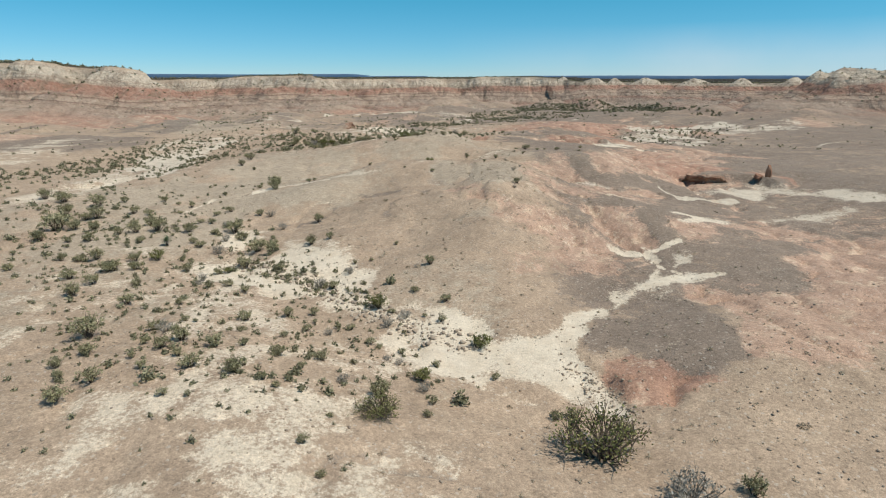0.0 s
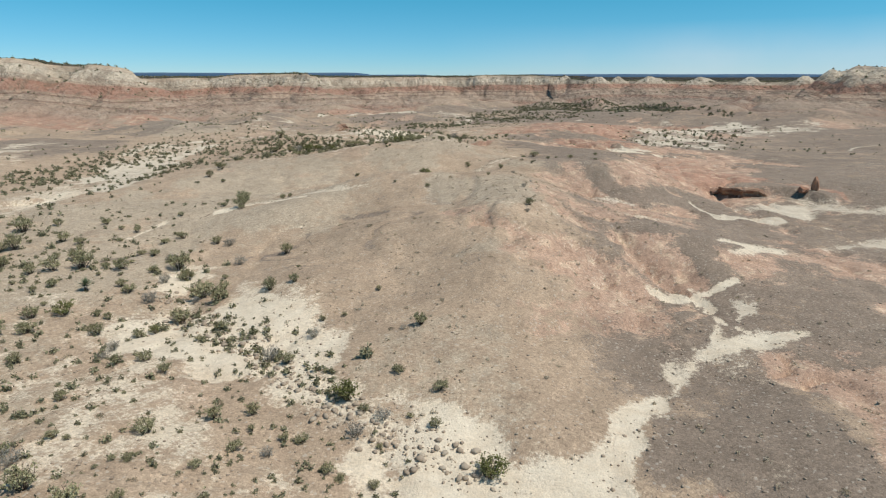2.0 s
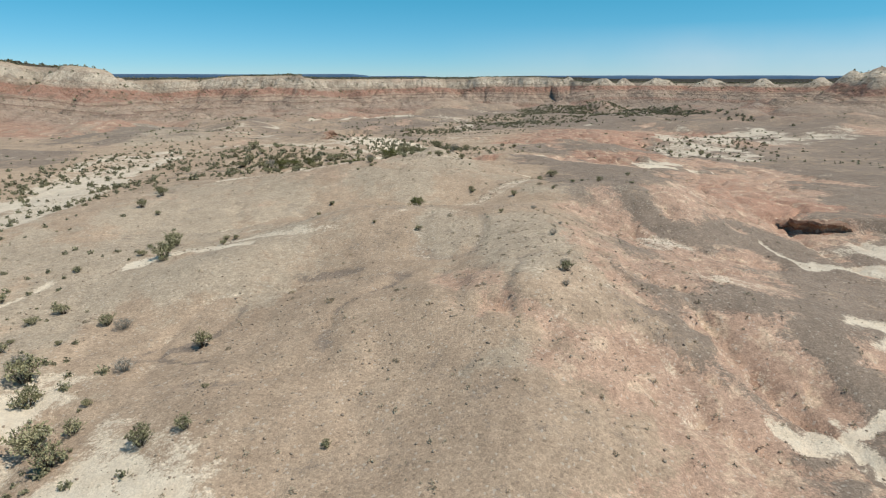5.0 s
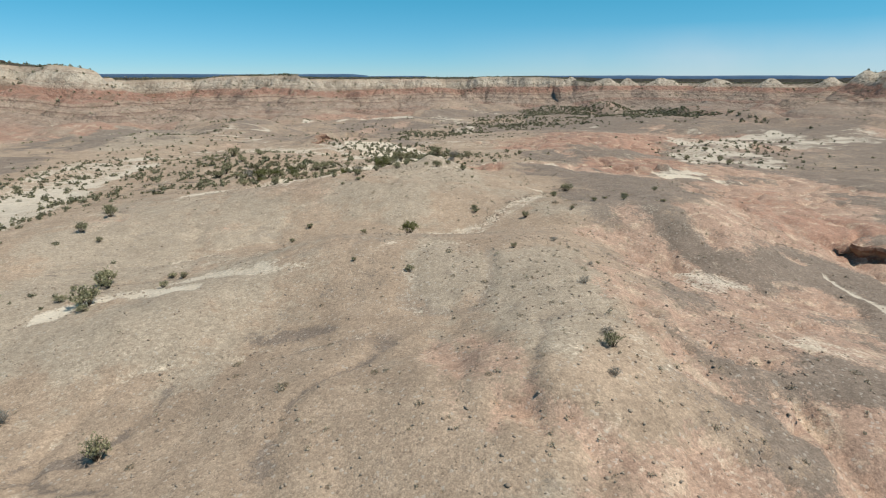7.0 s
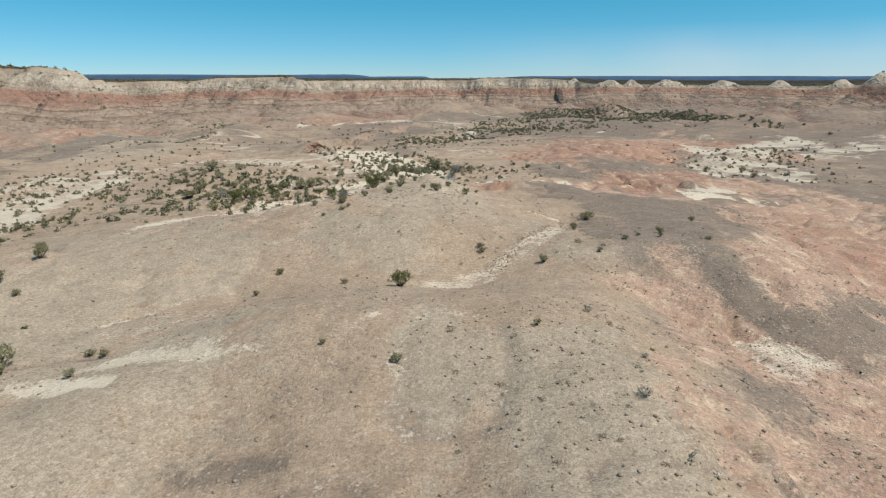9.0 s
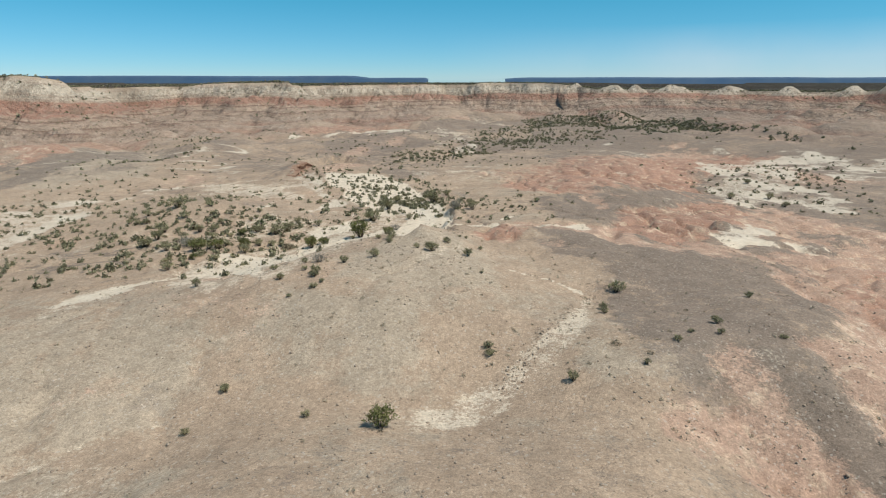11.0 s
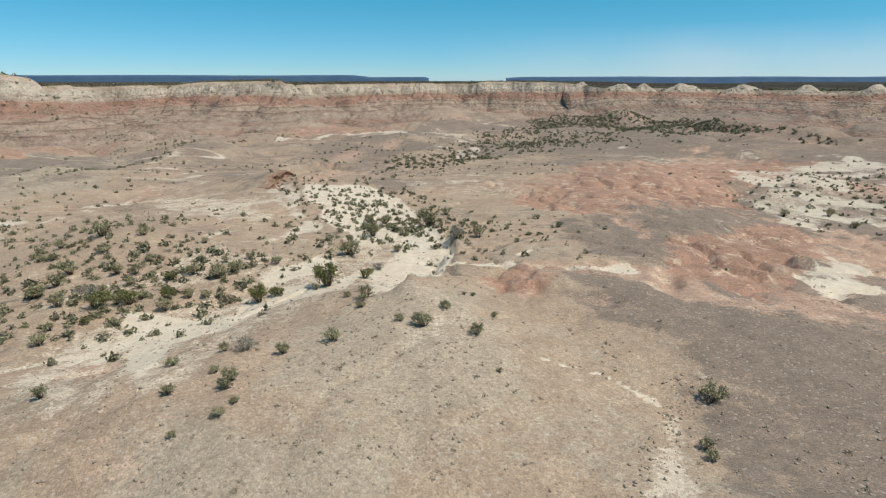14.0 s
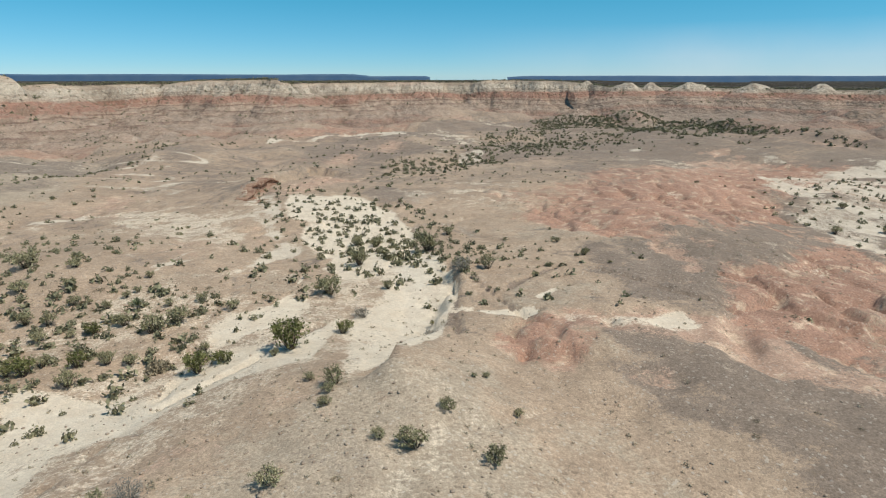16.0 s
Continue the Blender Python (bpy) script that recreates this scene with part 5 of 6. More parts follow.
def bush(name, seed, stems, leaves, height, leaf_size, spread, leaf_material, twig_material, tags, droop=0.0, low=0.3):
    """A many-stemmed desert shrub one metre wide, an Empty over its woody stems and its foliage."""
    rng = np.random.default_rng(seed)
    sv, sf, lv, lf = [], [], [], []
    tips = []
    lean = rng.normal(size=2) * 0.08
    for s in range(stems):
        a = 2 * math.pi * (s + rng.random()) / stems
        out = spread * (0.25 + 0.75 * rng.random() ** 0.6) * 0.5
        h = height * (0.55 + 0.45 * rng.random()) * (1.1 - 0.75 * (out / (0.5 * spread)) ** 2 * 0.6)
        root = np.array([0.04 * math.cos(a), 0.04 * math.sin(a), -0.06])
        tip = np.array([out * math.cos(a) + lean[0], out * math.sin(a) + lean[1], h])
        mid = root + (tip - root) * 0.5 + np.array([*(rng.normal(size=2) * 0.05), -0.04 * h + 0.06])
        twig(sv, sf, [root, mid, tip], 0.014, 0.004)
        tips.append((root, mid, tip))
        for b in range(3):
            u = 0.4 + 0.5 * rng.random()
            start = mid + (tip - mid) * (u - 0.3)
            end = start + np.array([*(rng.normal(size=2) * 0.11), 0.04 + 0.16 * rng.random() - droop]) * (0.7 + height * 0.5)
            twig(sv, sf, [start, end], 0.006, 0.002)
            tips.append((start, (start + end) / 2, end))
    for n in range(leaves):
        root, mid, tip = tips[rng.integers(len(tips))]
        u = low + (1 - low) * rng.random() ** 0.75
        at = (mid + (tip - mid) * (2 * u - 1)) if u > 0.5 else (root + (mid - root) * 2 * u)
        at = at + rng.normal(size=3) * (0.035, 0.035, 0.03)
        at[2] = max(at[2], 0.0)
        blade(lv, lf, at, leaf_size * (0.6 + 0.8 * rng.random()), rng)
    thing = tagged(new(name), **tags)
    part("branchwork", sv, sf, twig_material, thing, "thin brown woody branches" if twig_material is BARK else "bare grey twigs")
    part("foliage", lv, lf, leaf_material, thing)
    return thing


def cushion(name, seed, tags, material=None, leaves=110):
    rng = np.random.default_rng(seed)
    v, f = [], []
    for n in range(leaves):
        d = rng.normal(size=3)
        d /= np.linalg.norm(d)
        d[2] = abs(d[2]) * 0.62
        at = d * (0.22 + 0.24 * rng.random())
        blade(v, f, at, 0.055 * (0.7 + rng.random()), rng, 0.4)
    thing = tagged(new(name), **tags)
    part("foliage", v, f, material or LEAF_DARK, thing)
    return thing


def yucca(name, seed, tags):
    """A short trunk with a head of stiff pointed leaves and a skirt of dry ones."""
    rng = np.random.default_rng(seed)
    thing = tagged(new(name), **tags)
    tv, tf = [], []
    rings = 6
    for n in range(rings):
        r = 0.11 - 0.008 * n + 0.012 * (n % 2)
        for k in range(8):
            a = k * math.pi / 4
            tv.append((r * math.cos(a), r * math.sin(a), -0.08 + 0.1 * n))
    for n in range(rings - 1):
        for k in range(8):
            tf.append((8 * n + k, 8 * n + (k + 1) % 8, 8 * n + 8 + (k + 1) % 8, 8 * n + 8 + k))
    tf.append(tuple(range(8 * rings - 8, 8 * rings)))
    part("trunk", tv, tf, BARK, thing, "shaggy brown trunk")
    for name_, count, low, high, size, material in (("leaf_rosette", 90, -15, 85, 0.52, YUCCA_LEAF), ("dry_skirt", 40, -75, -10, 0.34, LEAF_GREY)):
        v, f = [], []
        for n in range(count):
            a, e = rng.random() * 2 * math.pi, radians(low + (high - low) * rng.random())
            way = np.array([math.cos(a) * math.cos(e), math.sin(a) * math.cos(e), math.sin(e)])
            side = np.array([-math.sin(a), math.cos(a), 0.0]) * 0.022
            at, run = np.array([0, 0, 0.42]), size * (0.75 + 0.4 * rng.random())
            b = len(v)
            v += [tuple(at - side), tuple(at + way * run * 0.5 - side * 0.9 + (0, 0, 0.02)), tuple(at + way * run), tuple(at + way * run * 0.5 + side * 0.9 + (0, 0, 0.02)), tuple(at + side)]
            f.append((b, b + 1, b + 2, b + 3, b + 4))
        part(name_, v, f, material, thing)
    return thing


CREOSOTE_FIRST = [
    (11.8, 18.3, 1.2), (-4.5, 17.8, 0.5), (-5.5, 19.4, 0.6), (-9.7, 24.0, 1.1), (-4.8, 21.5, 0.4), (-12.1, 21.9, 0.6),
    (-10.9, 21.8, 0.4), (6.3, 24.6, 0.8), (5.5, 24.6, 0.9), (-7.5, 23.0, 0.5), (-8.2, 23.5, 0.6), (-0.5, 24.8, 0.6),
    (-7.2, 24.0, 0.6), (-9.8, 24.0, 0.7), (-14.2, 24.4, 0.7), (-9.5, 24.9, 0.5), (-7.0, 25.6, 0.6), (-13.0, 25.6, 0.7),
    (-18.1, 26.5, 1.1), (-8.5, 26.9, 1.1), (-6.3, 27.1, 0.9), (2.8, 27.9, 0.6), (-4.7, 27.6, 0.5), (-7.1, 27.8, 0.4),
    (-15.6, 27.4, 0.6), (-13.8, 27.8, 1.3), (-0.4, 29.0, 0.6), (-19.4, 28.9, 2.0), (-9.0, 30.1, 0.6), (-3.7, 30.5, 0.6),
    (-12.0, 29.9, 0.4), (-2.4, 30.4, 0.6),
]
CREOSOTE_SECOND = [
    (-11.5, 30.0, 0.6), (-4.3, 30.9, 0.7), (-16.4, 30.2, 1.1), (-8.2, 31.6, 0.8), (-14.5, 31.2, 0.4), (-15.1, 31.3, 0.6),
    (-11.9, 32.1, 1.2), (-5.7, 32.7, 0.7), (-6.5, 32.8, 0.6), (-2.4, 32.6, 0.4), (-8.0, 33.3, 0.4), (-9.9, 34.0, 0.9),
    (-8.4, 34.7, 0.8), (-0.1, 33.6, 0.7), (-1.2, 34.3, 0.4), (-20.2, 34.3, 1.3), (-16.9, 34.5, 0.7), (-24.5, 35.5, 1.3),
    (0.1, 36.0, 0.9), (-24.3, 37.7, 1.3), (-2.0, 37.6, 0.8), (-21.5, 38.0, 0.9), (-13.9, 37.9, 0.8), (-26.8, 39.0, 1.3),
    (-25.1, 40.8, 1.5), (-23.4, 41.6, 1.4), (-24.8, 41.0, 1.5), (-1.0, 42.4, 1.0), (-10.0, 41.1, 0.7), (-19.8, 42.3, 1.0),
    (-30.0, 43.1, 0.9), (-28.9, 43.4, 1.1),
]
CREOSOTE_THIRD = [
    (-24.6, 43.8, 1.3), (-27.7, 43.9, 1.5), (-16.6, 46.0, 1.5), (-10.1, 43.0, 0.6), (-5.9, 44.9, 0.5), (-21.3, 44.9, 0.7),
    (-20.5, 44.8, 0.7), (-13.2, 43.8, 1.1), (-25.4, 46.1, 0.5), (-4.1, 48.5, 0.5), (-15.0, 48.1, 1.5), (-31.4, 49.2, 1.2),
    (-11.6, 48.7, 1.2), (-27.3, 49.8, 1.0), (-16.6, 49.4, 2.0), (-22.7, 50.4, 0.9), (-30.1, 51.8, 1.1), (-16.1, 52.5, 0.6),
    (-29.1, 52.8, 1.6), (-19.1, 52.8, 1.5), (-36.8, 53.1, 3.0), (-35.2, 53.2, 1.7), (-33.3, 53.3, 1.3), (-27.5, 53.7, 2.0),
    (-24.5, 53.7, 1.5), (-25.8, 53.9, 0.9), (-20.4, 54.5, 2.0), (-29.2, 55.7, 1.3), (-25.2, 58.0, 1.0), (-36.6, 57.4, 1.6),
    (-35.8, 58.0, 1.8), (-39.6, 58.8, 1.7),
]
CREOSOTE_FOURTH = [
    (-31.2, 59.7, 1.1), (-24.7, 61.3, 1.0), (-33.3, 60.5, 1.4), (-23.7, 62.9, 1.2), (-28.6, 64.1, 0.9), (-38.8, 63.5, 2.1),
    (-44.1, 65.8, 2.2), (-37.2, 66.1, 1.3), (-32.6, 66.3, 1.2), (-47.1, 67.1, 1.9), (-26.6, 69.3, 0.8), (-20.8, 70.7, 0.9),
    (-21.1, 71.7, 2.1), (-23.4, 72.6, 0.9), (-17.2, 76.4, 0.6), (10.2, 72.4, 0.3), (-4.9, 73.5, 0.4), (-17.3, 73.7, 0.7),
    (-21.6, 74.8, 1.0), (5.2, 74.0, 0.5), (-22.3, 75.5, 1.8), (-18.2, 76.8, 0.7), (-23.7, 74.6, 0.6), (-6.0, 86.1, 0.6),
    (-23.2, 77.5, 1.0), (-12.0, 85.6, 0.6), (-28.0, 85.1, 0.7), (-30.3, 86.6, 1.3), (8.0, 88.3, 0.8), (-11.3, 89.2, 0.7),
    (-11.4, 89.5, 0.5), (12.2, 89.1, 0.5),
]
CREOSOTE_FIFTH = [
    (21.6, 92.3, 0.6), (17.9, 92.7, 0.6), (14.8, 91.5, 0.7), (3.7, 92.6, 0.8), (16.1, 92.8, 0.5), (18.7, 94.8, 0.9),
    (3.8, 92.0, 0.8), (-30.3, 91.2, 1.3), (-31.5, 93.3, 1.3), (-9.6, 97.4, 0.5), (-8.1, 98.3, 0.7), (12.3, 97.7, 0.7),
    (-7.7, 99.2, 0.5), (-10.9, 100.1, 0.8), (-8.4, 100.9, 1.0), (-8.4, 100.3, 0.8), (-10.1, 104.8, 0.7), (14.5, 102.9, 1.5),
    (23.6, 100.3, 0.8), (12.4, 98.6, 0.8), (-9.4, 101.7, 0.6), (4.0, 103.1, 0.4), (-12.3, 103.4, 0.8), (-6.8, 103.8, 0.9),
    (3.1, 107.0, 1.1), (-4.6, 105.2, 1.1), (-17.7, 101.5, 0.9), (0.1, 107.4, 1.4), (-1.2, 107.8, 0.7),
    (1.3, 110.0, 0.9),
]
CREOSOTE_SIXTH = [
    (-3.9, 111.7, 0.7), (-3.9, 110.6, 0.8), (4.4, 111.0, 0.6), (-24.4, 110.8, 1.3), (2.6, 113.4, 0.4), (3.2, 113.9, 0.5),
    (-3.7, 112.5, 1.2), (0.4, 125.6, 0.5), (-25.3, 113.2, 1.2), (-5.1, 113.3, 0.7), (-21.1, 114.0, 0.9), (-19.3, 117.1, 1.4),
    (-27.8, 117.9, 1.4), (-23.3, 117.9, 1.0), (-27.0, 118.4, 0.8), (-22.1, 119.1, 1.2), (-18.6, 119.7, 1.1), (-17.4, 119.8, 1.1),
    (-8.5, 118.9, 0.7), (-31.1, 120.6, 1.9), (-28.2, 121.2, 0.9), (-26.5, 121.6, 0.9), (-13.6, 121.4, 0.8), (-24.7, 122.6, 1.3),
    (-31.0, 122.7, 1.7), (-17.9, 123.6, 1.9), (-22.9, 123.2, 0.8), (-17.0, 125.2, 1.8), (-25.4, 124.7, 1.2), (-20.4, 124.9, 1.4),
    (-27.1, 125.0, 1.3), (-31.4, 125.3, 1.8),
]
CREOSOTE_SEVENTH = [
    (-13.9, 127.7, 1.2), (-18.8, 128.2, 0.9), (-16.8, 129.0, 1.1), (-23.1, 127.7, 0.9), (-25.8, 128.0, 1.2), (-24.7, 128.2, 0.6),
    (-31.0, 130.0, 1.7), (-35.1, 128.8, 1.0), (-22.6, 129.4, 0.8), (-36.3, 129.1, 0.9), (-20.0, 130.5, 0.5), (-22.2, 130.4, 0.8),
    (-38.1, 130.3, 1.0), (-27.6, 130.7, 1.2), (-7.9, 131.9, 2.7), (-35.4, 132.4, 0.8), (-36.7, 132.5, 1.3), (-22.7, 133.4, 0.9),
    (-3.4, 133.3, 1.2), (8.8, 134.0, 0.7), (-34.2, 135.4, 2.5), (8.9, 134.6, 0.8), (-29.4, 134.5, 1.4), (15.6, 136.8, 0.5),
    (10.4, 137.0, 0.8), (5.0, 137.2, 1.7), (14.0, 139.9, 0.8), (14.1, 139.9, 1.0), (-6.7, 140.1, 2.3), (12.7, 145.6, 0.8),
    (-6.0, 148.1, 1.8), (-8.2, 148.3, 1.4),
]
CREOSOTE_EIGHTH = [
    (-35.7, 49.1, 1.6), (7.8, 60.8, 0.9), (-1.4, 72.2, 0.7), (2.6, 137.4, 1.6), (-30.4, 136.4, 1.3), (-23.7, 57.3, 1.0), (-8.0, 39.3, 0.9), (-21.7, 49.3, 1.1),
    (-0.5, 144.3, 2.9), (1.6, 152.7, 1.7), (58.5, 155.4, 1.5), (53.1, 163.2, 1.7), (61.1, 164.9, 1.7), (63.2, 177.0, 1.6),
]
CREOSOTE = CREOSOTE_FIRST + CREOSOTE_SECOND + CREOSOTE_THIRD + CREOSOTE_FOURTH + CREOSOTE_FIFTH + CREOSOTE_SIXTH + CREOSOTE_SEVENTH + CREOSOTE_EIGHTH
BRIGHT_CREOSOTE = [
    (-1.1, 27.0, 1.2), (2.0, 31.0, 1.4), (-4.3, 35.9, 1.4), (-17.2, 43.9, 0.9), (-23.3, 44.8, 1.4), (-2.1, 84.7, 1.6),
    (-23.4, 114.2, 0.9), (-24.3, 116.9, 2.0), (-22.3, 117.9, 1.8), (-12.7, 118.3, 1.7), (-20.1, 119.2, 1.3), (-7.8, 120.0, 2.6),
    (-11.7, 119.4, 1.4), (-5.4, 123.2, 1.3), (-21.7, 123.7, 1.2),
]
YUCCAS = [
    (-24.6, 49.3, 1.2), (-20.7, 127.4, 1.2),
]
GREY_SHRUBS = [
    (9.4, 18.1, 2.5), (-4.9, 25.1, 0.8), (-0.9, 25.8, 0.9), (-2.4, 28.6, 0.6), (-3.2, 29.3, 0.6), (-15.5, 29.5, 1.1),
    (-6.8, 31.5, 0.7), (-3.5, 33.2, 1.0), (-2.4, 34.2, 1.0), (-17.6, 39.2, 0.8), (-9.2, 40.1, 1.2), (-17.9, 40.4, 0.9),
    (-7.2, 42.2, 0.9), (-2.0, 42.1, 0.5), (-19.5, 48.0, 1.4), (-20.3, 51.8, 1.1), (-21.6, 56.0, 1.3), (-16.0, 55.7, 1.2),
    (7.3, 58.6, 0.6), (-18.6, 60.6, 1.3), (7.9, 62.0, 0.7), (8.3, 67.9, 0.7), (9.4, 71.2, 0.4), (8.1, 76.0, 0.6),
    (-9.0, 104.6, 1.4), (-26.4, 119.6, 2.0), (0.3, 122.8, 1.2), (-4.6, 127.0, 1.5), (2.6, 134.7, 2.0),
]
CUSHIONS_FIRST = [
    (-4.4, 19.1, 0.4), (-2.5, 19.6, 0.3), (16.2, 22.5, 0.7), (3.3, 25.3, 0.4), (-8.9, 23.7, 0.4), (-10.5, 26.0, 0.3),
    (1.0, 27.8, 0.5), (-3.9, 28.8, 0.3), (-10.7, 28.7, 0.5), (-9.4, 29.3, 0.3), (14.8, 29.0, 0.5), (-14.3, 33.0, 0.5),
    (-19.3, 33.4, 0.5), (-14.9, 35.5, 0.4), (-17.4, 36.8, 0.5), (-19.6, 39.2, 0.6), (-2.7, 42.2, 0.5), (7.0, 47.3, 0.4),
    (6.4, 49.3, 0.3), (3.7, 51.0, 0.4), (2.3, 52.6, 0.3), (-1.7, 53.8, 0.5), (0.7, 53.9, 0.2), (-3.1, 54.9, 0.3),
    (-11.1, 57.3, 0.5), (-21.5, 61.6, 0.6), (4.7, 59.5, 0.3), (-29.2, 61.2, 0.6), (2.5, 58.9, 0.4), (5.9, 61.4, 0.2),
    (-6.2, 60.7, 0.8), (15.9, 61.2, 0.5),
]
CUSHIONS_SECOND = [
    (-6.0, 60.9, 0.4), (-2.2, 60.8, 0.5), (2.1, 59.8, 0.2), (-9.0, 63.0, 0.4), (5.8, 63.7, 0.2), (7.8, 64.3, 0.4),
    (-9.4, 64.2, 0.5), (-9.3, 64.5, 0.4), (0.4, 62.7, 0.2), (-7.7, 64.5, 0.4), (4.5, 64.8, 0.4), (6.7, 65.5, 0.3),
    (-4.9, 64.9, 0.4), (6.2, 65.8, 0.4), (9.4, 66.2, 0.2), (8.8, 66.7, 0.2), (1.3, 66.7, 0.3), (32.7, 67.6, 0.6),
    (7.5, 67.2, 0.3), (9.5, 67.2, 0.2), (6.3, 67.5, 0.3), (2.5, 67.6, 0.3), (9.0, 67.6, 0.2), (3.6, 67.9, 0.3),
    (5.6, 67.8, 0.3), (4.6, 68.4, 0.4), (4.2, 68.5, 0.2), (5.7, 69.1, 0.3), (4.6, 69.2, 0.2), (6.6, 69.1, 0.3),
    (-6.3, 69.8, 0.4), (3.8, 69.4, 0.2),
]
CUSHIONS_THIRD = [
    (3.2, 69.5, 0.3), (5.3, 69.6, 0.2), (6.0, 69.6, 0.3), (3.1, 70.1, 0.5), (5.5, 69.9, 0.2), (-48.3, 71.0, 1.3),
    (6.3, 70.1, 0.2), (1.3, 71.1, 0.4), (-5.9, 71.4, 0.2), (2.8, 71.8, 0.3), (-2.0, 84.1, 0.4), (3.1, 73.7, 0.3),
    (1.1, 74.3, 0.7), (12.7, 90.1, 0.6), (11.2, 91.5, 0.8), (9.8, 92.4, 0.3), (-6.2, 94.7, 0.4), (-8.3, 95.1, 0.3),
    (-2.6, 95.4, 0.3), (0.8, 95.5, 0.3), (1.6, 97.0, 0.3), (18.1, 98.2, 0.5), (3.7, 99.2, 0.4), (-1.4, 99.4, 0.3),
    (0.8, 100.7, 0.3), (1.0, 101.0, 0.3), (-2.8, 101.1, 0.3), (-1.8, 101.4, 0.3), (-4.7, 101.8, 0.3), (-3.7, 102.0, 0.5),
    (0.1, 102.4, 0.4), (-1.8, 104.4, 0.3),
]
CUSHIONS_FOURTH = [
    (-5.7, 104.0, 0.3), (-2.4, 105.3, 0.5), (5.2, 106.6, 0.3), (14.5, 110.4, 0.5), (15.0, 111.4, 0.4), (19.4, 111.0, 0.3),
    (18.3, 112.3, 0.4), (25.1, 125.6, 0.7), (-3.7, 125.1, 0.8), (-25.2, 130.4, 1.0), (-18.3, 131.3, 0.7), (-17.2, 131.5, 0.7),
    (11.0, 131.2, 0.6),
]
CUSHIONS = CUSHIONS_FIRST + CUSHIONS_SECOND + CUSHIONS_THIRD + CUSHIONS_FOURTH
BROOM_SHRUBS = [
    (6.7, 20.9, 4.5), (-2.8, 22.7, 2.6),
]
DARK_CUSHION = [
    (-15.5, 119.4, 1.7),
]

CREO = dict(label="dark green creosote bush with thin open branches on gravel", category="shrub", group="creosote bushes")
FRESH = dict(label="bright yellow-green leafy bush growing on sandy ground", category="shrub", group="fresh green bushes")
GREY = dict(label="bare grey twiggy shrub, nearly leafless, on dry soil", category="shrub", group="grey shrubs")
BROOM = dict(label="wide green mesquite thicket with many upright shoots", category="shrub", group="mesquite thickets")
LOW = dict(label="small dark brown cushion plant flat on stony ground", category="plant", group="cushion plants")
SPIKE = dict(label="spiky green yucca with a shaggy trunk among bushes", category="yucca", group="yuccas")

creosotes = [bush("creosote_bush", 200 + k, 20 + k, 820, 0.62 + 0.07 * (k % 4), 0.034, 0.92, LEAF_GREEN, BARK, CREO) for k in range(7)]
freshes = [bush("fresh_bush", 230 + k, 26, 1100, 0.66 + 0.06 * k, 0.032, 0.95, LEAF_BRIGHT, BARK, FRESH) for k in range(3)]
greys = [bush("grey_shrub", 250 + k, 30, 420, 0.55 + 0.06 * k, 0.026, 0.95, LEAF_GREY, LEAF_GREY, GREY) for k in range(4)]
brooms = [bush("mesquite_thicket", 270 + k, 60, 1500, 0.32 + 0.05 * k, 0.015, 0.95, LEAF_BRIGHT, BARK, BROOM, low=0.3) for k in range(2)]
cushions = [cushion("cushion_plant", 290 + k, LOW) for k in range(4)]
yuccas = [yucca("yucca", 300, SPIKE)]


def plant(models, rows, seed):
    """Sets one plant at each (east, north, width); the models themselves become the first ones."""
    rng = np.random.default_rng(seed)
    z = ground_height([r[0] for r in rows], [r[1] for r in rows])
    for n, ((x, y, width), h) in enumerate(zip(rows, z)):
        scale = width * 1.0
        m = pose(x, y, float(h) - 0.02, 0, 0, rng.random() * 360) @ Matrix.Diagonal((scale, scale, scale * (0.85 + 0.3 * rng.random()), 1))
        if n < len(models):
            models[n].matrix_basis = m
        else:
            source = models[rng.integers(len(models))]
            twin = copy_thing(source, Matrix.Identity(4))
            twin.matrix_basis = m


def field(rows, count, x0, x1, y0, y1, apart, seed):
    """More bushes strewn over a field, none closer together than apart, and none on bare red clay."""
    rng = np.random.default_rng(seed)
    taken, out = [r[:2] for r in rows], []
    for _ in range(20 * count):
        x, y = rng.uniform(x0, x1), rng.uniform(y0, y1)
        thick = 0.5 + 0.9 * float(value_noise(x, y, 11, 400)) + 0.5 * float(value_noise(x, y, 4, 401))
        if rng.random() < thick and all((x - a) ** 2 + (y - b) ** 2 > apart**2 for a, b in taken):
            taken.append((x, y))
            out.append((x, y, 0.45 + 0.85 * rng.random() ** 1.6))
        if len(out) == count:
            break
    return out


WEST_FIELD = [r for r in field(CREOSOTE, 130, -46, 1, 22, 66, 1.3, 41) if r[0] < 0.5 - 0.42 * (r[1] - 30)]
WEST_NEAR = WEST_FIELD[: 300 - len(CREOSOTE)]
WASH_FIELD = [r for r in field(CREOSOTE, 120, -50, 4, 112, 152, 1.5, 42) if r[0] < -16 + 0.42 * (r[1] - 112)]
plant(creosotes, CREOSOTE + WEST_NEAR, 1)
plant(freshes, BRIGHT_CREOSOTE, 2)
plant(greys, GREY_SHRUBS, 3)
plant(brooms, BROOM_SHRUBS, 4)
plant(cushions, CUSHIONS, 5)
plant(yuccas, YUCCAS, 6)
dark_mound = cushion("dense_dark_bush", 320, dict(label="dense low dark grey-green rounded bush on the wash sand", category="shrub"), LEAF_DARK, 900)
plant([dark_mound], DARK_CUSHION, 7)


# Far thickets, too many to count: number, size, half-width, stretch, middle line.
THICKETS = []


def thicket(count, size, half, stretch, *line):
    THICKETS.append((count, size, half, stretch, line))


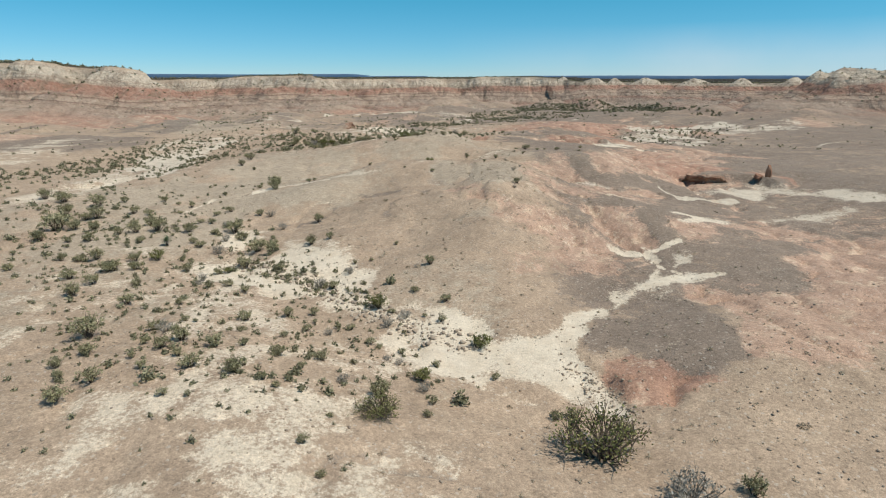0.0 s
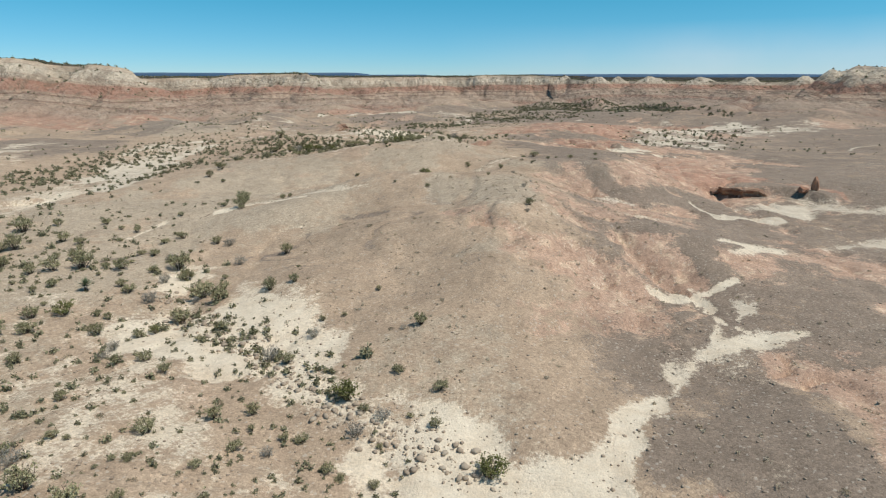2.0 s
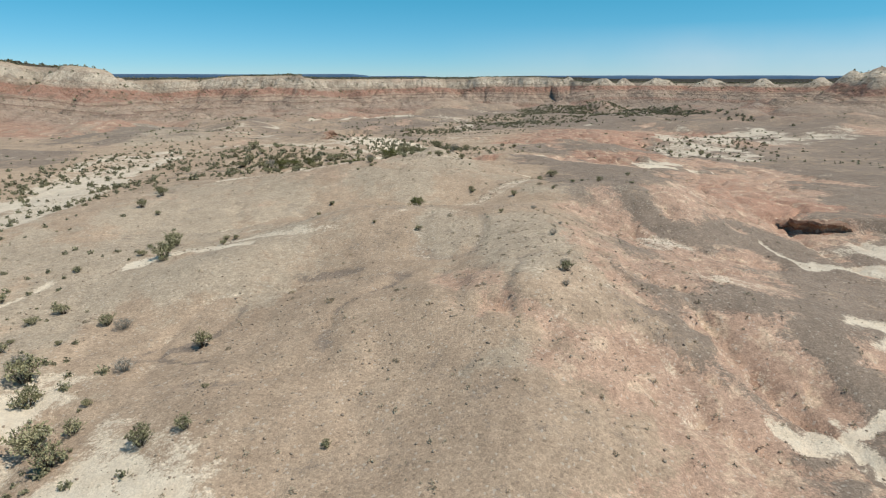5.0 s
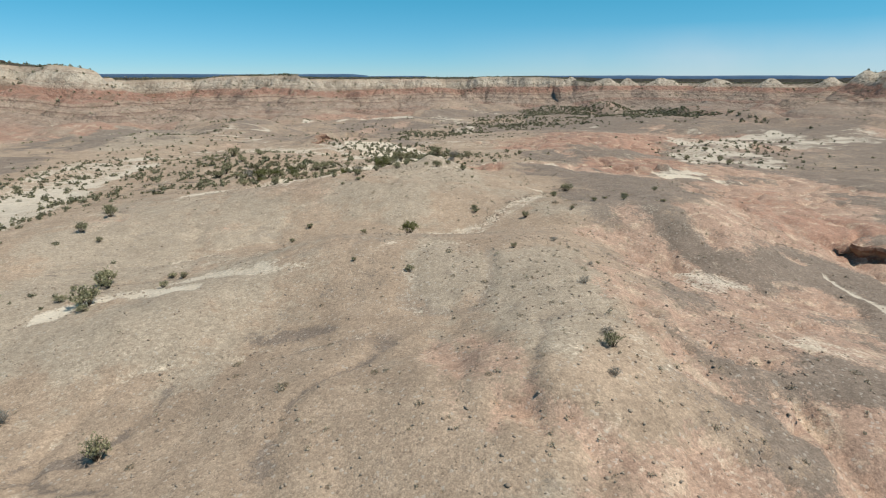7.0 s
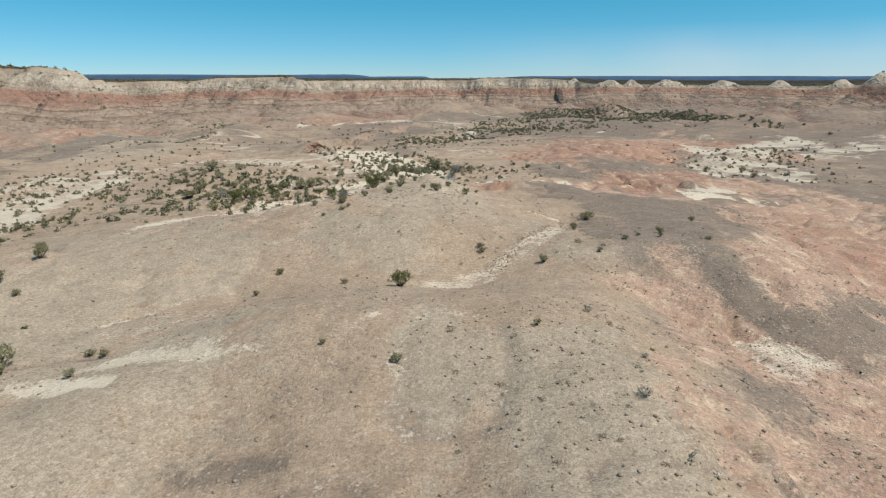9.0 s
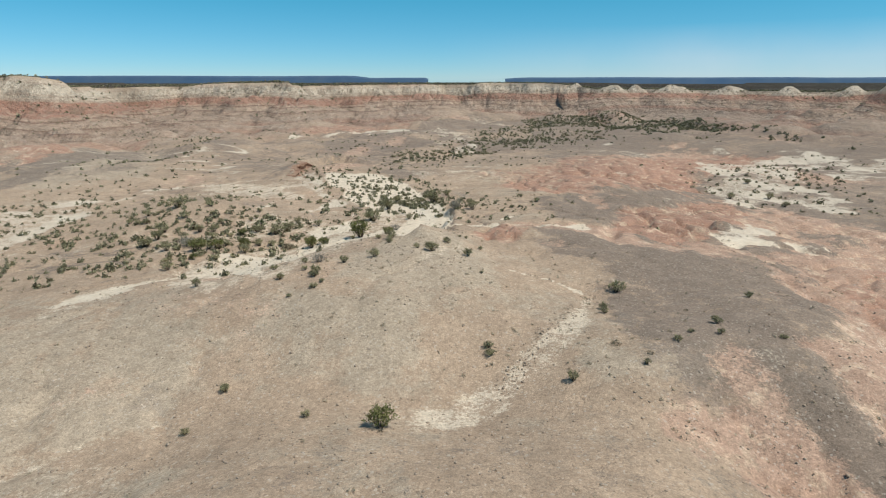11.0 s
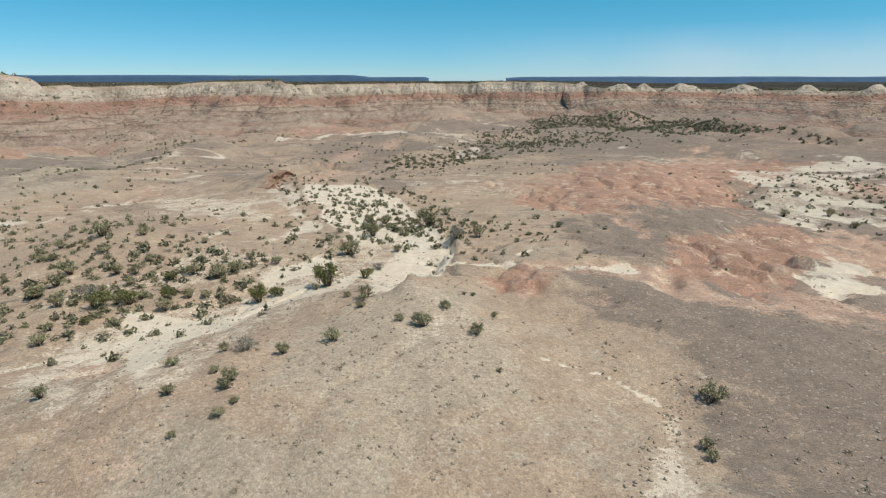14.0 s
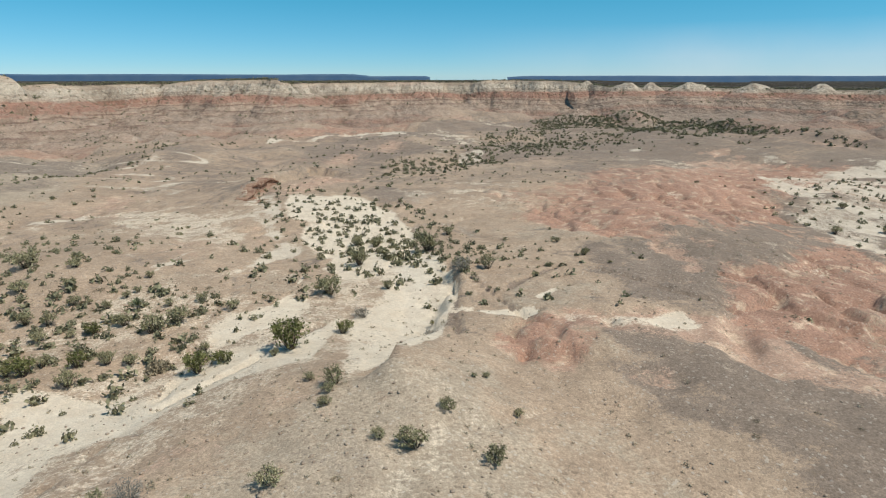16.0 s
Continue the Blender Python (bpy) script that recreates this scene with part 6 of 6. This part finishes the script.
thicket(131, 1.0, 2.0, 5.1, (-28.7, 179.4), (-15.9, 173.4), (-4.4, 166.2), (1.6, 153.5))
thicket(68, 1.0, 1.7, 4.1, (-15.7, 155.1), (-8.8, 149.0), (-2.8, 140.2))
thicket(640, 1.5, 2.3, 8.4, (-11.6, 217.9), (3.5, 239.0), (15.5, 253.8), (44.6, 288.9), (67.5, 298.1))
thicket(1500, 2.0, 5.1, 12.0, (78.9, 354.0), (111.8, 371.4), (119.0, 327.5))
thicket(650, 1.8, 1.9, 12.0, (47.7, 392.6), (96.1, 394.4))
thicket(275, 1.6, 2.3, 11.0, (14.4, 291.1), (61.9, 373.9))
thicket(525, 1.0, 5.2, 8.0, (-65.5, 90.2), (-61.3, 99.5), (-58.2, 112.9), (-53.2, 125.8))
thicket(87, 0.8, 4.1, 9.7, (-84.7, 131.1), (-65.9, 132.5), (-37.0, 123.3))
thicket(45, 0.9, 1.1, 7.2, (-42.2, 80.0), (-40.1, 96.3), (-42.5, 110.9))
thicket(150, 1.0, 1.7, 6.1, (-49.3, 128.8), (-34.4, 122.1), (-21.7, 119.1), (-14.4, 120.0))
thicket(50, 0.8, 2.7, 7.3, (-65.4, 129.1), (-60.9, 132.5))
thicket(50, 1.0, 0.7, 5.6, (-47.0, 107.5), (-45.0, 113.7), (-42.7, 114.7))
thicket(187, 1.0, 1.2, 7.9, (-21.2, 166.5), (-8.5, 156.7), (4.0, 136.0))
thicket(112, 1.0, 3.3, 6.0, (48.5, 165.5), (65.7, 178.0), (86.7, 190.9))
thicket(37, 0.8, 1.3, 3.9, (3.5, 146.8), (8.1, 139.3), (13.1, 140.8))
thicket(75, 0.8, 1.8, 3.9, (-41.9, 133.7), (-30.5, 128.8), (-22.9, 131.9))
thicket(50, 0.9, 0.7, 7.7, (-68.9, 181.2), (-71.3, 206.5), (-65.7, 215.9))
thicket(175, 1.0, 1.6, 10.4, (-114.2, 274.6), (-67.9, 226.9), (-66.9, 272.7), (-52.9, 308.5))
thicket(87, 1.0, 1.3, 12.0, (63.8, 176.0), (94.1, 210.0), (113.7, 209.0))
thicket(162, 0.6, 3.7, 4.2, (-38.0, 53.0), (-30.1, 53.6), (-22.1, 53.4))
thicket(87, 0.6, 2.5, 2.8, (-24.4, 37.2), (-18.9, 37.8), (-14.3, 35.6))
thicket(62, 0.6, 1.5, 2.2, (-20.3, 28.4), (-11.9, 25.0), (-5.5, 24.8))
thicket(50, 0.6, 0.5, 2.7, (-16.0, 45.4), (-9.6, 40.2), (-4.7, 36.6))
thicket(75, 1.0, 3.7, 8.9, (-38.5, 246.7), (-25.2, 261.4), (-11.0, 269.9))
thicket(45, 0.8, 2.6, 7.2, (-54.3, 95.4), (-61.4, 111.1), (-65.6, 126.7))
thicket(150, 0.4, 3.3, 2.2, (-20.3, 28.4), (-11.9, 25.0), (-5.5, 24.8))
thicket(120, 0.4, 3.5, 3.2, (-30.2, 42.9), (-20.3, 39.0), (-12.7, 35.7))
thicket(110, 0.4, 1.9, 2.2, (-10.8, 36.2), (-5.0, 30.8), (0.5, 27.3))
thicket(80, 0.5, 0.8, 2.8, (-16.4, 46.7), (-9.6, 40.2), (-4.7, 36.6))
thicket(80, 0.5, 3.1, 2.9, (-27.6, 127.7), (-18.0, 126.3), (-10.8, 126.1))
thicket(140, 0.7, 4.0, 4.9, (-45.9, 60.8), (-34.7, 56.7), (-25.6, 58.2))
thicket(90, 0.7, 3.1, 6.6, (-57.9, 77.0), (-48.9, 76.7), (-38.7, 75.7))
thicket(60, 0.7, 1.4, 3.4, (-21.4, 54.6), (-15.2, 46.7), (-8.6, 39.2))

thicket(90, 1.3, 5.0, 2.2, (-44.0, 128.0), (-28.0, 124.0), (-14.0, 124.0))
thicket(70, 1.2, 4.0, 2.6, (-34.0, 112.0), (-24.0, 118.0), (-14.0, 131.0))
thicket(60, 1.3, 3.0, 3.0, (-12.0, 134.0), (-4.0, 146.0), (2.0, 138.0))
thicket(40, 1.3, 4.0, 3.5, (60.0, 160.0), (74.0, 176.0), (92.0, 196.0))


def scatter_rows():
    rng = np.random.default_rng(11)
    rows = []
    for count, size, half, stretch, line in THICKETS:
        runs = [math.dist(p, q) for p, q in zip(line[:-1], line[1:])]
        for n in range(count):
            k = rng.choice(len(runs), p=np.array(runs) / sum(runs))
            u = rng.random()
            x = line[k][0] + u * (line[k + 1][0] - line[k][0]) + rng.normal() * 0.6 * half
            y = line[k][1] + u * (line[k + 1][1] - line[k][1]) + rng.normal() * 0.6 * half * stretch
            rows.append((x, y, size * (0.45 + 0.75 * rng.random() ** 1.5)))
    return rows


def clumps(name, rows, leaves, flat, material, label, category, seed, leaf=0.13):
    """Many bushes in one mesh: each a ragged dome of small leaves."""
    rng = np.random.default_rng(seed)
    rows = np.array(rows)
    z = ground_height(rows[:, 0], rows[:, 1])
    count = len(rows)
    way = rng.normal(size=(count, leaves, 3))
    way /= np.linalg.norm(way, axis=2, keepdims=True)
    way[..., 2] = np.abs(way[..., 2])
    lobe = 0.7 + 0.3 * np.sin(3 * np.arctan2(way[..., 1], way[..., 0]) + rng.random((count, 1)) * 6)
    far = (0.25 + 0.28 * rng.random((count, leaves))) * lobe
    at = way * far[..., None] * (1, 1, flat * 1.7)
    u = rng.normal(size=(count, leaves, 3))
    u /= np.linalg.norm(u, axis=2, keepdims=True)
    v = np.cross(u, rng.normal(size=(count, leaves, 3)))
    v /= np.linalg.norm(v, axis=2, keepdims=True)
    s = leaf * (0.6 + 0.8 * rng.random((count, leaves, 1)))
    quad = np.stack([at - u * s, at + v * s * 0.6, at + u * s, at - v * s * 0.6], 2) * rows[:, None, None, 2:3] 
    quad = quad + np.stack([rows[:, 0], rows[:, 1], z], -1)[:, None, None, :]
    me = bpy.data.meshes.new(name)
    total = count * leaves
    me.vertices.add(4 * total)
    me.vertices.foreach_set("co", quad.astype(np.float32).ravel())
    me.loops.add(4 * total)
    me.polygons.add(total)
    me.loops.foreach_set("vertex_index", np.arange(4 * total, dtype=np.int32))
    me.polygons.foreach_set("loop_start", np.arange(0, 4 * total, 4, dtype=np.int32))
    me.update(calc_edges=True)
    me.materials.append(material)
    return tagged(new(name, me), label, category, kind="stuff")


clumps("wash_scrub", WASH_FIELD + WEST_FIELD[len(WEST_NEAR) :], 150, 0.75, LEAF_FAR, "loose olive-green bushes spread over the pale wash flats", "scrub", 43, 0.085)
clumps("far_scrub", scatter_rows(), 44, 0.75, LEAF_FAR, "scattered dark green scrub along the washes of the valley", "scrub", 12)


def valley_rows(count, seed):
    rng = np.random.default_rng(seed)
    x, y = rng.uniform(-230, 260, 4 * count), rng.uniform(125, 430, 4 * count)
    d, _ = mesa_distance(x, y)
    gate = value_noise(x, y, 30, 165) + 0.5 * value_noise(x, y, 11, 166)
    _, masks, *_ = land(x, y)
    bare = np.maximum(masks["red"], masks["salmon"]) + smooth(0.6, 0.8, masks["dark"])
    keep = np.where((d < -22) & (rng.random(4 * count) < (0.10 + 0.6 * (gate > 0.1)) * np.clip(1 - 1.6 * bare, 0.02, 1)))[0][:count]
    return [(x[k], y[k], 0.35 + 0.75 * rng.random() ** 2) for k in keep]


clumps("valley_scrub", valley_rows(4600, 18), 12, 0.7, LEAF_FAR, "small scattered scrub over the far valley floor", "scrub", 19, 0.2)


def rim_rows():
    rng = np.random.default_rng(13)
    x = rng.uniform(-330, 330, 60000)
    y = rng.uniform(180, 640, 60000)
    d, _ = mesa_distance(x, y)
    top = (d > 1) & (d < 26) & ((eastern(x, y) < 0.1) | (cone_height(x, y) > 3.5))
    face = (d > -34) & (d <= 1) & (rng.random(60000) < np.where(d > -14, 0.20, 0.06))
    keep = np.where(top | face)[0][:12000]
    return [(x[k], y[k], 0.8 + 1.3 * rng.random() if d[k] > 1 else 0.9 + 1.0 * rng.random()) for k in keep]


clumps("mesa_scrub", rim_rows(), 14, 0.7, LEAF_FAR, "dark scrub on the tops and slopes of the mesas", "scrub", 14, 0.2)


def tuft_rows(count, seed):
    rng = np.random.default_rng(seed)
    x, y = rng.uniform(-48, 60, 3 * count), rng.uniform(12, 175, 3 * count)
    quiet = value_noise(x, y, 14, 160) + 0.6 * value_noise(x, y, 5, 161)
    keep = np.where(rng.random(3 * count) < 0.06 + 0.6 * (quiet > 0.15))[0][:count]
    return [(x[k], y[k], 0.15 + 0.33 * rng.random() ** 2.0) for k in keep]


clumps("dry_tufts", tuft_rows(5000, 15), 30, 0.60, DRY_TUFT, "tiny dry brown tufts dotted over the gravel", "dry grass", 16, 0.095)


def strewn(count, seed):
    """Places for loose stones over the gravel, with their sizes."""
    rng = np.random.default_rng(seed)
    x, y = rng.uniform(-30, 34, 4 * count), rng.uniform(12, 135, 4 * count)
    rocky = value_noise(x, y, 9, 170) + 0.7 * value_noise(x, y, 3, 171)
    keep = np.where(rng.random(4 * count) < 0.10 + 0.5 * (rocky > 0.2))[0][:count]
    return x[keep], y[keep], 0.03 + 0.075 * rng.random(len(keep)) ** 3.5


def rubble(line, half, count, largest, seed):
    """Places for stones along a channel."""
    rng = np.random.default_rng(seed)
    k = rng.integers(len(line) - 1, size=count)
    u = rng.random(count)
    corners = np.array(line)
    at = corners[k] + u[:, None] * (corners[k + 1] - corners[k]) + half * rng.normal(size=(count, 2)) * 0.6
    return at[:, 0], at[:, 1], 0.04 + (largest - 0.04) * rng.random(count) ** 3


def stones(name, places, label, seed):
    """Loose stones: squashed, turned and chipped lumps in one mesh."""
    rng = np.random.default_rng(seed)
    x, y, size = places
    z = ground_height(x, y)
    phi = (1 + 5**0.5) / 2
    ico = np.array([(-1, phi, 0), (1, phi, 0), (-1, -phi, 0), (1, -phi, 0), (0, -1, phi), (0, 1, phi), (0, -1, -phi), (0, 1, -phi), (phi, 0, -1), (phi, 0, 1), (-phi, 0, -1), (-phi, 0, 1)]) / 1.9
    tri = np.array([(0, 11, 5), (0, 5, 1), (0, 1, 7), (0, 7, 10), (0, 10, 11), (1, 5, 9), (5, 11, 4), (11, 10, 2), (10, 7, 6), (7, 1, 8), (3, 9, 4), (3, 4, 2), (3, 2, 6), (3, 6, 8), (3, 8, 9), (4, 9, 5), (2, 4, 11), (6, 2, 10), (8, 6, 7), (9, 8, 1)])
    turn = rng.random(len(x)) * 6.28
    shape = ico[None] * (1 + 0.35 * rng.normal(size=(len(x), 12, 1)) * 0.5) * np.stack([np.ones(len(x)), 0.6 + 0.4 * rng.random(len(x)), 0.4 + 0.3 * rng.random(len(x))], -1)[:, None]
    c, s = np.cos(turn)[:, None], np.sin(turn)[:, None]
    shape = np.stack([shape[..., 0] * c - shape[..., 1] * s, shape[..., 0] * s + shape[..., 1] * c, shape[..., 2]], -1) * size[:, None, None]
    co = shape + np.stack([x, y, z + 0.2 * size], -1)[:, None]
    faces = (tri[None] + 12 * np.arange(len(x))[:, None, None]).reshape(-1, 3)
    me = bpy.data.meshes.new(name)
    me.vertices.add(12 * len(x))
    me.vertices.foreach_set("co", co.astype(np.float32).ravel())
    me.loops.add(3 * len(faces))
    me.polygons.add(len(faces))
    me.loops.foreach_set("vertex_index", faces.astype(np.int32).ravel())
    me.polygons.foreach_set("loop_start", np.arange(0, 3 * len(faces), 3, dtype=np.int32))
    me.update(calc_edges=True)
    me.materials.append(STONE)
    return tagged(new(name, me), label, "stones", kind="stuff")


stones("loose_stones", strewn(14000, 17), "loose pale and brown stones strewn over the gravel", 17)
stones("channel_rubble", rubble([(2.4, 30.9), (-1.4, 32.8), (-5.0, 35.4), (-8.5, 39.0), (-13.0, 43.6), (-16.9, 46.3), (-19.0, 49.4)], 1.1, 900, 0.22, 31), "broken yellow-brown rubble along a dry channel", 32)
stones("channel_rubble", rubble([(6.9, 29.5), (7.8, 27.8), (8.6, 26.1), (9.1, 23.3)], 0.8, 250, 0.12, 33), "small stones at the sandy channel's edge", 34)
stones("channel_rubble", rubble([(4.2, 88.7), (5.5, 90.9), (7.6, 94.0), (10.0, 97.6), (12.2, 101.7), (14.3, 105.1)], 0.7, 300, 0.12, 35), "small pale stones in a shallow sandy rill", 36)


def boulder(name, x, y, size, seed, material, tags):
    """A weathered rock standing in the ground."""
    bm = bmesh.new()
    bmesh.ops.create_icosphere(bm, subdivisions=3, radius=0.5)
    for v in bm.verts:
        p = v.co * 3 + Vector((seed * 3.1, seed * 1.7, 0))
        v.co *= 1 + 0.45 * noise.noise(p * 0.8) + 0.26 * noise.noise(p * 1.9)
        v.co.z = round(v.co.z * 7) / 7 * 0.5 + v.co.z * 0.5
    bmesh.ops.scale(bm, vec=size, verts=bm.verts)
    me = bpy.data.meshes.new(name)
    bm.to_mesh(me)
    bm.free()
    me.materials.append(material)
    ob = tagged(new(name, me), **tags)
    ob.matrix_basis = pose(x, y, float(ground_height(x, y)[0]) + 0.22 * size[2], 0, 0, 40 * seed)
    return ob


def cut_bank(name, line, lip, tags, seed):
    """An undercut clay wall along a line with the higher ground on its left: lip, hollow and foot follow the ground."""
    rng = np.random.default_rng(seed)
    stations = []
    for p, q in zip(line[:-1], line[1:]):
        run = math.dist(p, q)
        for k in range(max(2, int(run / 0.28))):
            u = k / max(2, int(run / 0.28))
            side = (-(q[1] - p[1]) / run, (q[0] - p[0]) / run)
            stations.append((p[0] + u * (q[0] - p[0]), p[1] + u * (q[1] - p[1]), *side))
    reach = np.linspace(-2.8, 2.8, 29)
    bm = bmesh.new()
    rows = []
    total = len(stations)
    for n, (x, y, sx, sy) in enumerate(stations):
        z = ground_height(x + reach * sx, y + reach * sy)
        low, high = float(z[2:8].min()), float(z[20:27].max())
        over = np.where(z > 0.5 * (low + high))[0]
        edge = float(reach[over[0]]) if len(over) else 0.0
        rise = max(high - low, 0.1)
        end = min(1.0, 5.0 * n / total, 5.0 * (total - 1 - n) / total)
        wob = 0.5 * float(value_noise(x, y, 1.6, 300 + seed)) + 0.22 * float(value_noise(x, y, 0.6, 301 + seed))
        jut = (lip[0] + (lip[1] - lip[0]) * n / total) * end * (1 + wob)
        back = float(np.interp(edge + 1.0, reach, z))
        profile = [
            (edge + 1.3, float(np.interp(edge + 1.3, reach, z)) - 0.10), (edge + 0.9, back + 0.03), (edge - 0.55 - 0.6 * jut, low + rise * (0.30 + 0.66 * end)),
            (edge - 0.62 - 0.75 * jut, low + rise * (0.2 + 0.58 * end)), (edge - 0.50 - 0.4 * jut, low + rise * (0.2 + 0.42 * end)), (edge - 0.45 + 0.25 * jut, low + rise * 0.40 * end),
            (edge - 0.50 + 0.2 * jut, low + rise * 0.18 * end), (edge - 0.75 - 0.3 * jut, low + 0.05), (edge - 1.3 - 0.5 * jut, low - 0.20),
        ]
        rows.append([bm.verts.new((x + s * sx + 0.05 * rng.normal(), y + s * sy + 0.05 * rng.normal(), h + 0.03 * rng.normal())) for s, h in profile])
    for a, b in zip(rows[:-1], rows[1:]):
        for j in range(len(a) - 1):
            bm.faces.new((a[j], b[j], b[j + 1], a[j + 1]))
    me = bpy.data.meshes.new(name)
    bm.to_mesh(me)
    bm.free()
    me.materials.append(CLAY_FACE)
    return tagged(new(name, me), **tags)


cut_bank("clay_bank", [(37.6, 90.6), (38.6, 89.6), (40.1, 87.6), (41.4, 87.0), (43.1, 86.9)], (0.75, 0.10), dict(label="undercut red-brown clay bank with a dark hollow along the wash", category="clay bank", group="clay banks"), 1)
cut_bank("clay_bank", [(-27.6, 170.0), (-29.7, 182.2), (-30.1, 194.0)], (0.12, 0.25), dict(label="dark red cut bank below bushes at the wash's head", category="clay bank", group="clay banks"), 4)
ROCK = dict(label="weathered red-brown clay pillar standing at the cut bank", category="rock", group="bank rocks")
for k, (bx, by, sx, sz) in enumerate([(48.0, 84.7, 1.0, 2.3), (46.7, 85.0, 1.3, 0.8)]):
    boulder("clay_pillar", bx, by, (sx, sx * 0.8, sz), k + 1, CLAY, ROCK)
